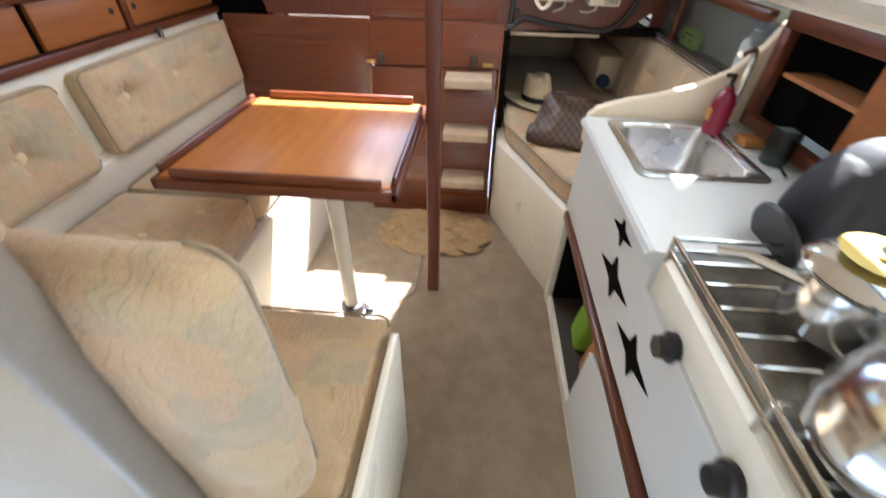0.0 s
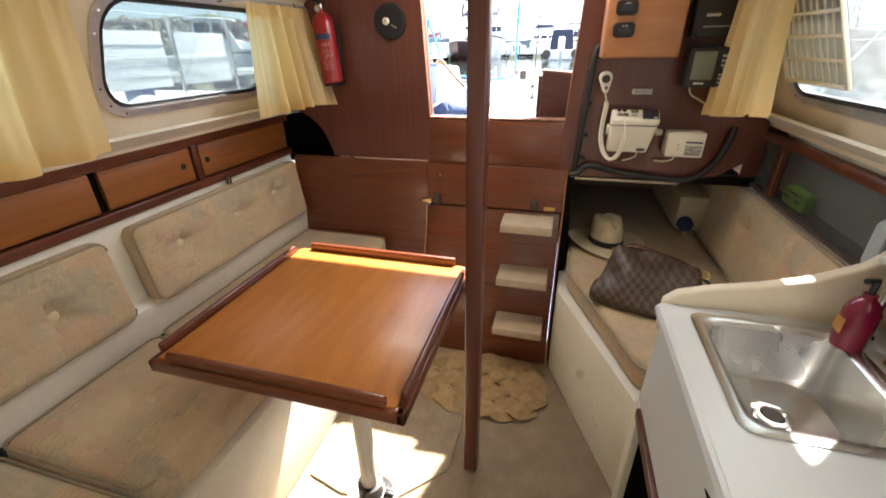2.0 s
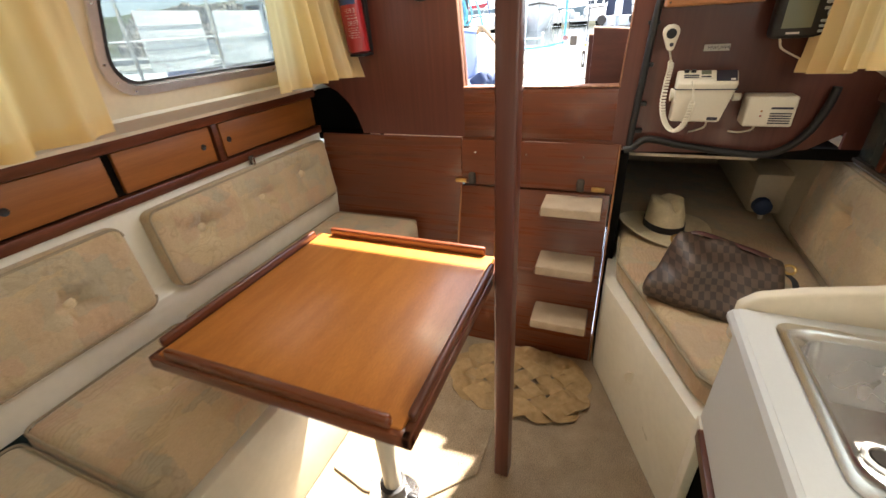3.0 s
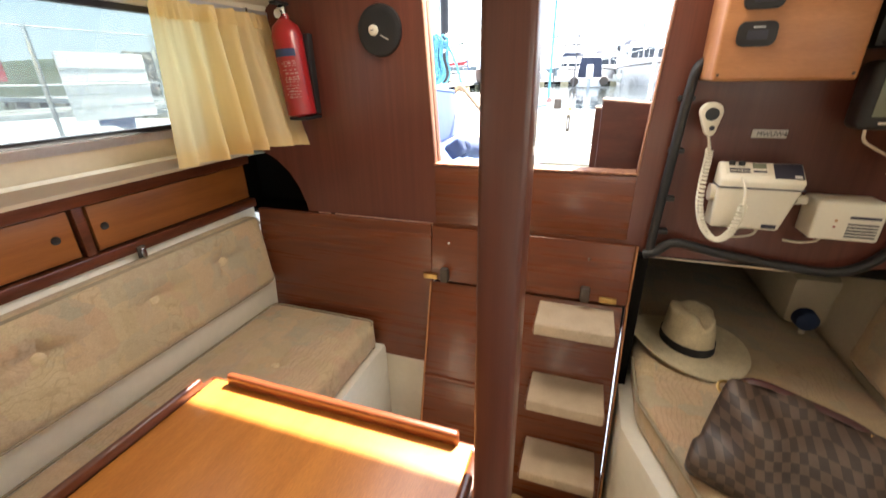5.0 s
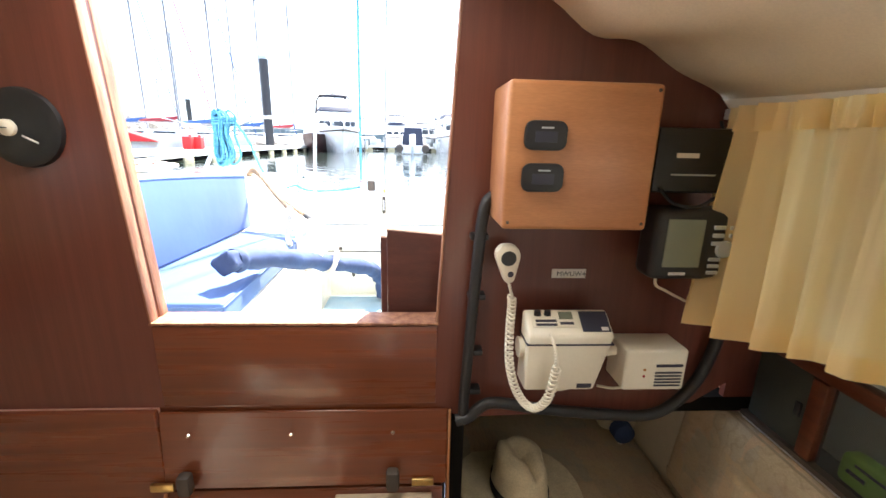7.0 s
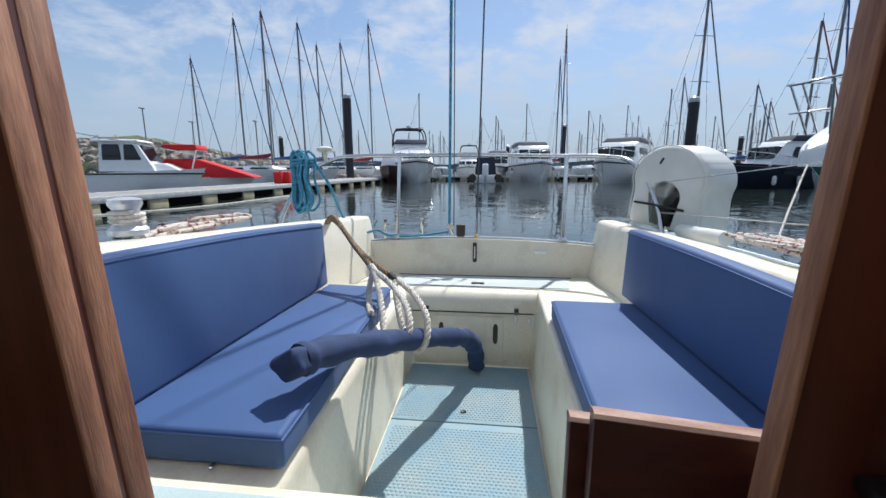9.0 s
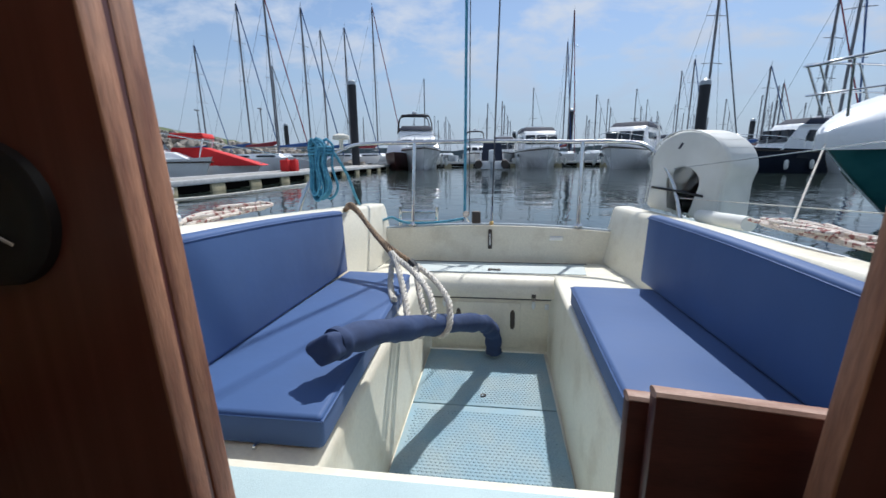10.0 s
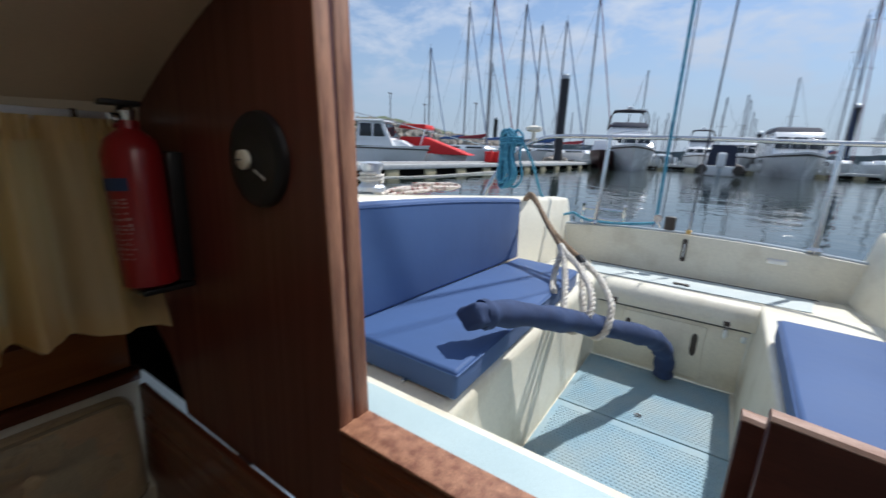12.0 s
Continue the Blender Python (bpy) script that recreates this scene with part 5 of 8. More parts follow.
part("fascia", sloped(0.500, 0.584, 0.30, 0.95), WHITEP, vh)
part("display", sloped(0.552, 0.578, 0.62, 0.92, 0.002), SCREEN, vh, "grey display")
for x0, x1, s0, s1 in ((0.506, 0.546, 0.50, 0.60), (0.506, 0.546, 0.35, 0.44), (0.552, 0.578, 0.40, 0.50)):
    part("key_row", sloped(x0, x1, s0, s1, 0.002), INK, vh, "dark key row")
for k in range(2):
    part("dial", lathe([(0.007, 0), (0.006, 0.009)], (0.512 + 0.019 * k, 2.187, 1.1395), 12), BLACK, vh, "black knob")
part("clip", lathe([(0.012, 0), (0.010, 0.02)], (0.648, 2.18, 1.07), 10, "x"), WHITEP, vh)
part("side_knob", lathe([(0.020, 0), (0.018, 0.010)], (0.478, 2.185, 1.075), 14, "x"), WHITEP, vh)
mic = part("handset", prism([(x, 2.215, z) for x, z in ((0.428, 1.262), (0.438, 1.273), (0.458, 1.274), (0.470, 1.266), (0.474, 1.252), (0.468, 1.222), (0.464, 1.203), (0.455, 1.200), (0.446, 1.203), (0.434, 1.232), (0.427, 1.250))], (0, -0.026, 0), 0.005, 2), WHITEP, vh, "cream fist microphone")
part("grille", lathe([(0.0145, 0), (0.013, 0.003)], (0.451, 2.1895, 1.249), 18, "y"), BLACK, mic, "black speaker ring")
part("press_key", lathe([(0.006, 0), (0.005, 0.002)], (0.456, 2.1895, 1.219), 12, "y"), INK, mic)
cord = smooth_line([(0.456, 2.20, 1.201), (0.466, 2.205, 1.16), (0.462, 2.19, 1.11), (0.460, 2.165, 1.05), (0.474, 2.15, 1.0), (0.500, 2.135, 0.975), (0.525, 2.13, 0.995), (0.536, 2.128, 1.05), (0.534, 2.130, 1.09), (0.526, 2.146, 1.122)], 40)
coil = []
for k, p in enumerate(cord):
    w = 0.0075 if 30 < k < len(cord) - 70 else 0.001
    a = k * 1.05
    coil.append(p + Vector((w * math.cos(a), w * 0.8 * math.sin(a), w * 0.35 * math.sin(a))))
part("coiled_cord", tube(coil, 0.0026, 6), WHITEP, vh, "cream coiled cord")
part("lead", tube(smooth_line([(0.60, 2.2, 0.998), (0.595, 2.2, 0.975), (0.575, 2.215, 0.96), (0.56, 2.235, 0.95)], 4), 0.003, 6), WHITEP, vh)
# white gas alarm box
ga = thing("alarm_box", (0.75, 2.2, 0.98), "cream plastic alarm box with printed label", "alarm")
part("case", box((0.690, 2.172, 0.984), (0.815, YB - 0.001, 1.072), 0.006, 3), WHITEP, ga)
part("label", bars(0.752, 0.806, 2.1715, (1.036,), 0.006), INK, ga, "dark printed bar")
part("label", bars(0.752, 0.806, 2.1715, (0.994, 1.001, 1.008, 1.015, 1.022), 0.0035), INK, ga, "dark printed lines")
part("indicator", lathe([(0.003, 0), (0.002, 0.002)], (0.73, 2.172, 1.03), 8, "y"), AMBER, ga)
part("indicator", lathe([(0.003, 0), (0.002, 0.002)], (0.73, 2.172, 1.016), 8, "y"), RED, ga)
part("lead", tube(smooth_line([(0.735, 2.22, 0.985), (0.73, 2.22, 0.965), (0.70, 2.225, 0.955), (0.67, 2.235, 0.955)], 4), 0.003, 6), WHITEP, ga)
# engraved plate with the call sign
pl = thing("name_plate", (0.585, YB, 1.20), "small white plate with hand-lettered characters", "sign")
part("plate", box((0.553, YB - 0.004, 1.193), (0.622, YB - 0.0002, 1.212), 0.001), LABELW, pl)
fc_ = bpy.data.curves.new("lettering", "FONT")
fc_.body, fc_.size, fc_.extrude = "MWUW4", 0.0145, 0.0002
to = bpy.data.objects.new("lettering_tmp", fc_)
scene.collection.objects.link(to)
bpy.context.view_layer.update()
me_ = bpy.data.meshes.new_from_object(to.evaluated_get(bpy.context.evaluated_depsgraph_get()))
bpy.data.objects.remove(to)
b = bmesh.new()
b.from_mesh(me_)
b.transform(Matrix.Translation((0.562, YB - 0.0046, 1.1975)) @ Matrix.Rotation(radians(90), 4, "X"))
part("lettering", b, INK, pl, "dark lettering", smooth=0)
# black conduit
cd = thing("black_conduit", (0.4, 2.23, 0.87), "black corrugated cable conduit running down the bulkhead", "conduit")
part("pipe", tube(smooth_line([(0.425, 2.235, 1.36), (0.405, 2.225, 1.32), (0.392, 2.225, 1.1), (0.384, 2.225, 0.93), (0.385, 2.225, 0.885)], 8), 0.011, 12), RUBBER, cd)
part("pipe", tube(smooth_line([(0.368, 2.22, 0.885), (0.395, 2.22, 0.893), (0.44, 2.222, 0.925), (0.55, 2.228, 0.905), (0.70, 2.228, 0.888), (0.79, 2.228, 0.886), (0.845, 2.228, 0.915), (0.885, 2.228, 0.97), (0.905, 2.226, 1.04), (0.91, 2.225, 1.09)], 8), 0.012, 12), RUBBER, cd)
for z in (1.28, 1.16, 1.04, 0.95):
    part("clip", box((0.384, 2.222, z - 0.006), (0.418, YB - 0.001, z + 0.006), 0.003), BLACK, cd)
# round black instrument with a key lock
dl = thing("dial_instrument", (-0.39, 2.22, 1.46), "round black engine panel with a key lock", "instrument")
dc = (-0.388, 2.235, 1.458)
part("bezel", lathe([(0.067, 0), (0.065, 0.008), (0.054, 0.012), (0.046, 0.010), (0.02, 0.012)], (dc[0], YB - 0.0005, dc[2]), 32, "y"), BLACK, dl)
part("key_lock", lathe([(0.0135, 0), (0.0135, 0.007), (0.010, 0.009)], (dc[0] - 0.012, 2.235, dc[2] + 0.0), 20, "y"), WHITEP, dl, "white key lock")
part("slot", box((dc[0] - 0.017, 2.2238, dc[2] - 0.001), (dc[0] - 0.007, 2.2252, dc[2] + 0.001)), INK, dl)
part("print", prism([(dc[0] + 0.006, 2.2352, dc[2] - 0.014), (dc[0] + 0.03, 2.2352, dc[2] - 0.026), (dc[0] + 0.031, 2.2352, dc[2] - 0.0235), (dc[0] + 0.007, 2.2352, dc[2] - 0.0115)], (0, -0.001, 0)), LABELW, dl, "pale printed line")
# fire extinguisher
LABELI = material("label_print", (0.42, 0.22, 0.21), 0.6, scale=40)
ex = thing("fire_extinguisher", (-0.645, 2.19, 1.23), "red fire extinguisher in a bracket on the bulkhead", "fire extinguisher")
mx_ = Matrix.Translation((-0.642, 2.192, 1.232)) @ Matrix.Rotation(radians(-4), 4, "Y")
part("cylinder", lathe([(0.03, 0), (0.042, 0.006), (0.043, 0.22), (0.036, 0.245), (0.016, 0.262), (0.015, 0.275)], (0, 0, 0), 24, m=mx_), RED, ex)
part("valve", lathe([(0.012, 0.272), (0.014, 0.29), (0.008, 0.30)], (0, 0, 0), 14, m=mx_), STEEL, ex, "steel valve")
part("gauge", lathe([(0.012, 0), (0.012, 0.008)], (0, 0, 0), 14, "y", m=mx_ @ Matrix.Translation((0.0, -0.015, 0.275))), STEEL, ex, "small round gauge")
part("lever", box((-0.012, -0.035, 0.298), (0.012, 0.02, 0.306), 0.002, 2, mx_), BLACK, ex, "black lever")
def band(z0, z1, mt, a0, a1, nm, lab):
    n_ = 10
    def fn(u, v):
        a = radians(a0 + (a1 - a0) * u)
        return mx_ @ Vector((0.0436 * math.sin(a), -0.0436 * math.cos(a), z0 + (z1 - z0) * v))
    part(nm, sheet(fn, n_, 1), mt, ex, lab)
band(0.165, 0.185, NAVY, -30, 55, "label_band", "dark blue label band")
rl = random.Random(2)
for z0 in (0.150, 0.144, 0.138, 0.128, 0.118, 0.108, 0.102, 0.096, 0.086, 0.078, 0.070, 0.062, 0.054):
    a0 = rl.uniform(-8, 4)
    while a0 < 48:
        a1 = a0 + rl.uniform(4, 16)
        band(z0, z0 + rl.choice((0.002, 0.003, 0.0045)), LABELI, a0, min(a1, 52), "label_line", "pale printed line")
        a0 = a1 + rl.uniform(2, 7)
part("bracket", box((-0.668, 2.225, 1.235), (-0.612, YB - 0.0005, 1.46), 0.003), BLACK, ex, "black bracket")
part("foot", box((-0.672, 2.165, 1.222), (-0.612, 2.248, 1.232), 0.003), BLACK, ex)

# ================= curtains =================
def curtain(sgn, y0, y1, z0, z1, folds, label, seed, flare=0.0, lift=0.0):
    t = thing("curtain", (XC + sgn * 0.83, (y0 + y1) / 2, z0), label, "curtain", "cabin curtains")
    rnd = random.Random(seed)
    ph = [rnd.uniform(0, 6) for _ in range(4)]
    def fn(u, v):
        y = y0 + (y1 - y0) * u + 0.012 * math.sin(u * 9 + ph[3]) * (1 - v)
        z = z0 + lift * (1 - u) * (1 - v) + (z1 - z0) * v + 0.008 * math.sin(u * 5 + ph[2]) * (1 - v)
        amp = (0.018 + 0.026 * (1 - v)) * (0.75 + 0.4 * math.sin(u * 7 + ph[1]))
        w = math.sin(folds * 6.283 * u + ph[0] + 0.8 * math.sin(5 * u + ph[1])) + 0.45 * math.sin(folds * 15 * u + ph[2]) * (0.5 + 0.5 * v)
        d = (side_d(z1) - 0.045) * v + (side_d(z1) - 0.02) * (1 - v)
        g = 0.004 * math.sin(u * folds * 31) * v ** 6
        d -= flare * u * (1 - v)
        return (XC + sgn * (d + amp * w * 0.8 + g), y, z)
    part("cloth", sheet(fn, int(90 * max(0.6, (y1 - y0) / 0.4)), 18), CURTAIN, t, smooth=80)
    def hem(u, v):
        p = Vector(fn(u, 0.10 * v))
        return p + Vector((-sgn * 0.0015, 0, 0))
    part("hem", sheet(hem, 90, 2), CURTAIN, t, "stitched hem", smooth=80)
    def head(u, v):
        p = Vector(fn(u, 0.93 + 0.11 * v))
        return p + Vector((-sgn * (0.004 + 0.004 * math.sin(u * folds * 26)), 0, 0))
    part("heading", sheet(head, 140, 3), CURTAIN, t, "gathered heading", smooth=80)


curtain(-1, 0.42, 1.275, 1.135, 1.50, 7, "long gathered cream-yellow curtain lit by the window behind", 3)
curtain(-1, 1.84, 2.205, 1.145, 1.495, 5, "gathered cream-yellow curtain drawn aside beside the extinguisher", 5, 0.10)
curtain(1, 1.835, 2.19, 1.142, 1.505, 6, "gathered cream-yellow curtain beside the chart plotter", 9, 0.03, 0.03)
for sgn in (-1, 1):
    t = thing("curtain_rail", (XC + sgn * 0.8, 1.0, 1.50), "pale alloy curtain rail along the cabin side", "curtain rail", "curtain rails")
    x = XC + sgn * 0.80
    part("track", box((x - 0.006, -0.6, 1.503), (x + 0.006, 2.235, 1.521), 0.002), ALU, t)
    for y in (0.4, 0.85, 1.3, 1.75, 2.15):
        part("clip", box((x - 0.008, y - 0.004, 1.50), (x + 0.008, y + 0.004, 1.523), 0.002), DARKBROWN, t)
# wire rack propped at the starboard window
gr = thing("window_vent_grille", (0.90, 1.83, 1.26), "pale plastic vent grille hung in the window", "grille")
def gp(y, z):
    return (XC + side_d(z) - 0.035, y, z)
for y in [1.70 + 0.29 * k / 9 for k in range(10)]:
    part("bar", tube([gp(y, 1.262), gp(y, 1.475)], 0.003, 6), WHITEP, gr)
for z in (1.264, 1.318, 1.37, 1.42, 1.474):
    part("cross_bar", tube([gp(1.695, z), gp(1.995, z)], 0.0042, 6), WHITEP, gr)
part("backing", prism([(p[0] + 0.006, p[1], p[2]) for p in (gp(1.695, 1.262), gp(1.995, 1.262), gp(1.995, 1.477), gp(1.695, 1.477))], (0.002, 0, 0)), FROST, gr, "frosted grey backing")
part("frame", tube([gp(1.695, 1.262), gp(1.995, 1.262), gp(1.995, 1.477), gp(1.695, 1.477)], 0.006, 8, closed=True), WHITEP, gr)

# ================= hat and handbag on the berth =================
ht = thing("straw_hat", (0.575, 2.262, 0.518), "cream panama hat with a black band on the berth", "hat")
HC = Matrix.Translation((0.568, 2.395, 0.520)) @ Matrix.Rotation(radians(20), 4, "Z") @ Matrix.Scale(1.04, 4)
def brim(u, v):
    a = 2 * math.pi * u
    r = 0.078 + 0.092 * v
    rx, ry = r * 0.94, r * 1.08
    z = 0.004 + 0.012 * v * math.cos(2 * a) * v - 0.006 * v + 0.02 * max(0, v - 0.6) * (1 + math.cos(a + 2.5))
    return HC @ Vector((rx * math.cos(a), ry * math.sin(a), z + 0.004))
part("brim", sheet(brim, 48, 8, 0.002), STRAW, ht)
b = bmesh.new()
rings = []
for j in range(13):
    v = j / 12
    row = []
    for i in range(48):
        a = 2 * math.pi * i / 48
        if v < 0.62:
            r = 0.080 - 0.012 * v / 0.62
            z = 0.11 * v / 0.62
        else:
            w = (v - 0.62) / 0.38
            r = 0.068 * math.cos(w * math.pi / 2) ** 0.55 if w < 1 else 0.0006
            z = 0.11 + 0.013 * math.sin(w * math.pi / 2)
        x, y = r * math.cos(a) * 0.88, r * math.sin(a) * 1.1
        top = max(0, (z - 0.06) / 0.06)
        z -= 0.026 * top * math.exp(-(x / 0.02) ** 2) * (0.6 + 0.6 * (y < 0.02))
        pinch = 0.014 * top * math.exp(-((y + 0.035) / 0.025) ** 2)
        x -= math.copysign(min(abs(x), pinch), x)
        row.append(b.verts.new(HC @ Vector((x, y, z + 0.006))))
    rings.append(row)
for p, q in zip(rings, rings[1:]):
    for k in range(48):
        b.faces.new((p[k], p[(k + 1) % 48], q[(k + 1) % 48], q[k]))
part("crown", b, STRAW, ht, smooth=60)
b = bmesh.new()
rr = [[b.verts.new(HC @ Vector((r * math.cos(2 * math.pi * i / 48) * 0.88, r * math.sin(2 * math.pi * i / 48) * 1.1, z))) for i in range(48)] for r, z in ((0.0815, 0.008), (0.0800, 0.034))]
for k in range(48):
    b.faces.new((rr[0][k], rr[0][(k + 1) % 48], rr[1][(k + 1) % 48], rr[1][k]))
part("band", b, BAND, ht, "black ribbon band")

hb = thing("handbag", (0.66, 1.80, 0.518), "brown chequered soft shoulder bag slumped on the berth", "handbag")
BG = Matrix.Translation((0.645, 1.805, 0.534)) @ Matrix.Rotation(radians(-17), 4, "Z") @ Matrix.Rotation(radians(-57), 4, "X") @ Matrix.Scale(0.94, 4)
b = cushion(0.37, 0.06, 0.24, 0.018, 0.010, [], 16, seed=51)
for v in b.verts:
    c = v.co
    k = c.z / 0.235
    c.x *= 1 - 0.20 * k + (0.05 if k < 0.3 else 0)
    c.z += 0.012 * math.sin(c.x * 14 + 1) * k - 0.03 * k * (c.x / 0.18) * 0.6
    c.y += 0.017 * noise.noise(Vector((c.x * 9, c.z * 9, 3))) * 2 + 0.008 * math.sin(38 * (c.x + 0.35 * c.z)) * math.exp(-((c.x + 0.10) / 0.05) ** 2) + 0.012 * math.sin(c.x * 9) * k
b.transform(BG)
part("body", b, BAGM, hb, smooth=60)
part("shoulder_strap", tube(smooth_line([BG @ Vector(p) for p in ((-0.15, 0.0, 0.22), (-0.10, -0.03, 0.255), (0.0, -0.02, 0.25), (0.10, -0.01, 0.235), (0.155, 0.0, 0.2))], 6), 0.011, 8, flat=0.35), material("dark_leather", (0.06, 0.018, 0.016), 0.45, scale=20), hb, "dark leather strap")
part("strap_tail", tube(smooth_line([BG @ Vector(p) for p in ((0.155, 0.0, 0.2), (0.185, -0.02, 0.16), (0.19, -0.02, 0.10), (0.175, -0.03, 0.05))], 6), 0.008, 8, flat=0.35), BAND, hb, "dark leather strap")
for c in ((-0.15, -0.012, 0.225), (0.165, -0.012, 0.205)):
    part("ring", tube([BG @ Vector((c[0] + 0.015 * math.cos(2 * math.pi * k / 16), c[1], c[2] + 0.015 * math.sin(2 * math.pi * k / 16))) for k in range(16)], 0.0036, 6, closed=True), BRASS, hb, "brass ring")
part("hook", tube([BG @ Vector((0.14, -0.015, 0.215)), BG @ Vector((0.11, -0.018, 0.222))], 0.004, 6), BRASS, hb, "brass snap hook")

# ================= cockpit =================
WX0, WX1, WY0, WY1, WZ = -0.285, 0.335, 2.61, 4.0, 0.47
SZ = 0.875
bm = box((-0.72, 2.30, 0.84), (0.80, WY0, 0.90), 0.012, 3)
structure("bridge_deck", bm, GRPW, "cream bridge deck")
structure("bridge_deck_panel", box((-0.68, 2.315, 0.9005), (0.76, WY0 - 0.03, 0.904), 0.001), PALEBLUE, "pale blue non-slip panel on the bridge deck")
structure("cockpit_sole", box((WX0 - 0.02, WY0 - 0.02, 0.40), (WX1 + 0.02, WY1 + 0.02, WZ - 0.012)), GRPW, "cream cockpit well bottom")
structure("well_front", box((WX0 - 0.02, WY0 - 0.02, 0.40), (WX1 + 0.02, WY0, 0.85)), GRPW, "cream front of the cockpit well")


def tread_panel(y0, y1):
    t = thing("sole_panel", (0.025, (y0 + y1) / 2, WZ - 0.012), "worn blue diamond-tread cockpit sole panel", "floor panel", "cockpit sole panels")
    part("board", box((WX0 + 0.006, y0, WZ - 0.011), (WX1 - 0.006, y1, WZ), 0.003), TREAD, t)
    b = bmesh.new()
    s = 0.0155
    nx, ny = int((WX1 - WX0 - 0.06) / s), int((y1 - y0 - 0.05) / s)
    vs, fs = [], []
    for i in range(nx):
        for j in range(ny):
            x, y = WX0 + 0.033 + i * s + (s / 2 if j % 2 else 0), y0 + 0.027 + j * s
            k = len(vs)
            h = s * 0.46
            vs += [(x - h, y, WZ - 0.0002), (x, y - h, WZ - 0.0002), (x + h, y, WZ - 0.0002), (x, y + h, WZ - 0.0002), (x - h * 0.5, y, WZ + 0.0026), (x, y - h * 0.5, WZ + 0.0026), (x + h * 0.5, y, WZ + 0.0026), (x, y + h * 0.5, WZ + 0.0026)]
            fs += [(k, k + 1, k + 5, k + 4), (k + 1, k + 2, k + 6, k + 5), (k + 2, k + 3, k + 7, k + 6), (k + 3, k, k + 4, k + 7), (k + 4, k + 5, k + 6, k + 7)]
    me = bpy.data.meshes.new("studs")
    me.from_pydata([Vector(v) - t.location for v in vs], [], fs)
    me.materials.append(TREAD)
    ob = new("diamond_studs", me)
    ob.parent = t
    tagged(ob, "raised diamond pattern", kind="stuff")
    return t


tread_panel(WY0 + 0.01, 3.482)
tp = tread_panel(3.49, WY1 - 0.01)
part("finger_hole", lathe([(0.014, 0), (0.013, 0.0035), (0.008, 0.002)], (0.022, 3.565, WZ), 16), BLACK, tp, "dark finger hole")

# seats: side walls of the well with rolled edges
def seat(sgn, xi0, xi1, xo0, xo1):
    """Seat moulding from the well's side out to the coaming; the inner edge runs from xi0 to xi1."""
    def sect(y):
        f = (y - WY0) / (4.1 - WY0)
        xi, xo = xi0 + (xi1 - xi0) * f, xo0 + (xo1 - xo0) * f
        pts = [(xi - sgn * 0.012, WZ - 0.03), (xi + sgn * 0.004, WZ + 0.2), (xi + sgn * 0.012, SZ - 0.07)]
        for k in range(7):
            a = radians(15 * k)
            rr = 0.045 if sgn < 0 else 0.016
            pts.append((xi + sgn * (0.012 + rr * (1 - math.cos(a))), SZ - rr + rr * math.sin(a)))
        pts += [(xo, SZ)]
        return pts
    ys = [WY0 - 0.03 + (4.13 - WY0) * k / 14 for k in range(15)]
    b = bmesh.new()
    rows = [[b.verts.new((x, y, z)) for x, z in sect(y)] for y in ys]
    for p, q in zip(rows, rows[1:]):
        for k in range(len(p) - 1):
            b.faces.new((p[k], p[k + 1], q[k + 1], q[k]))
    bmesh.ops.recalc_face_normals(b, faces=b.faces)
    bmesh.ops.solidify(b, geom=b.faces[:], thickness=0.015)
    return b


structure("cockpit_seat_port", seat(-1, -0.292, -0.30, -0.76, -0.70), GRPW, "cream moulded port cockpit seat", smooth=50)
structure("cockpit_seat_starboard", seat(1, 0.34, 0.36, 0.82, 0.76), GRPW, "cream moulded starboard cockpit seat", smooth=50)


def coaming(sgn, near, far):
    """near, far: inner base x, inner top x, outer top x, top z at y = 2.3 and y = 4.5"""
    b = bmesh.new()
    rows = []
    for k in range(16):
        f = k / 15
        y = 2.46 + 2.10 * f
        e = [a + (c - a) * f for a, c in zip(near, far)]
        bi, ti, to_, zt = e
        pts = [(bi, SZ - 0.02), ((bi + ti) / 2, (SZ + zt) / 2), (ti - sgn * 0.006, zt - 0.02), (ti + sgn * 0.006, zt - 0.003), (ti + sgn * 0.02, zt), (to_, zt + 0.002), (to_ + sgn * 0.02, zt - 0.012), (to_ + sgn * 0.04, zt - 0.12)]
        rows.append([b.verts.new((x, y, z)) for x, z in pts])
    for p, q in zip(rows, rows[1:]):
        for j in range(len(p) - 1):
            b.faces.new((p[j], p[j + 1], q[j + 1], q[j]))
    b.faces.new(rows[-1])
    b.faces.new(rows[0])
    return b


structure("coaming_port", coaming(-1, (-0.80, -0.855, -0.93, 1.345), (-0.60, -0.665, -0.76, 1.20)), GRPW, "cream port cockpit coaming", smooth=50)
structure("coaming_starboard", coaming(1, (0.83, 0.875, 0.98, 1.262), (0.72, 0.785, 0.87, 1.19)), GRPW, "cream starboard cockpit coaming", smooth=50)
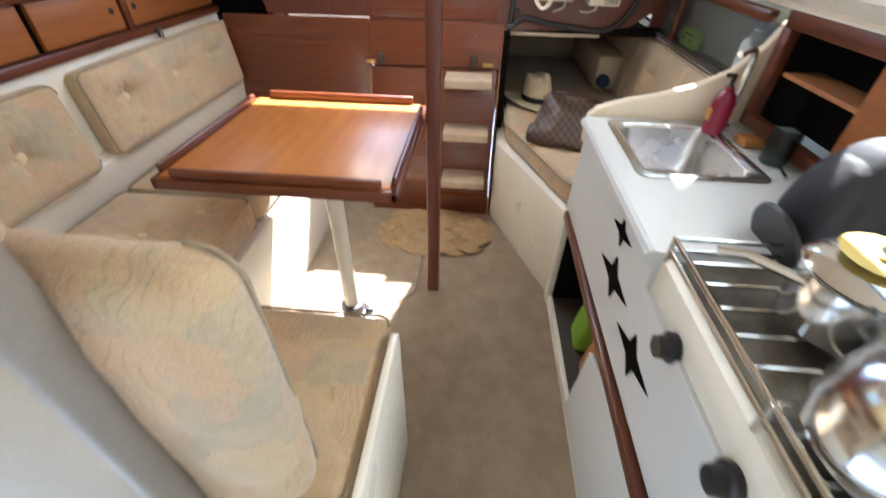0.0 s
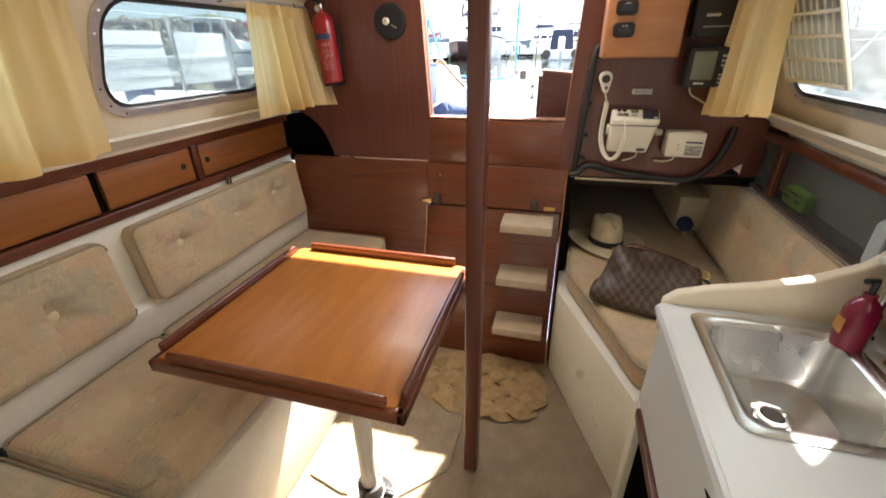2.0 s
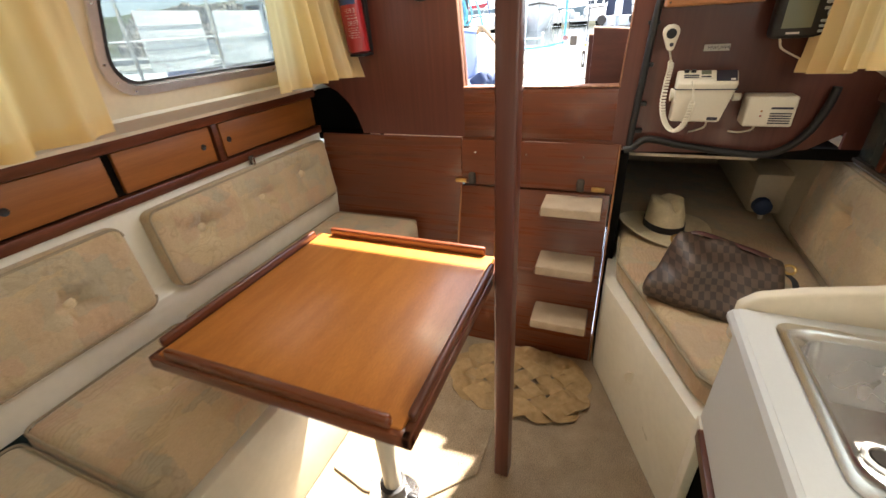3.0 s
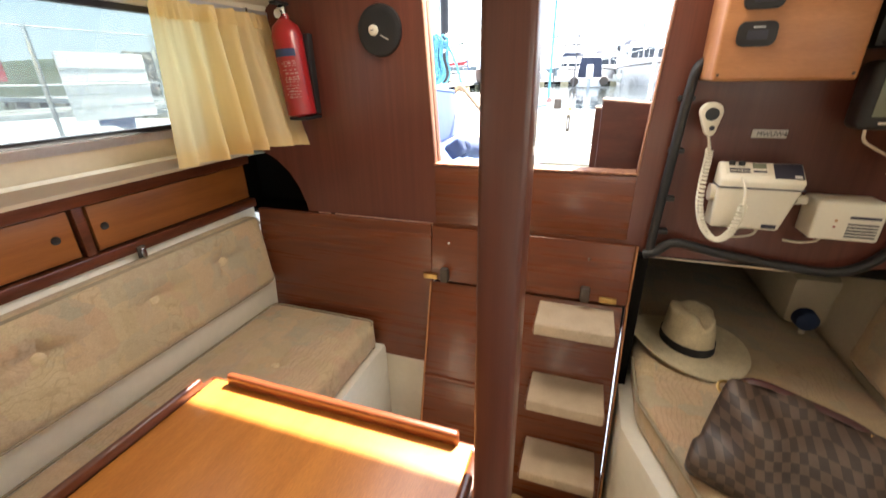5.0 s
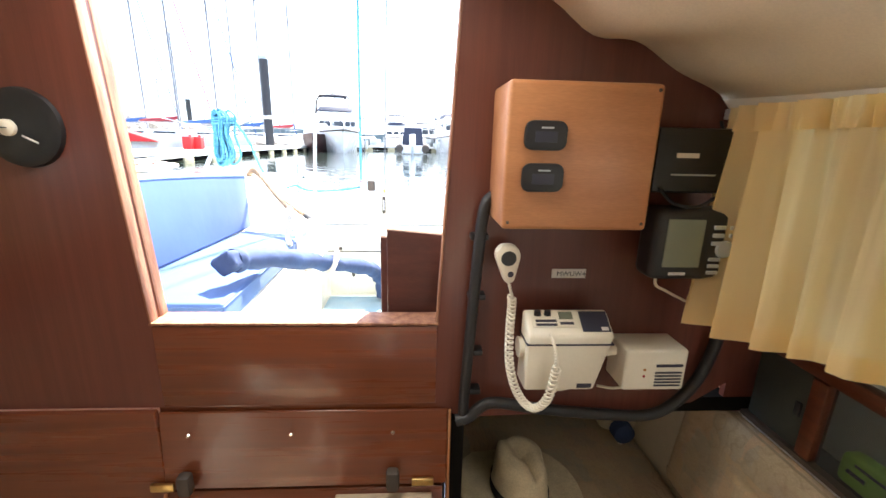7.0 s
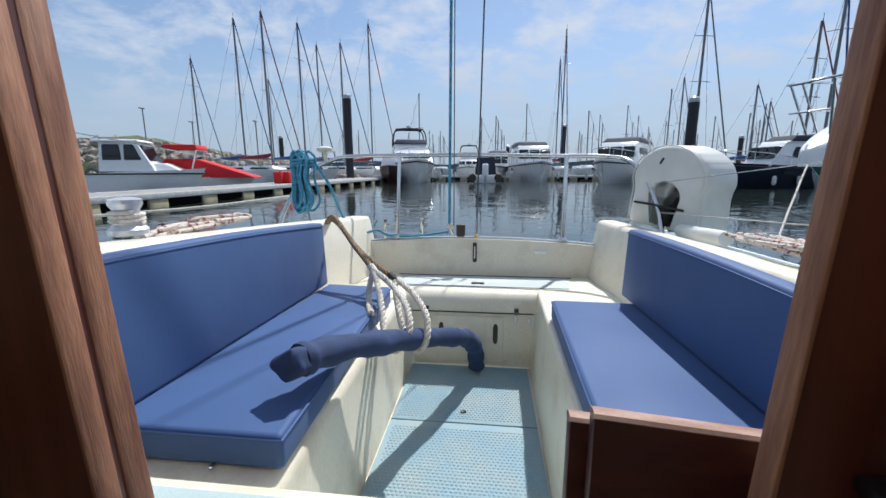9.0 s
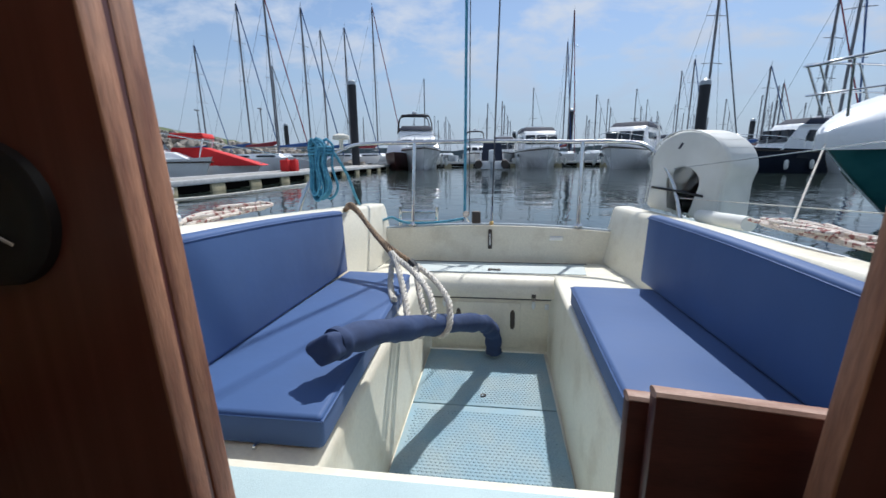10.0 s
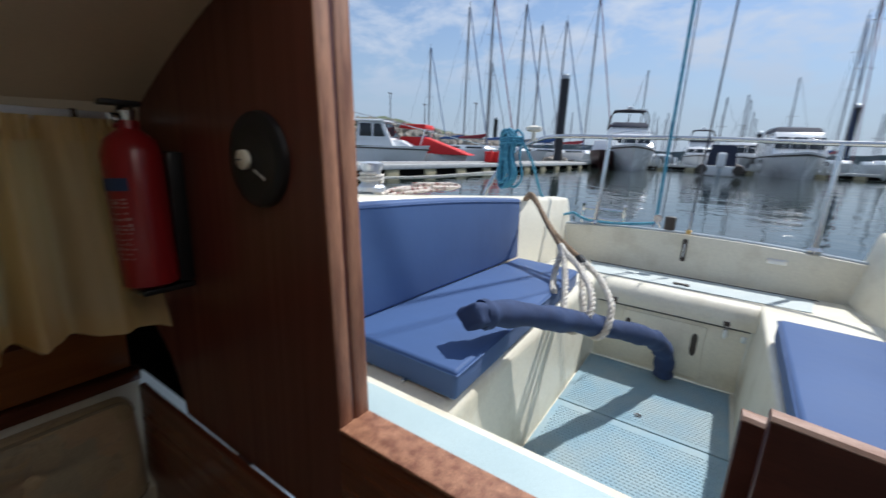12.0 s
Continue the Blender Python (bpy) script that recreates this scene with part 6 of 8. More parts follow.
# side decks and hull
for sgn, nm in ((-1, "port"), (1, "starboard")):
    def deck(u, v, sgn=sgn):
        y = -1.6 + 6.2 * v
        w = 1.38 - 0.02 * (y - 1.5) ** 2 - (0.03 * max(0, y - 3.6) ** 2)
        i_ = 1.03 if y < 2.33 else 0.93
        return (XC + sgn * (i_ + (w - i_) * u), y, 1.12 - 0.04 * u)
    structure("side_deck_" + nm, sheet(deck, 3, 20, 0.03), PALEBLUE, "pale blue non-slip side deck")
    def topside(u, v, sgn=sgn):
        y = -1.6 + 6.2 * v
        w = 1.38 - 0.02 * (y - 1.5) ** 2 - (0.03 * max(0, y - 3.6) ** 2)
        return (XC + sgn * (w - 0.12 * u * u), y, 1.13 - 1.1 * u)
    structure("hull_" + nm, sheet(topside, 5, 20, 0.02), HULLW, "white topside of the boat")
    structure("toe_rail_" + nm, tube([Vector(deck(1.0, k / 20)) + Vector((0, 0, 0.02)) for k in range(21)], 0.02, 6), TEAK, "weathered teak toe rail")
    def cab(u, v, sgn=sgn):
        y = -1.0 + 3.3 * v
        return (XC + sgn * (0.93 + 0.09 * u), y, 1.15 - 0.06 * u)
    structure("cabin_foot_" + nm, sheet(cab, 1, 6, 0.01), GRP, "white cabin side foot")

# aft locker and transom
b = bmesh.new()
rows = []
for k in range(9):
    a = radians(90 * k / 8)
    rows.append((4.0 + 0.085 * (1 - math.cos(a)), 0.787 + 0.085 * math.sin(a)))
prof = [(4.0, 0.772)] + rows + [(4.50, 0.840), (4.52, 0.78), (4.3, 0.77)]
bm = prism([(-0.62, y, z) for y, z in prof], (1.36, 0, 0))
structure("aft_deck", bm, GRPW, "cream rolled aft deck moulding", smooth=50)
lk = thing("stern_locker", (0.03, 4.0, 0.47), "stained cream locker with latched door under the aft deck", "locker")
part("door", box((WX0 + 0.01, 4.004, WZ), (WX1 + 0.012, 4.02, 0.765), 0.004), GRPW, lk)
part("raised_middle", box((-0.155, 3.997, WZ + 0.02), (0.20, 4.006, 0.748), 0.006), GRPW, lk)
for x in (-0.125, 0.16):
    pts = [(x + 0.012 * math.cos(2 * math.pi * k / 16) * (1 + 0.5 * abs(math.sin(2 * math.pi * k / 16))), 3.996, 0.655 + 0.056 * math.sin(2 * math.pi * k / 16)) for k in range(16)]
    part("vent_slot", prism(pts, (0, -0.002, 0)), DARKBROWN, lk, "dark oval vent slot")
structure("trim_locker_gap", box((WX0 + 0.005, 3.996, 0.766), (WX1 + 0.02, 4.0, 0.771)), BLACK, "dark gap under the locker lid")
for x in (-0.20, 0.265):
    h = thing("toggle_latch", (x, 3.99, 0.75), "small grey over-centre latch on the stern locker", "latch", "stern locker latches")
    part("plate", box((x - 0.011, 3.988, 0.778), (x + 0.011, 3.996, 0.799), 0.002), DARKBROWN, h)
    part("loop", tube([(x - 0.007, 3.99, 0.781), (x, 3.984, 0.763), (x + 0.007, 3.99, 0.781)], 0.002, 6), STEEL, h)
    part("lever", prism([(x - 0.008, 3.99, 0.763), (x + 0.008, 3.99, 0.763), (x + 0.010, 3.99, 0.736), (x, 3.99, 0.716), (x - 0.010, 3.99, 0.736)], (0, -0.008, 0), 0.002), ALU, h)
part("patch", box((0.325, 3.997, 0.715), (0.345, 4.003, 0.745), 0.003), ALU, lk)
structure("aft_deck_panel", prism([(-0.40, 4.13, 0.8694), (0.55, 4.13, 0.8694), (0.60, 4.43, 0.8462), (-0.43, 4.43, 0.8462)], (0, 0, 0.0035), 0.001, 1), material("faded_deck_panel", (0.56, 0.60, 0.57), 0.75, col2=(0.48, 0.53, 0.52), scale=5, fine=0.08, finescale=300, bump=0.2), "pale blue non-slip panel on the aft deck")
structure("trim_aft_gap", box((-0.45, 4.452, 0.842), (0.62, 4.462, 0.8465)), DARKBROWN, "dark hinge gap of the aft locker")
h = thing("deck_latch", (0.06, 4.2, 0.866), "small bronze double latch on the aft deck", "latch")
for x in (0.035, 0.085):
    part("knob", lathe([(0.011, 0), (0.012, 0.01), (0.006, 0.014)], (x, 4.19, 0.865), 12), DARKBROWN, h)
part("bar", box((0.04, 4.184, 0.871), (0.08, 4.196, 0.878), 0.002), DARKBROWN, h)

def transom_top(x):
    return 1.075 - 0.032 * ((x - 0.045) / 0.7) ** 2


xs = [-0.68 + 1.46 * k / 14 for k in range(15)]
bm = prism([(x, 4.49, transom_top(x)) for x in xs] + [(0.78, 4.49, 0.2), (-0.68, 4.49, 0.2)], (0, 0.05, 0), 0.008, 3)
structure("transom", bm, GRPW, "cream curved transom bulwark")
structure("trim_transom_strip", tube([(x, 4.515, transom_top(x) + 0.004) for x in xs], 0.016, 8, flat=0.5), HULLG, "grey alloy strip on the transom")
sl = thing("transom_strap_plate", (0.03, 4.485, 0.93), "dark slotted chain plate on the transom", "chain plate")
part("plate", box((0.018, 4.482, 0.925), (0.042, 4.491, 1.05), 0.006), DARKBROWN, sl)
part("inset", box((0.026, 4.479, 0.95), (0.034, 4.484, 1.025), 0.003), ALU, sl)
solid("transom_tag", box((0.395, 4.483, 0.985), (0.475, 4.489, 1.012), 0.002), ALU, "small grey metal maker plate on the transom", "plate")

# upholstery
def cockpit_cushion(pts, z, h, label):
    t = thing("cockpit_cushion", (sum(p[0] for p in pts) / 4, sum(p[1] for p in pts) / 4, z), label, "cushion", "blue cockpit cushions")
    b = prism([(x, y, z) for x, y in pts], (0, 0, h), 0.014, 4)
    part("cover", b, BLUE, t)
    part("seam", tube([(x * 0.9985, y, z + h - 0.011) for x, y in pts] + [(pts[0][0] * 0.9985, pts[0][1], z + h - 0.011)], 0.003, 6), BLUE, t)
    return t


cc = cockpit_cushion([(-0.302, 2.672), (-0.338, 3.78), (-0.648, 3.80), (-0.728, 2.672)], SZ + 0.002, 0.083, "flat blue vinyl seat cushion on the port cockpit seat")
part("zip_pull", box((-0.46, 2.655, SZ + 0.004), (-0.452, 2.672, SZ + 0.014), 0.002), STEEL, cc, "small zip pull")
cockpit_cushion([(0.360, 2.60), (0.386, 3.66), (0.718, 3.65), (0.772, 2.60)], SZ + 0.002, 0.083, "flat blue vinyl seat cushion on the starboard cockpit seat")


def cockpit_back(near, far, zt0, zt1, label, sgn):
    """Backrest slab: (base x, top x, y) at the near and the far end."""
    t = thing("cockpit_back_cushion", ((near[0] + far[0]) / 2, (near[2] + far[2]) / 2, SZ + 0.085), label, "cushion", "blue cockpit cushions")
    th = 0.055 * sgn
    b = bmesh.new()
    rows = []
    for k in range(11):
        f = k / 10
        bx, tx, y = [a + (c - a) * f for a, c in zip(near, far)]
        zt = zt0 + (zt1 - zt0) * f + 0.012 * math.sin(math.pi * f)
        rows.append([b.verts.new(p) for p in ((bx, y, SZ + 0.086), (tx, y, zt), (tx + th, y, zt), (bx + th, y, SZ + 0.086))])
    for p, q in zip(rows, rows[1:]):
        for j in range(4):
            b.faces.new((p[j], p[(j + 1) % 4], q[(j + 1) % 4], q[j]))
    b.faces.new(rows[0])
    b.faces.new(rows[-1])
    bmesh.ops.recalc_face_normals(b, faces=b.faces)
    e = [x for x in b.edges if x.calc_face_angle(0) > 0.6]
    bmesh.ops.bevel(b, geom=e, offset=0.012, segments=3, affect="EDGES", profile=0.5)
    part("cover", b, BLUE, t, smooth=50)
    seam = []
    for k in range(11):
        f = k / 10
        bx, tx, y = [a + (c - a) * f for a, c in zip(near, far)]
        seam.append((tx - sgn * 0.0005, y, zt0 + (zt1 - zt0) * f + 0.012 * math.sin(math.pi * f) - 0.014))
    part("seam", tube(seam, 0.003, 6), BLUE, t)


cockpit_back((-0.703, -0.748, 2.60), (-0.645, -0.655, 3.79), 1.315, 1.255, "long blue vinyl backrest along the port coaming", -1)
cockpit_back((0.752, 0.785, 2.55), (0.692, 0.700, 3.75), 1.232, 1.252, "long blue vinyl backrest along the starboard coaming", 1)

# washboards leaning in the corner of the companionway
for k, (x0, x1, z1, y) in enumerate(((0.208, 0.40, 1.272, 2.318), (0.192, 0.395, 1.25, 2.345))):
    t = thing("washboard", (0.3, y, 0.905), "dark varnished washboard with a worn top edge, stowed upright", "washboard", "stowed washboards")
    pts = [(x0 + 0.012, y, 0.906), (x1, y, 0.906), (x1, y, z1 - 0.016), (x0 + 0.012, y, z1)]
    part("board", prism(pts, (0, 0.018, 0), 0.003), BOARD, t)
    part("worn_edge", tube([(x0 + 0.012, y + 0.009, z1 + 0.001), (x1, y + 0.009, z1 - 0.015)], 0.0095, 8, flat=0.5), material("bare_wood_edge", (0.46, 0.33, 0.27), 0.8, col2=(0.26, 0.14, 0.10), scale=9, stretch=(1, 6, 6), detail=6, fine=0.15), t, "bare worn top edge")

# tiller in its cover and the lashing
tl = thing("tiller", (-0.15, 3.3, 0.8), "tiller in a rolled navy canvas cover lashed up with rope", "tiller")
spine = smooth_line([(-0.335, 2.84, 1.045), (-0.30, 2.92, 1.035), (-0.22, 3.14, 0.965), (-0.13, 3.42, 0.865), (-0.01, 3.70, 0.755), (0.035, 3.82, 0.69), (0.06, 3.90, 0.60), (0.065, 3.93, 0.50)], 8)
rad = [0.037 + 0.003 * math.sin(k * 0.9) + (0.004 if k < 4 else 0) + 0.004 * (k / len(spine)) for k in range(len(spine))]
b = tube(spine, rad, 18)
for v in b.verts:
    v.co += Vector((1, 0.3, 1)) * 0.007 * noise.noise(v.co * 16) + Vector((0, 0, 1)) * 0.004 * noise.noise(v.co * 45)
part("cover", b, NAVY, tl, smooth=70)
b = cushion(0.082, 0.062, 0.06, 0.014, 0.004, [(0.01, 0.0, 0.012)], 10, seed=3)
b.transform(Matrix.Translation(spine[1]) @ (Vector(spine[0]) - Vector(spine[1])).to_track_quat("Z", "Y").to_matrix().to_4x4() @ Matrix.Rotation(0.5, 4, "Z"))
for v in b.verts:
    v.co += Vector((1, 0.6, 0.8)) * 0.014 * noise.noise(v.co * 24)
part("cover_end", b, NAVY, tl, "bunched canvas end", smooth=50)
part("tiller_stock", tube([(0.035, 3.90, 0.66), (0.036, 4.0, 0.56)], 0.022, 10), DARKBROWN, tl, "dark tiller stock")


def twisted(pts, r, n, mat, parent, name="rope", lay=55.0):
    """Three-strand rope along a line."""
    line = smooth_line(pts, n)
    b = bmesh.new()
    acc = 0
    for s in range(3):
        strand, acc = [], 0
        for k, p in enumerate(line):
            d = (line[min(k + 1, len(line) - 1)] - line[max(k - 1, 0)]).normalized()
            if k:
                acc += (line[k] - line[k - 1]).length
            u = d.orthogonal().normalized()
            w = d.cross(u)
            a = acc * lay + s * 2.0944
            strand.append(p + (u * math.cos(a) + w * math.sin(a)) * r * 0.52)
        tube(strand, r * 0.56, 6, b)
    return part(name, b, mat, parent)


lr = thing("lashing_rope", (-0.4, 3.5, 0.9), "white and brown three-strand rope lashing the tiller to the coaming", "rope")
twisted([(-0.72, 4.02, 1.23), (-0.685, 3.95, 1.262), (-0.63, 3.89, 1.262), (-0.50, 3.75, 1.165), (-0.37, 3.61, 1.085)], 0.012, 22, ROPEB, lr, lay=90)
twisted([(-0.73, 4.0, 1.225), (-0.675, 3.93, 1.255), (-0.61, 3.87, 1.24), (-0.45, 3.73, 1.125), (-0.275, 3.60, 1.05)], 0.012, 22, ROPEB, lr, lay=90)
twisted([(-0.37, 3.61, 1.085), (-0.33, 3.53, 1.04), (-0.285, 3.42, 0.985), (-0.255, 3.33, 0.925), (-0.235, 3.28, 0.892), (-0.20, 3.26, 0.884), (-0.165, 3.27, 0.91), (-0.155, 3.31, 0.965), (-0.19, 3.40, 1.01), (-0.27, 3.52, 1.045), (-0.36, 3.60, 1.082)], 0.0125, 22, ROPEW, lr, lay=90)
twisted([(-0.275, 3.60, 1.05), (-0.25, 3.52, 0.995), (-0.215, 3.43, 0.93), (-0.18, 3.38, 0.87), (-0.145, 3.35, 0.850), (-0.115, 3.34, 0.862), (-0.10, 3.36, 0.91), (-0.115, 3.42, 0.965), (-0.18, 3.52, 1.01), (-0.265, 3.595, 1.048)], 0.0125, 22, ROPEW, lr, lay=90)
twisted([(-0.37, 3.62, 1.08), (-0.375, 3.58, 1.03), (-0.37, 3.54, 0.985), (-0.345, 3.46, 0.965), (-0.32, 3.40, 0.964)], 0.0125, 22, ROPEW, lr, lay=90)
part("whipping", tube([(-0.30, 3.615, 1.062), (-0.265, 3.59, 1.04)], 0.0155, 10), BLACK, lr, "black whipping")
part("whipping", tube([(-0.385, 3.63, 1.093), (-0.355, 3.595, 1.07)], 0.0165, 10), ROPEW, lr)

# pushpit rail
pp = thing("pushpit", (0.05, 4.45, 1.0), "polished steel pushpit rail round the stern", "rail")
part("top_rail", tube(smooth_line([(-1.02, 4.05, 1.16), (-0.99, 4.10, 1.30), (-0.93, 4.25, 1.47), (-0.83, 4.42, 1.56), (-0.70, 4.52, 1.582), (-0.4, 4.58, 1.586), (0.05, 4.60, 1.588), (0.5, 4.58, 1.578), (0.78, 4.52, 1.572), (0.90, 4.42, 1.54), (0.96, 4.28, 1.42), (0.985, 4.18, 1.28), (0.99, 4.12, 1.15)], 6), 0.0125, 12), STEEL, pp)
for x in (-0.465, 0.565):
    part("stanchion", tube([(x + 0.01, 4.57, 1.58), (x, 4.51, 1.05)], 0.0125, 12), STEEL, pp)
    part("foot", lathe([(0.03, 0), (0.03, 0.006), (0.017, 0.02)], (x, 4.51, transom_top(x) + 0.012), 16), STEEL, pp)
lad = thing("boarding_ladder", (-0.45, 4.6, 1.05), "folded steel boarding ladder behind the transom", "ladder")
for x in (-0.56, -0.32):
    part("upright", tube(smooth_line([(x - 0.02, 4.58, 0.6), (x, 4.57, 1.08), (x + 0.005, 4.56, 1.16), (x + 0.01, 4.53, 1.19)], 5), 0.0105, 10), STEEL, lad)
for z in (1.15, 1.09):
    part("rung", tube([(-0.56, 4.57, z), (-0.32, 4.57, z)], 0.009, 8), STEEL, lad)
# lifebuoy in its cover
lf = thing("horseshoe_lifebuoy", (1.08, 4.22, 1.18), "white covered horseshoe lifebuoy hung on the pushpit", "lifebuoy")
LF = Matrix.Translation((1.05, 4.21, 1.19)) @ Matrix.Rotation(radians(-66), 4, "Z") @ Matrix.Rotation(radians(4), 4, "Y") @ Matrix.Scale(1.34, 4, (1, 0, 0))
outl = [(-0.175, 0.02), (-0.165, 0.20)] + [(0.178 * math.cos(a), 0.25 + 0.178 * math.sin(a)) for a in [math.pi * (1 - k / 12) for k in range(13)]] + [(0.165, 0.20), (0.175, 0.02), (0.15, 0.0), (0.03, 0.0), (0.02, 0.02)]
n_out = len(outl)
outl += [(0.045 * math.cos(a), 0.17 + 0.05 * math.sin(a)) for a in [math.pi * k / 8 for k in range(9)]] + [(-0.02, 0.02), (-0.03, 0.0), (-0.15, 0.0)]
b = prism([(x, -0.065, z) for x, z in outl], (0, 0.20, 0), 0.030, 4)
b.transform(LF)
part("cover", b, BUOYC, lf, smooth=60)
part("seam", tube([LF @ Vector((x * 0.96, -0.066, 0.012 + z * 0.965)) for x, z in outl[:n_out - 2]], 0.003, 6), BUOYC, lf)
part("mark", prism([LF @ Vector(p) for p in ((-0.045, -0.0655, 0.335), (-0.03, -0.0655, 0.365), (-0.02, -0.0655, 0.36), (-0.035, -0.0655, 0.33))], (0, -0.001, 0)), INK, lf, "small dark mark")
part("strap", tube([LF @ Vector(p) for p in ((-0.14, -0.068, 0.12), (-0.02, -0.08, 0.125), (0.10, -0.068, 0.12))], 0.006, 6), BLACK, lf, "black strap")
# coiled teal rope
cr_ = thing("coiled_rope", (-0.83, 4.05, 1.28), "coil of teal blue rope hung on the pushpit", "rope")
rnd = random.Random(4)
for k in range(15):
    cx, cy = -0.845 + rnd.uniform(-0.035, 0.035), 4.02 + rnd.uniform(-0.03, 0.03)
    w, zt, zb = rnd.uniform(0.03, 0.06), rnd.uniform(1.575, 1.60), rnd.uniform(1.28, 1.33)
    pts = [(cx, cy, zt), (cx + w * 0.7, cy - 0.01, zt - 0.04), (cx + w * 0.55, cy - 0.02, 1.46), (cx + w, cy - 0.02, zb + 0.06), (cx + w * 0.3, cy - 0.02, zb), (cx - w * 0.6, cy, zb + 0.03), (cx - w * 0.55, cy + 0.01, 1.46), (cx - w * 0.6, cy + 0.01, zt - 0.03)]
    part("loop", tube(smooth_line(pts + pts[:1], 5), 0.0065, 7), ROPET, cr_)
part("wrap", tube([(-0.845 + 0.06 * math.cos(a * 0.7), 4.02 + 0.035 * math.sin(a * 0.7), 1.51 + a * 0.0016) for a in range(30)], 0.0065, 7), ROPET, cr_)
part("tail", tube(smooth_line([(-0.80, 4.05, 1.55), (-0.76, 4.15, 1.42), (-0.74, 4.3, 1.22), (-0.68, 4.45, 1.11), (-0.60, 4.5, 1.12)], 8), 0.008, 7), ROPET, cr_)
part("tail", tube(smooth_line([(-0.60, 4.5, 1.12), (-0.50, 4.50, 1.085), (-0.30, 4.50, 1.09), (-0.13, 4.47, 1.12)], 8), 0.008, 7), ROPET, cr_)
gp_ = thing("gps_aerial", (-0.85, 4.4, 1.56), "white mushroom aerial on the pushpit", "aerial")
part("dome", lathe([(0.03, 0), (0.05, 0.006), (0.048, 0.025), (0.02, 0.036)], (-0.86, 4.37, 1.60), 20), WHITEP, gp_)
part("stem", tube([(-0.86, 4.37, 1.545), (-0.86, 4.37, 1.602)], 0.012, 10), WHITEP, gp_)
# falls and backstay
bs = thing("mainsheet_fall", (-0.125, 4.46, 1.08), "teal mainsheet fall with blocks on the transom", "rope")
part("rope", tube([(-0.127, 4.46, 1.16), (-0.118, 4.46, 2.4), (-0.10, 4.46, 5.5)], 0.0085, 8), ROPET, bs)
part("rope", tube([(-0.10, 4.47, 1.16), (-0.098, 4.47, 2.4), (-0.085, 4.47, 5.5)], 0.003, 8), WIRE, bs)
part("block", lathe([(0.022, 0), (0.022, 0.026)], (-0.118, 4.475, 1.15), 14, "y"), STEEL, bs, "steel block")
part("shackle", tube([(-0.14, 4.46, 1.10), (-0.125, 4.46, 1.14), (-0.10, 4.46, 1.10)], 0.006, 6), STEEL, bs)
part("chock", box((-0.085, 4.46, 1.09), (-0.03, 4.50, 1.165), 0.008), DARKBROWN, bs, "brown wooden chock")
b2 = thing("backstay", (0.04, 4.47, 1.08), "thin wire backstay with bottle screw at the transom", "wire")
part("wire", tube([(0.040, 4.47, 1.16), (0.066, 4.47, 2.4), (0.12, 4.47, 5.5)], 0.0045, 8), WIRE, b2)
part("bottle_screw", tube([(0.038, 4.47, 1.09), (0.041, 4.47, 1.20)], 0.008, 8), STEEL, b2)
part("shackle", lathe([(0.012, 0), (0.014, 0.02), (0.006, 0.026)], (0.038, 4.47, 1.082), 10), BRASS, b2)
# winches and ropes along the coamings
for sgn, x, y, z in ((-1, -0.915, 3.02, 1.32),):
    w = thing("sheet_winch", (x, y, z), "grey sheet winch on the port coaming", "winch")
    part("drum", lathe([(0.05, 0), (0.05, 0.015), (0.036, 0.03), (0.033, 0.07), (0.042, 0.085), (0.042, 0.10), (0.02, 0.105)], (x, y, z), 22), ALU, w)
    part("turns", tube([(x + 0.04 * math.cos(a * 0.5), y + 0.04 * math.sin(a * 0.5), z + 0.032 + a * 0.0009) for a in range(38)], 0.006, 6), ROPEW, w, "white rope turns")
def heap(name, x, y, z, lx, ly, n, seed, mat, label):
    r_ = random.Random(seed)
    t = thing(name, (x, y, z), label, "rope", "ropes on deck")
    for k in range(n):
        p = [(x + r_.uniform(-lx, lx), y + r_.uniform(-ly, ly), z + 0.010 + r_.uniform(0, 0.03)) for _ in range(6)]
        part("hank", tube(smooth_line(p, 8), 0.0075, 7), mat, t)
heap("deck_rope", -0.93, 3.35, 1.285, 0.04, 0.28, 4, 5, ROPER, "red-flecked white rope heaped on the port coaming")
heap("deck_rope", 1.0, 3.25, 1.255, 0.06, 0.30, 4, 8, ROPER, "red-flecked white rope heaped on the starboard coaming")
bm = tube([(1.0, 3.95, 1.22), (1.0, 3.70, 1.235), (1.01, 3.6, 1.24)], 0.03, 12)
solid("rolled_fender", bm, BUOYC, "rolled white cloth on the starboard coaming", "roll")
gw = thing("guard_wire", (0.0, 3.0, 1.5), "thin guard wires from the pushpit forward along both sides", "wire")
part("wire", tube([(-0.93, 4.25, 1.47), (-1.30, 2.5, 1.70), (-1.35, 1.0, 1.75)], 0.002, 6), STEEL, gw)
part("wire", tube([(0.96, 4.28, 1.42), (1.36, 2.6, 1.62), (1.42, 1.0, 1.66)], 0.002, 6), STEEL, gw)
part("wire", tube([(0.985, 4.18, 1.28), (1.36, 2.6, 1.36), (1.42, 1.0, 1.38)], 0.002, 6), ROPEW, gw)

# ================= harbour =================
WL = 0.30
o_ = rounded(0, 1200, 5000, 5000, 1.0, 8)
i_ = [(x, y) for x, y in rounded(XC, 1.5, 2.36, 6.14, 0.3, 8)]
b = bmesh.new()
oo, ii = [b.verts.new((x, y, WL)) for x, y in o_], [b.verts.new((x, y, WL)) for x, y in i_]
for k in range(len(oo)):
    b.faces.new((oo[k], oo[(k + 1) % len(oo)], ii[(k + 1) % len(ii)], ii[k]))
structure("water", b, WATER, "calm grey-green harbour water")


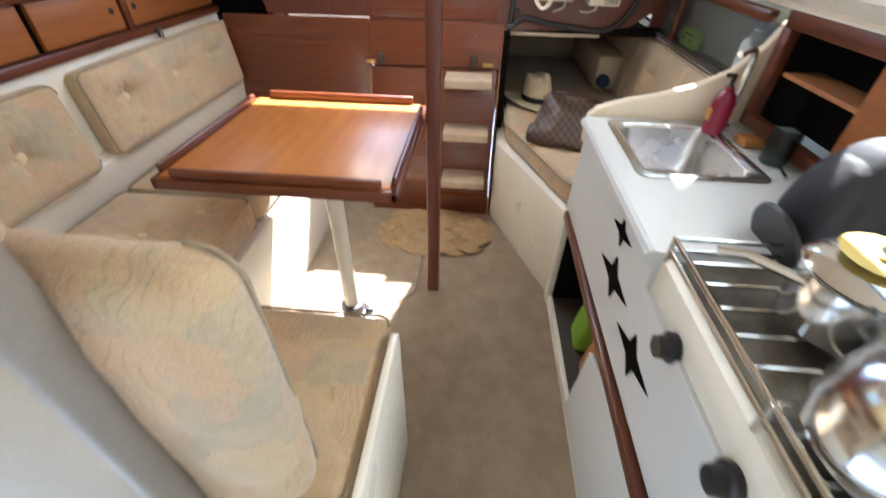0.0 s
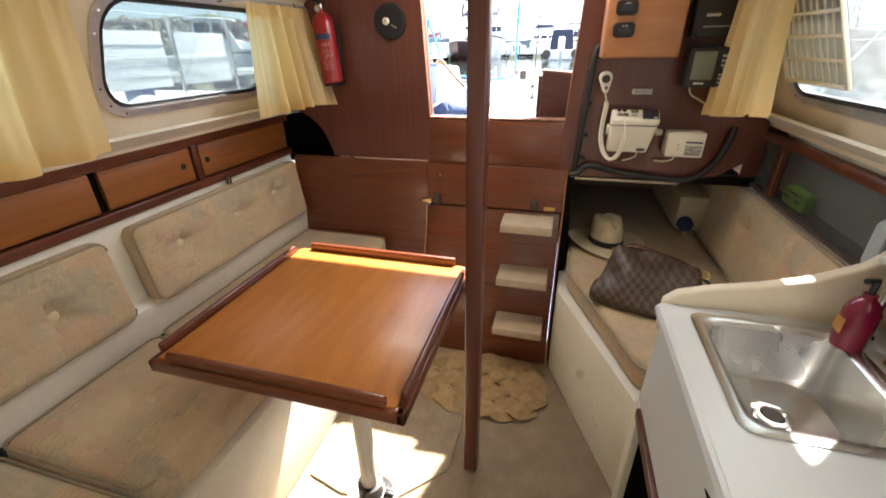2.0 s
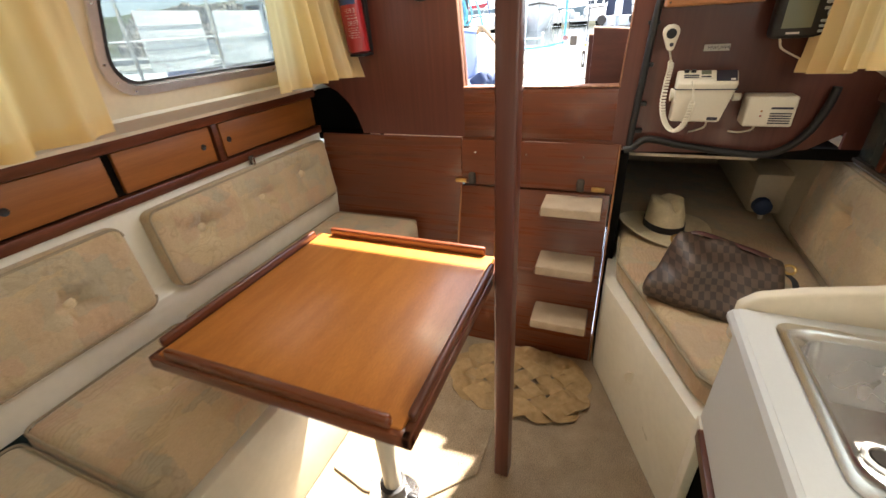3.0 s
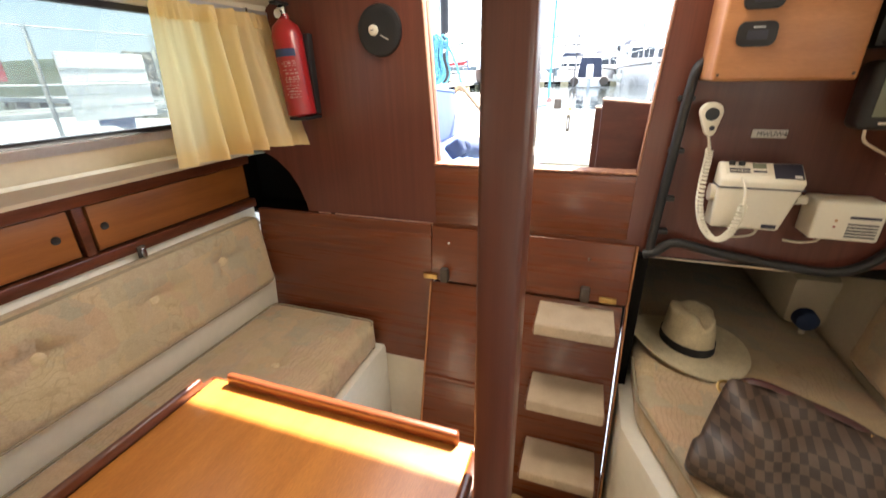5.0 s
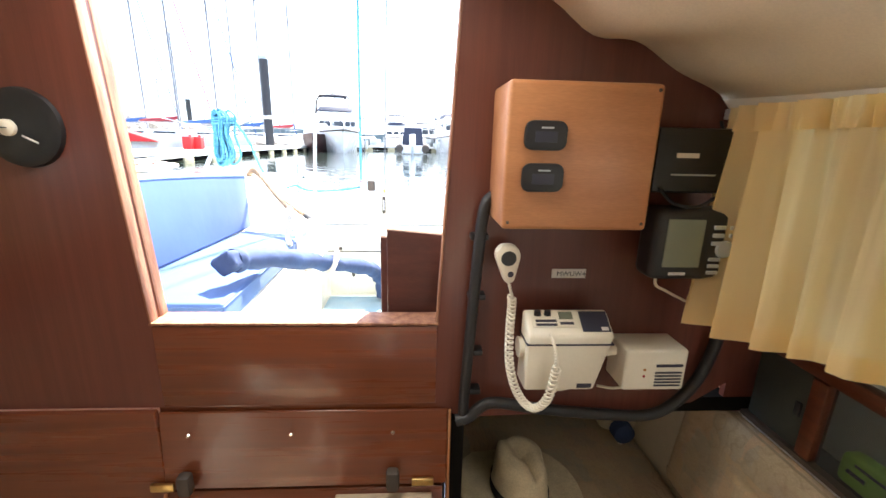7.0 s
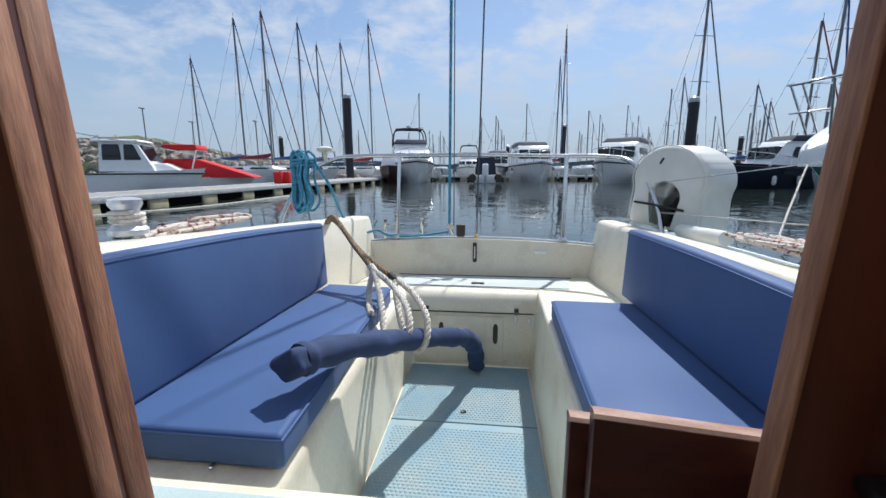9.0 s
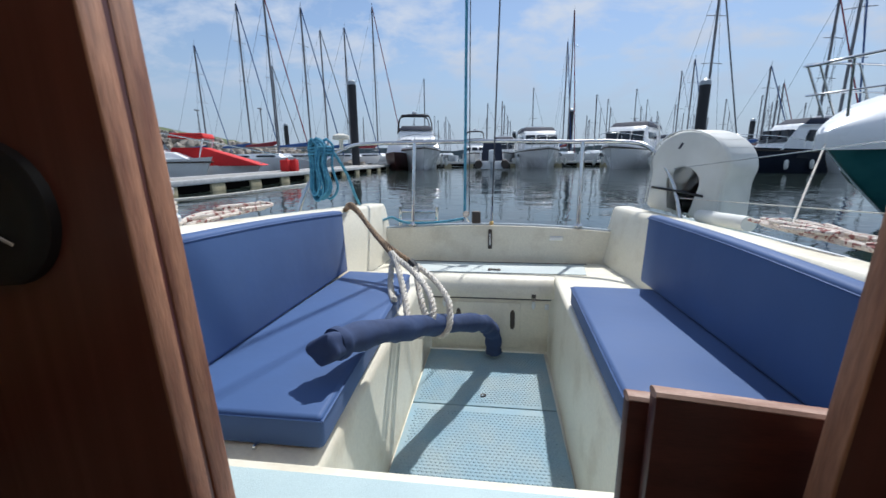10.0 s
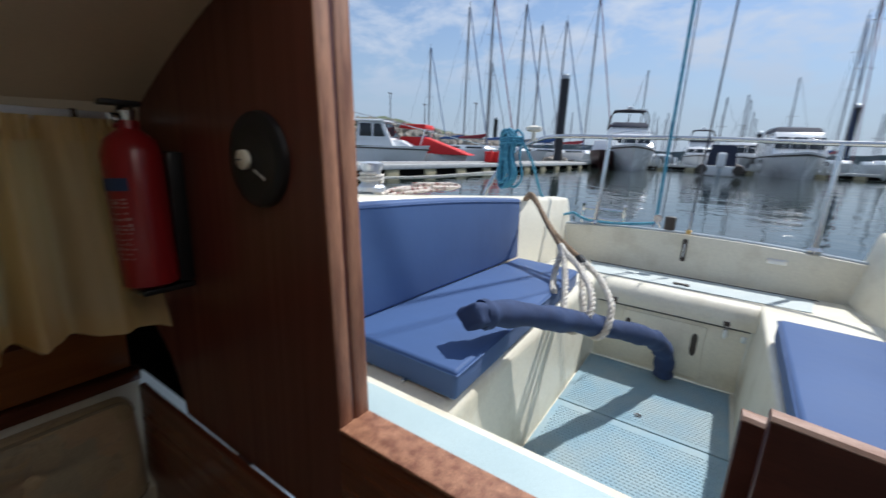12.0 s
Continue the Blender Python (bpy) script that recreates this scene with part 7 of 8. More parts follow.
def hull_mesh(L, B, fb, fs, draft=0.25, n=14, rake=0.12, stern=0.85):
    """Hull with its bow towards -y from the origin at the waterline, middle on x = 0; fb, fs: freeboard at bow and stern."""
    b = bmesh.new()
    rows = []
    for k in range(n + 1):
        f = k / n
        half = B / 2 * min(1, (math.sin(min(f * 1.75, 1) * math.pi / 2)) ** 0.75) * (1 if f < 0.7 else 1 - (1 - stern) * (f - 0.7) / 0.3)
        half = max(half, 0.02)
        z = fb + (fs - fb) * f ** 0.8
        y = f * L
        back = rake * L * (1 - f) ** 1.5
        wl = half * (0.5 + 0.42 * min(1, f * 1.6))
        row = [(-half, y, z), (-half * 0.97, y + back * 0.25, z * 0.72), (-wl, y + back * 0.7, 0.0), (-wl * 0.6, y + back, -draft), (wl * 0.6, y + back, -draft), (wl, y + back * 0.7, 0.0), (half * 0.97, y + back * 0.25, z * 0.72), (half, y, z)]
        rows.append([b.verts.new(p) for p in row])
    for p, q in zip(rows, rows[1:]):
        for j in range(7):
            b.faces.new((p[j], p[j + 1], q[j + 1], q[j]))
        b.faces.new((p[7], p[0], q[0], q[7]))
    b.faces.new(rows[-1])
    b.faces.new(rows[0])
    return b


def frustum(x0, x1, y0, y1, z0, z1, inf=0.0, ina=0.0, ins=0.0):
    """Tapered box: the top is drawn in at the front, the back and the sides."""
    b = bmesh.new()
    lo = [b.verts.new(p) for p in ((x0, y0, z0), (x1, y0, z0), (x1, y1, z0), (x0, y1, z0))]
    hi = [b.verts.new(p) for p in ((x0 + ins, y0 + inf, z1), (x1 - ins, y0 + inf, z1), (x1 - ins, y1 - ina, z1), (x0 + ins, y1 - ina, z1))]
    b.faces.new(lo[::-1])
    b.faces.new(hi)
    for k in range(4):
        b.faces.new((lo[k], lo[(k + 1) % 4], hi[(k + 1) % 4], hi[k]))
    bmesh.ops.bevel(b, geom=b.edges[:], offset=0.05, segments=2, affect="EDGES", profile=0.5)
    return b


def place(bms, m):
    for q in bms:
        q.transform(m)


def motor_cruiser(x, y, turn, L=10.0, B=3.3, label="", canvas=CANVN, hullmat=HULLW, fly=True, sc=1.0):
    M = pose(x, y, WL, 0, 0, turn) @ Matrix.Scale(sc, 4)
    t = thing("motor_cruiser", (x, y, WL), label, "motor boat", "moored motor boats")
    def P(nm, bm, mt, parent=None, lab=""):
        bm.transform(M)
        return part(nm, bm, mt, parent or t, lab)
    hull = P("hull", hull_mesh(L, B, 1.55, 1.15), hullmat)
    P("rubbing_strake", tube([(s * B * 0.49 * min(1, (math.sin(min(f * 1.75, 1) * math.pi / 2)) ** 0.75), f * L, (1.55 - 0.4 * f ** 0.8) * 0.9) for s, f in [(-1, k / 10) for k in range(10, 0, -1)] + [(1, k / 10) for k in range(0, 11)]], 0.045, 6), DARKBROWN, hull)
    for s in (-1, 1):
        P("hull_window", prism([(s * B * 0.488, L * 0.38, 0.85), (s * B * 0.488, L * 0.47, 0.8), (s * B * 0.488, L * 0.46, 1.0), (s * B * 0.488, L * 0.39, 1.03)], (s * 0.03, 0, 0)), BGLASS, hull, "dark hull window")
        for f in (0.3, 0.5, 0.7):
            P("fender", lathe([(0.05, 0), (0.11, 0.1), (0.11, 0.45), (0.05, 0.55)], (s * (B * 0.5 + 0.08), L * f, 0.2), 10), BUOYC, None, "white fender")
    up = 0.0 if fly else 0.55
    house = P("deckhouse", frustum(-B * 0.4, B * 0.4, L * 0.28, L * 0.85, 1.3, 2.15 + up, L * 0.14, 0.1, 0.18), HULLW)
    for s in (-1, 0, 1):
        P("windscreen_pane", frustum(-B * 0.36 + (s + 1) * B * 0.245, -B * 0.36 + (s + 1) * B * 0.245 + B * 0.225, L * 0.28 + L * 0.03, L * 0.34, 1.48 + 0.5 * up, 2.02 + 0.8 * up, L * 0.09, 0, 0.03), BGLASS, house, "dark windscreen pane")
    for s in (-1, 1):
        P("side_window", frustum(s * B * 0.36 - 0.06, s * B * 0.36 + 0.06, L * 0.46, L * 0.78, 1.55 + 0.4 * up, 1.98 + 0.8 * up, 0.25, 0.2, 0.02), BGLASS, house, "dark side window")
    P("roof", frustum(-B * 0.38, B * 0.38, L * 0.42, L * 0.86, 2.12 + up, 2.25 + up, 0.15, 0.05, 0.08), HULLW, house)
    if fly:
        fl_ = P("flybridge", frustum(-B * 0.36, B * 0.36, L * 0.45, L * 0.80, 2.2, 2.75, 0.5, 0, 0.1), HULLW)
        P("flybridge_cover", frustum(-B * 0.34, B * 0.34, L * 0.48, L * 0.78, 2.72, 3.05, 0.35, 0.1, 0.15), canvas, fl_, "dark canvas cover")
        for yy in (0.58, 0.72):
            P("arch", tube(smooth_line([(-B * 0.36, L * yy, 2.6), (-B * 0.33, L * yy, 3.5), (-B * 0.22, L * yy, 3.85), (B * 0.22, L * yy, 3.85), (B * 0.33, L * yy, 3.5), (B * 0.36, L * yy, 2.6)], 4), 0.045, 6), DARKBROWN, fl_, "dark bimini arch")
        P("bimini", frustum(-B * 0.30, B * 0.30, L * 0.57, L * 0.73, 3.82, 3.9, 0.1, 0.1, 0.05), canvas, fl_)
        P("radome", lathe([(0.16, 0), (0.2, 0.06), (0.18, 0.16), (0.05, 0.2)], (0, L * 0.65, 4.0), 14), HULLW, fl_)
        P("aerial", tube([(0.4, L * 0.65, 3.9), (0.42, L * 0.65, 5.6)], 0.015, 5), HULLW, fl_)
    else:
        P("cockpit_canopy", frustum(-B * 0.38, B * 0.38, L * 0.44, L * 0.95, 2.74, 3.12, 0.5, 0.1, 0.2), canvas, None, "dark canvas canopy")
        P("arch", tube(smooth_line([(-B * 0.42, L * 0.8, 1.4), (-B * 0.40, L * 0.72, 2.95), (0, L * 0.70, 3.22), (B * 0.40, L * 0.72, 2.95), (B * 0.42, L * 0.8, 1.4)], 4), 0.07, 6), HULLW)
    rail = smooth_line([(-B * 0.46, L * 0.5, 1.75), (-B * 0.42, L * 0.28, 2.05), (-B * 0.2, L * 0.05, 2.2), (0, -0.1, 2.22), (B * 0.2, L * 0.05, 2.2), (B * 0.42, L * 0.28, 2.05), (B * 0.46, L * 0.5, 1.75)], 4)
    P("bow_rail", tube(rail, 0.022, 6), STEEL)
    for s in (-1, 1):
        for f in (0.08, 0.2, 0.33, 0.45):
            hw = B / 2 * math.sin(min(f * 1.75, 1) * math.pi / 2) ** 0.75 * 0.9
            P("rail_post", tube([(s * hw, f * L, 1.4), (s * hw, f * L, 2.12 - 0.35 * f)], 0.018, 5), STEEL)
    return t


motor_cruiser(-5.6, 35.0, 16, 10.0, 3.5, "white flybridge motor yacht moored across the basin", sc=1.28)
motor_cruiser(4.5, 38.5, 4, 9.5, 3.4, "white motor cruiser with canvas canopy moored bow-on across the basin", fly=False, sc=1.2)
motor_cruiser(8.6, 35.5, -30, 9.5, 3.4, "white motor cruiser with navy canopy across the basin", fly=False, sc=1.22)
motor_cruiser(14.0, 29.3, -78, 8.0, 2.7, "low dark blue and white sports cruiser across the basin", hullmat=HULLN, fly=False)
motor_cruiser(20.5, 44.0, 10, 9.0, 3.2, "white motor cruiser far across the basin", fly=False)
motor_cruiser(0.9, 46.0, 0, 8.0, 3.0, "white motor boat far behind the moorings", fly=False)
motor_cruiser(-2.2, 47.0, 3, 8.0, 3.0, "white motor yacht far behind the moorings", fly=True)

mh_ = thing("maroon_hulled_boat", (-9.0, 37.0, WL), "dark maroon hulled boat beside the flybridge yacht", "motor boat")
b = hull_mesh(7.0, 2.6, 1.5, 1.25)
b.transform(pose(-8.2, 35.6, WL, 0, 0, 6))
part("hull", b, material("maroon_hull", (0.055, 0.018, 0.016), 0.35, scale=1), mh_)
b = frustum(-1.0, 1.0, 2.0, 5.0, 1.3, 2.3, 0.6, 0.1, 0.15)
b.transform(pose(-8.2, 35.6, WL, 0, 0, 6))
part("cabin", b, HULLW, mh_)

# white pilothouse boat beyond the pontoon
ph = thing("pilothouse_boat", (-17.5, 21.5, WL), "white pilothouse fishing boat with a grey stripe beyond the pontoon", "motor boat")
M = pose(-14.9, 22.6, WL, 0, 0, 112)
def PH(nm, bm, mt, parent=None, lab=""):
    bm.transform(M)
    return part(nm, bm, mt, parent or ph, lab)
hull = PH("hull", hull_mesh(6.6, 2.4, 1.25, 0.95), HULLW)
PH("stripe", tube([(s * 1.19 * min(1, math.sin(min(f * 1.75, 1) * math.pi / 2) ** 0.75), f * 6.6, 0.98) for s, f in [(-1, k / 10) for k in range(10, 0, -1)] + [(1, k / 10) for k in range(0, 11)]], 0.04, 6), DARKBROWN, hull, "dark stripe")
cab = PH("wheelhouse", frustum(-0.95, 0.95, 2.0, 4.4, 1.1, 2.55, 0.75, 0.1, 0.15), HULLW)
PH("roof", frustum(-0.98, 0.98, 2.55, 4.6, 2.52, 2.64, 0.1, 0.05, 0.05), HULLW, cab)
for s in (-1, 1):
    for y0, y1 in ((2.55, 3.3), (3.4, 4.2)):
        PH("side_window", frustum(s * 0.86 - 0.08, s * 0.86 + 0.08, y0, y1, 1.65, 2.4, 0.3 if y0 < 3 else 0.05, 0.05, 0.03), BGLASS, cab, "dark side window")
PH("windscreen", frustum(-0.75, 0.75, 2.22, 2.6, 1.6, 2.42, 0.4, 0, 0.08), BGLASS, cab, "dark windscreen")
PH("foredeck", frustum(-0.7, 0.7, 0.9, 2.3, 1.1, 1.5, 0.8, 0, 0.2), HULLW)

# grey-white rib with an outboard, seen from astern
rb = thing("inflatable_boat", (-0.3, 36.6, WL), "dark inflatable boat with a white outboard across the basin", "inflatable boat")
part("tube_collar", tube(smooth_line([(-1.35, 36.3, 0.75), (-1.4, 38.5, 0.8), (-0.9, 41, 0.95), (-0.3, 41.9, 1.05), (0.3, 41, 0.95), (0.8, 38.5, 0.8), (0.75, 36.3, 0.75)], 5), 0.32, 10), DARKBROWN, rb)
part("transom", box((-1.2, 36.5, 0.35), (0.6, 36.7, 1.0), 0.04), HULLW, rb)
part("outboard", box((-0.55, 36.0, 0.9), (-0.05, 36.5, 1.9), 0.12, 3), HULLW, rb, "white outboard motor")
part("outboard_leg", box((-0.4, 36.1, 0.1), (-0.2, 36.35, 0.95), 0.04), HULLG, rb)
part("console_canopy", frustum(-1.2, 0.6, 37.5, 39.5, 1.0, 2.45, 0.3, 0.3, 0.15), CANVN, rb, "dark canopy")
part("side_frame", tube([(-1.2, 37, 0.9), (-1.25, 37.3, 1.7), (-1.1, 38, 1.9)], 0.05, 6), HULLW, rb)

# large cruiser whose bow reaches in from starboard
bc = thing("bow_of_cruiser", (6.5, 9.6, WL), "large white cruiser with a teal hull and steel pulpit", "motor boat")
M = pose(4.62, 8.55, WL + 0.02, 0, 0, -70)
def BC(nm, bm, mt, parent=None, lab=""):
    bm.transform(M)
    return part(nm, bm, mt, parent or bc, lab)
Lb, n_ = 9.0, 40


def bow_half(f):
    return 1.55 * math.sin(min(f * 1.9, 1) * math.pi / 2) ** 0.8 + 0.008


def bow_side(s, f, w):
    """A point of the raked topside: w runs from the rubbing strake down to the waterline."""
    h = bow_half(f) * (1 - 0.10 * w - 0.28 * w ** 3)
    return (s * h, f * Lb + 2.3 * w ** 1.15 * (1 - f) ** 2, (1.36 + 0.1 * f) * (1 - w) - 0.25 * w)


fs = [(k / n_) ** 1.7 for k in range(n_ + 1)]
b = bmesh.new()
rows = []
for f in fs:
    ws = [k / 10 for k in range(11)]
    rows.append([b.verts.new(bow_side(-1, f, w)) for w in ws] + [b.verts.new(bow_side(1, f, w)) for w in ws[::-1]])
for p, q in zip(rows, rows[1:]):
    for j in range(21):
        b.faces.new((p[j], p[j + 1], q[j + 1], q[j]))
b.faces.new(rows[0]), b.faces.new(rows[-1])
hull = BC("lower_hull", b, HULLT, None, "teal lower hull")
b = bmesh.new()
rows = []
for f in fs:
    half, zt, g = bow_half(f) * 1.03 + 0.02, 1.36 + 0.1 * f, min(1.0, f * 6) ** 0.7
    prof = [(0.985, -0.16), (1.0, -0.14), (1.02, -0.06), (1.02, 0.0), (1.0, 0.04), (0.97, 0.05 + 0.14 * g), (0.90, 0.05 + (0.28 + 0.2 * f) * g), (0.75, 0.06 + (0.40 + 0.45 * f) * g), (0.4, 0.06 + (0.47 + 0.58 * f) * g)]
    ring = [(-half * a, zt + z) for a, z in prof] + [(0, zt + 0.06 + (0.5 + 0.62 * f) * g)] + [(half * a, zt + z) for a, z in prof[::-1]]
    rows.append([b.verts.new((x, f * Lb - 0.06, z)) for x, z in ring])
for p, q in zip(rows, rows[1:]):
    for j in range(18):
        b.faces.new((p[j], p[j + 1], q[j + 1], q[j]))
b.faces.new(rows[0]), b.faces.new(rows[-1])
BC("deck_moulding", b, HULLW, None, "white deck moulding")
for s in (-1, 1):
    o = [Vector(bow_side(s, 0.085 + 0.020 * math.cos(a), 0.36 + 0.085 * math.sin(a))) + Vector((s * 0.012, -0.012, 0)) for a in [2 * math.pi * k / 24 for k in range(24)]]
    BC("porthole", prism(o, (s * 0.008, -0.008, 0)), HULLT, hull, "oval porthole")
    BC("porthole_rim", tube(o, 0.014, 6, closed=True), STEEL, hull, "bright porthole rim")
rail = smooth_line([(-1.6, 4.5, 2.75), (-1.45, 2.6, 2.72), (-0.9, 0.9, 2.55), (-0.3, -0.15, 2.36), (0, -0.3, 2.32), (0.3, -0.15, 2.36), (0.9, 0.9, 2.55), (1.45, 2.6, 2.72), (1.6, 4.5, 2.75)], 5)
BC("pulpit_rail", tube(rail, 0.02, 8), STEEL)
low = smooth_line([(-1.5, 4.5, 2.25), (-1.35, 2.6, 2.22), (-0.8, 0.9, 2.08), (-0.1, -0.15, 1.95), (0.8, 0.9, 2.08), (1.35, 2.6, 2.22), (1.5, 4.5, 2.25)], 5)
BC("lower_rail", tube(low, 0.014, 8), STEEL)
for s in (-1, 1):
    for (x, y, z0), (x2, y2, z1) in (((0.15, 0.15, 1.65), (0.28, -0.12, 2.36)), ((0.75, 1.2, 1.75), (0.85, 0.85, 2.54)), ((1.3, 2.8, 1.95), (1.4, 2.5, 2.71))):
        BC("rail_post", tube([(s * x, y, z0), (s * x2, y2, z1)], 0.017, 8), STEEL)
mr_ = thing("mooring_line", (4.0, 8.0, 1.2), "white mooring line from the cruiser's bow", "rope")
part("line", tube([(4.95, 8.9, 1.8), (3.6, 7.2, 1.0), (3.2, 6.7, 0.7)], 0.012, 6), ROPEW, mr_)


ml_ = thing("mooring_line", (-3.0, 5.0, 0.9), "white mooring line led to the pontoon", "rope")
part("line", tube(smooth_line([(-0.94, 4.19, 1.355), (-2.25, 4.6, 1.21), (-5.5, 5.6, 0.96), (-10.9, 7.4, 0.775)], 6), 0.012, 6), ROPEW, ml_)

# yacht moored alongside to port
nb = thing("neighbouring_yacht", (-3.6, 0.0, WL), "white yacht alongside with cloth dodgers on its guard rail", "yacht")
b = hull_mesh(8.0, 2.4, 0.85, 0.72)
b.transform(pose(-3.7, -4.0, WL))
part("hull", b, HULLW, nb)
b = frustum(-4.4, -3.0, -1.5, 1.8, 1.0, 1.45, 0.6, 0.1, 0.15)
part("coachroof", b, HULLW, nb)
part("cabin_window", frustum(-3.06, -2.98, -0.8, 1.4, 1.12, 1.3, 0.1, 0.1, 0.01), BGLASS, nb, "dark cabin window")
part("rub_rail", box((-2.55, -1.5, 0.98), (-2.46, 4.0, 1.04), 0.015), HULLW, nb)
for y in (-0.5, 0.6, 1.7, 2.62, 3.3, 3.9):
    part("stanchion", tube([(-2.58, y, 1.0), (-2.58, y, 1.62)], 0.013, 6), STEEL, nb)
for z in (1.33, 1.61):
    part("guard_line", tube([(-2.58, -1.0, z), (-2.58, 4.0, z)], 0.005, 5), HULLW, nb)
dg = part("dodger", box((-2.6, 2.72, 1.13), (-2.59, 3.22, 1.50), 0.003), HULLW, nb, "white cloth dodger")
for z in (1.2, 1.27, 1.34, 1.41):
    part("seam", box((-2.588, 2.72, z), (-2.584, 3.22, z + 0.006)), HULLG, dg)
part("dodger", box((-2.6, 3.34, 1.13), (-2.59, 3.86, 1.50), 0.003), HULLW, nb, "white cloth dodger")
part("fender", lathe([(0.02, 0), (0.12, 0.04), (0.16, 0.14), (0.12, 0.25), (0.03, 0.3)], (-2.25, 2.66, 0.82), 18), BUOYC, nb, "white ball fender")
part("bucket", lathe([(0.09, 0), (0.11, 0.18)], (-2.75, 3.05, 1.03), 14), CANVB, nb, "blue bucket")
part("ensign", sheet(lambda u, v: (-2.9 + 0.3 * u, 2.5 + 0.05 * math.sin(6 * u), 1.35 + 0.22 * v), 6, 2), REDCLOTH, nb, "small red flag")
part("mast", tube([(-3.7, -0.6, 1.3), (-3.7, -0.6, 11)], 0.07, 8), MAST, nb)


# pontoons
def pontoon(x0, y0, x1, y1, w, name_lab):
    d = Vector((x1 - x0, y1 - y0, 0))
    L = d.length
    a = math.degrees(math.atan2(-d.x, d.y))
    M = pose(x0, y0, 0, 0, 0, a)
    t = thing("pontoon", (x0, y0, WL), name_lab, "pontoon", "floating pontoons")
    b = box((-w / 2, 0, 0.66), (w / 2, L, 0.74), 0.01)
    b.transform(M)
    part("deck", b, DECKW, t)
    for s in (-1, 1):
        b = box((s * w / 2 - 0.05, 0, 0.58), (s * w / 2 + 0.05, L, 0.765), 0.012)
        b.transform(M)
        part("edge_beam", b, material("galvanised_edge", (0.62, 0.62, 0.60), 0.6, 0.0, scale=3, fine=0.2, finescale=20), t, "grey edge beam")
    k = 0.8
    while k < L - 1:
        b = box((-w / 2 - 0.02, k, WL - 0.2), (w / 2 + 0.02, k + 0.75, 0.58), 0.04)
        b.transform(M)
        part("float", b, FLOATC, t, "weed-stained concrete float")
        k += 2.3
    # near-black block stands in for the shade beneath the deck
    b = box((-w / 2 + 0.06, 0, 0.33), (w / 2 - 0.06, L, 0.62))
    b.transform(M)
    part("underdeck_shade", b, SHADE, t)
    return t


pontoon(-11.9, 6.0, -10.2, 38.0, 2.2, "long grey floating pontoon on concrete floats")
pontoon(-20, 46.0, 40, 50.0, 2.0, "far floating pontoon behind the motor boats")
pontoon(-12.5, 12.5, -26, 14.5, 1.6, "finger pontoon beside the pilothouse boat")
for x, y, h in ((-11.6, 36, 7.1), (9.7, 60, 6.9), (12.9, 31, 5.6), (27, 62, 5.0), (3, 75, 5), (34, 64, 5.5), (-31, 62, 6.0)):
    t = thing("mooring_pile", (x, y, WL), "black steel mooring pile with a pale cap", "pile", "mooring piles")
    part("shaft", lathe([(0.32, -0.5), (0.32, h)], (x, y, 0), 16), PILE, t)
    part("cap", lathe([(0.34, 0), (0.3, 0.25), (0.02, 0.45)], (x, y, h), 16), HULLG, t, "pale conical cap")
# red craft and cans on the pontoon side
rc = thing("red_dinghy_cover", (-16.0, 24.8, 0.8), "bright red canvas covered dinghy on the far side of the pontoon", "dinghy")
b = hull_mesh(5.6, 2.1, 0.9, 0.65)
b.transform(pose(-13.3, 24.6, WL, 0, 0, 108))
part("hull", b, HULLW, rc)
b = frustum(-0.95, 0.95, -0.2, 4.6, 0.75, 1.75, 3.0, 0.2, 0.35)
b.transform(pose(-13.3, 24.6, WL, 0, 0, 108))
part("cover", b, REDCLOTH, rc, "red canvas cover")
b = tube([(-0.8, 3.0, 1.2), (-0.8, 2.7, 2.2), (0.8, 2.7, 2.2), (0.8, 3.0, 1.2)], 0.04, 6)
b.transform(pose(-13.3, 24.6, WL, 0, 0, 108))
part("frame", b, HULLW, rc, "white tube frame")
b = frustum(-0.9, 0.9, 2.6, 4.4, 2.25, 2.5, 0.1, 0.1, 0.05)
b.transform(pose(-13.3, 24.6, WL, 0, 0, 108))
part("bimini", b, REDCLOTH, rc, "red canvas top")
for x, y in ((-11.15, 23.2), (-10.85, 23.5)):
    t = thing("red_can", (x, y, 0.74), "red plastic can standing on the pontoon", "can", "red cans")
    part("body", box((x - 0.22, y - 0.2, 0.745), (x + 0.22, y + 0.2, 1.35), 0.05, 3), REDCLOTH, t)
    part("cap", lathe([(0.06, 0), (0.06, 0.08)], (x + 0.1, y, 1.35), 10), REDCLOTH, t)


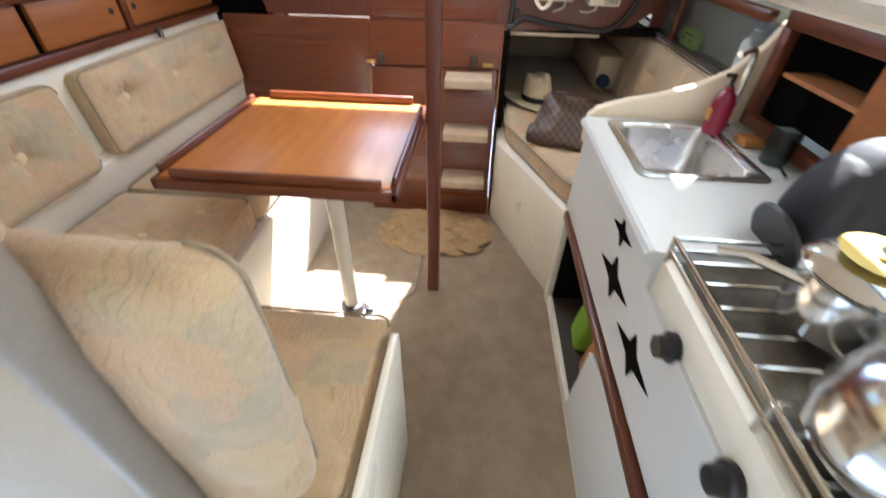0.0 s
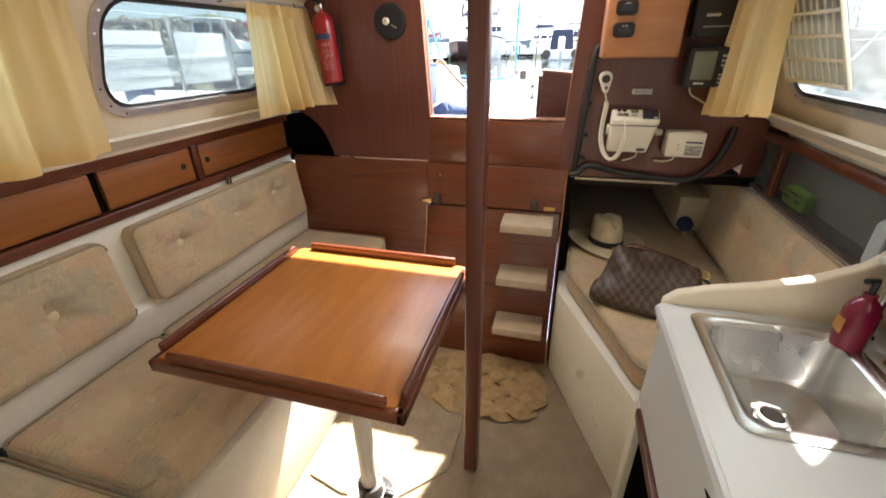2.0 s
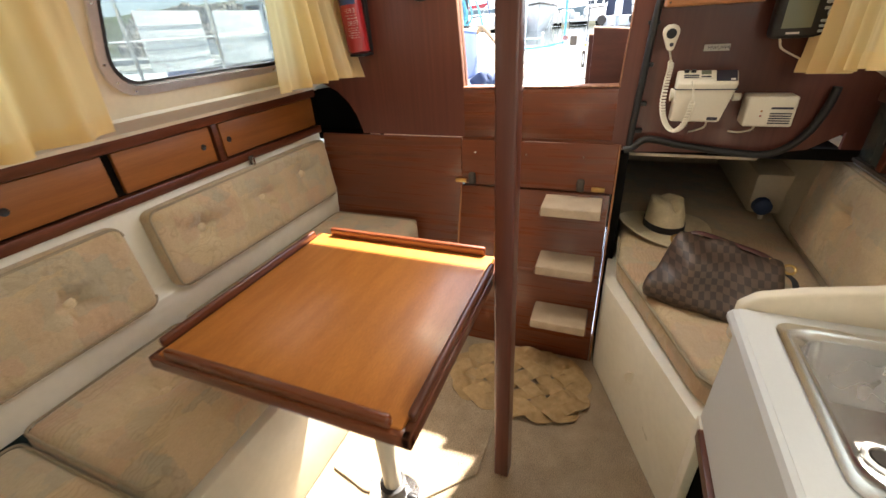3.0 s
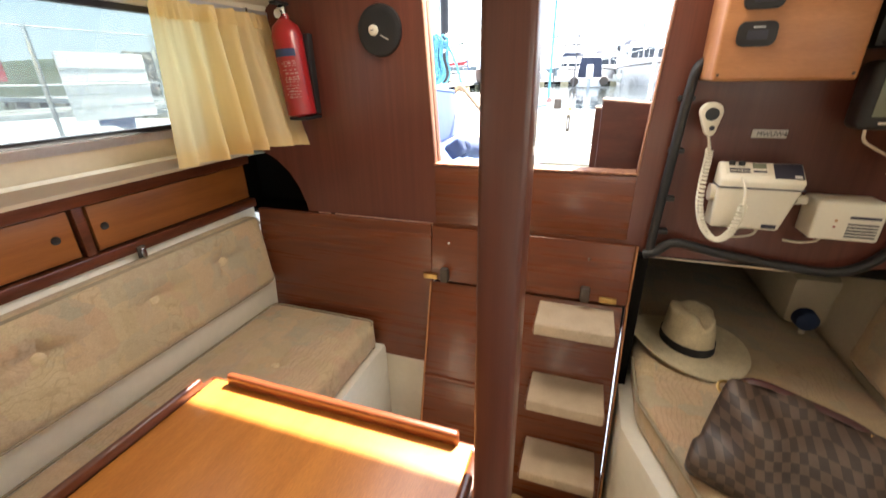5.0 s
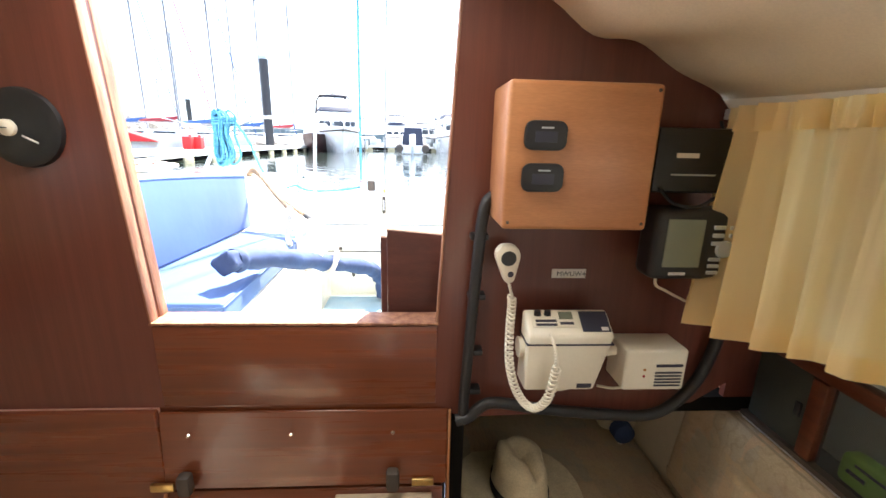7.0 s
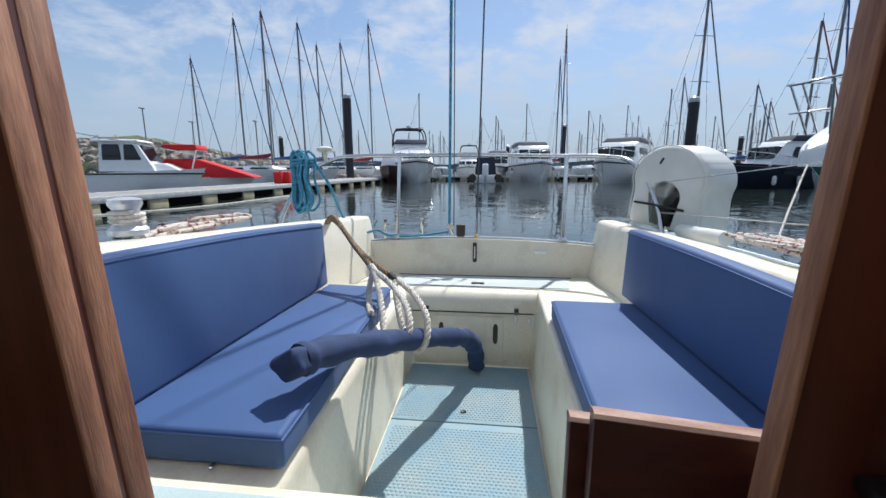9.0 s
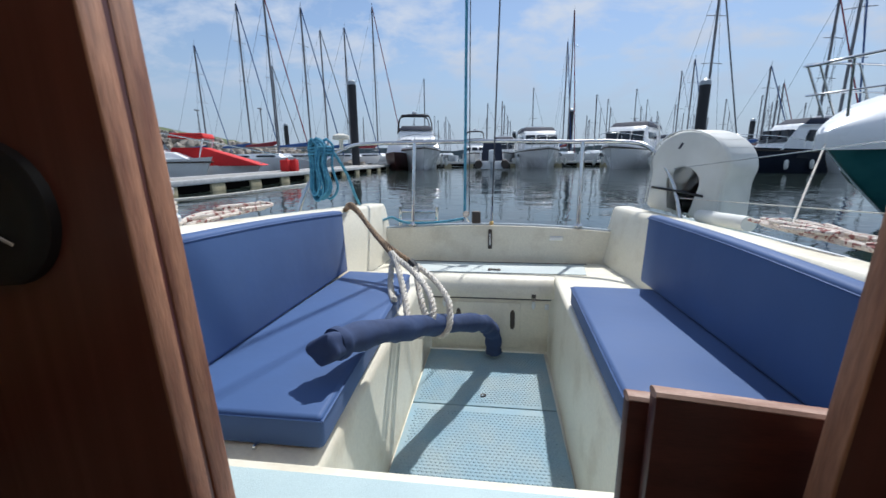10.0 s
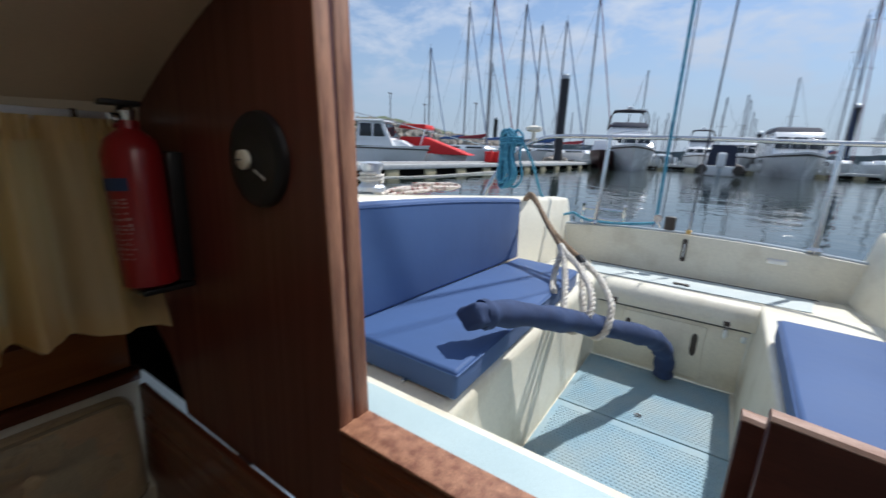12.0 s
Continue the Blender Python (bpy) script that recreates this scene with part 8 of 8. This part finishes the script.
# yachts with masts
def yacht(x, y, h, turn, label, cover=CANVB, L=9.0, low=False):
    M = pose(x, y, WL, 0, 0, turn)
    t = thing("sailing_yacht", (x, y, WL), label, "yacht", "moored sailing yachts")
    def P(nm, bm, mt, parent=None, lab=""):
        bm.transform(M)
        return part(nm, bm, mt, parent or t, lab)
    oy = -L * 0.4
    b = hull_mesh(L, L * 0.31, 1.25, 0.95)
    b.transform(Matrix.Translation((0, oy, 0)))
    P("hull", b, HULLW)
    b = frustum(-L * 0.1, L * 0.1, oy + L * 0.28, oy + L * 0.68, 1.0, 1.5, 0.5, 0.1, 0.12)
    P("coachroof", b, HULLW)
    b = frustum(-L * 0.105, L * 0.105, oy + L * 0.36, oy + L * 0.6, 1.18, 1.36, 0.1, 0.1, 0.02)
    P("cabin_window", b, BGLASS, None, "dark cabin windows")
    hm = h - WL
    mast = P("mast", tube([(0, 0, 1.2), (0, 0.05, hm)], 0.085, 8), MAST)
    for f in (0.55, 0.78):
        P("spreader", tube([(-0.75, 0, hm * f), (0, 0.05, hm * f + 0.06), (0.75, 0, hm * f)], 0.025, 5), MAST, mast)
    P("boom", tube([(0, 0.1, 2.1), (0, L * 0.42, 2.15)], 0.07, 8), MAST)
    P("sail_cover", tube([(0, 0.05, 2.5), (0, 0.6, 2.35), (0, L * 0.2, 2.28), (0, L * 0.4, 2.2)], [0.12, 0.2, 0.17, 0.1], 8), cover, None, "canvas sail cover")
    for a, c, r in (((0, oy + 0.1, 1.25), (0, 0, hm), 0.05), ((0, oy + L, 1.0), (0, 0, hm), 0.011), ((-L * 0.14, 0.1, 1.1), (0, 0, hm * 0.9), 0.010), ((L * 0.14, 0.1, 1.1), (0, 0, hm * 0.9), 0.010)):
        P("stay", tube([a, c], r, 5), WIRE if r < 0.05 else cover)
    P("masthead", tube([(0, 0, hm), (0.02, 0, hm + 0.5)], 0.018, 5), WIRE, mast)
    P("pulpit", tube([(-0.5, oy + 1.2, 1.2), (-0.45, oy + 1.0, 1.8), (0, oy - 0.1, 1.85), (0.45, oy + 1.0, 1.8), (0.5, oy + 1.2, 1.2)], 0.02, 5), STEEL)
    return t


REDC = material("maroon_sail_cover", (0.22, 0.02, 0.03), 0.8, scale=4)
GREYC = material("grey_sail_cover", (0.16, 0.17, 0.18), 0.8, scale=4)
near = [(-24.5, 42, 15.6, 80), (-19.5, 38, 14.6, 78), (-17.7, 41, 14.6, 80), (-19.7, 50, 15.2, 100), (-16.2, 48, 14.8, 82), (-14.2, 52, 17.9, 80),
        (9.1, 62, 15.8, 10), (9.1, 58, 18.3, 5), (24.2, 60, 12.7, 15), (14.9, 35, 13.5, 12), (27.3, 50, 9.9, 20), (23.0, 36, 11.6, 14), (20.4, 30.5, 12.0, -20),
        (34.7, 60, 9.6, 10), (-33, 47, 13.5, 80), (-29, 56, 13.0, 85)]
covers = [CANVB, REDC, CANVB, GREYC, CANVB, REDC]
for k, (x, y, h, a) in enumerate(near):
    yacht(x, y, h, a, "white sailing yacht with furled sails moored in the marina", covers[k % 6])
# forest of masts and small hulls farther off
rnd = random.Random(12)
b, bh = bmesh.new(), bmesh.new()
for k in range(95):
    y = rnd.uniform(66, 150)
    x = rnd.uniform(-0.75, 1.0) * y * 0.95
    if x < -0.35 * y:
        continue
    h = rnd.uniform(8.5, 14)
    tube([(x, y, 0.8), (x + rnd.uniform(-0.15, 0.15), y, h)], 0.09, 5, b)
    tube([(x - 0.7, y, h * 0.6), (x + 0.7, y, h * 0.6)], 0.03, 4, b)
    tube([(x, y, h), (x + rnd.uniform(2.5, 4) * rnd.choice((-1, 1)), y, 1.3)], 0.025, 4, b)
    q = hull_mesh(rnd.uniform(7, 10), 2.8, 1.3, 1.0, n=6)
    q.transform(pose(x, y - 3, WL, 0, 0, rnd.uniform(-20, 20)))
    join(bh, q)
    q = frustum(-0.8, 0.8, 1.5, 5, 1.0, 1.7, 0.6, 0.1, 0.1)
    q.transform(pose(x, y - 3, WL))
    join(bh, q)
tagged(solid("far_masts", b, MAST, "dense far row of bare yacht masts", "masts"), kind="stuff")
tagged(solid("far_hulls", bh, HULLW, "far rows of white moored hulls", "boats"), kind="stuff")

# rock breakwater with a grassy top, and the far shore
def bank(u, v):
    x = -170 + 157 * u
    yy = 48 + 5 * math.sin(u * 5)
    prof = [(0, 0.0), (3.5, 3.2), (7.5, 6.3), (10, 7.3), (30, 8.8)]
    f = v * 4
    i = min(int(f), 3)
    o = prof[i][0] + (prof[i + 1][0] - prof[i][0]) * (f - i)
    z = prof[i][1] + (prof[i + 1][1] - prof[i][1]) * (f - i)
    nz = noise.noise(Vector((x * 0.35, yy * 0.35 + o, v * 3))) * 0.9 * (1 if v > 0.02 else 0)
    return (x - o * 0.55, yy + o, WL - 0.2 + z * 0.78 * (1 - 0.85 * max(0, u - 0.8) / 0.2) + nz * 0.5)
structure("bank", sheet(bank, 120, 26), GRASSM, "grass-topped breakwater")
rb_, rnd = bmesh.new(), random.Random(6)
proto = []
for k in range(5):
    q = bmesh.new()
    bmesh.ops.create_icosphere(q, subdivisions=1, radius=1)
    for v in q.verts:
        v.co *= rnd.uniform(0.7, 1.15)
    me = bpy.data.meshes.new("rock")
    q.to_mesh(me)
    q.free()
    proto.append(me)
for k in range(900):
    u, v = rnd.uniform(0.62, 1.0), rnd.random() ** 0.8 * 0.56
    p = bank(u, v)
    q = bmesh.new()
    q.from_mesh(proto[k % 5])
    s = rnd.uniform(0.35, 0.85)
    q.transform(Matrix.Translation(p) @ Euler((rnd.uniform(0, 6), rnd.uniform(0, 6), 0)).to_matrix().to_4x4() @ Matrix.Diagonal((s * 1.3, s, s * 0.8, 1)))
    join(rb_, q)
tagged(solid("armour_rocks", rb_, ROCK, "grey armour rocks on the breakwater", "rocks", smooth=0), kind="stuff")
def shore(u, v):
    a = radians(-80 + 160 * u)
    r = 420 + 40 * math.sin(u * 9)
    return (r * math.sin(a), r * math.cos(a), WL + v * (7 + 5 * noise.noise(Vector((u * 14, 0, 2))) + 2 * noise.noise(Vector((u * 60, 0, 5)))))
structure("backdrop_shore", sheet(shore, 160, 3), HAZE, "low far shore with haze in its colour")
for u, h in ((0.83, 4.4), (0.875, 3.6), (0.93, 4.6)):
    x, y, zb = bank(u, 0.62)
    h += zb
    t = thing("lamp_post", (x, y, zb), "thin grey lamp post on the breakwater", "lamp post", "lamp posts on the bank")
    part("column", tube([(x, y, zb - 0.3), (x, y, h)], 0.07, 6), MAST, t)
    part("head", box((x - 0.1, y - 0.5, h), (x + 0.1, y + 0.3, h + 0.12), 0.02), MAST, t)
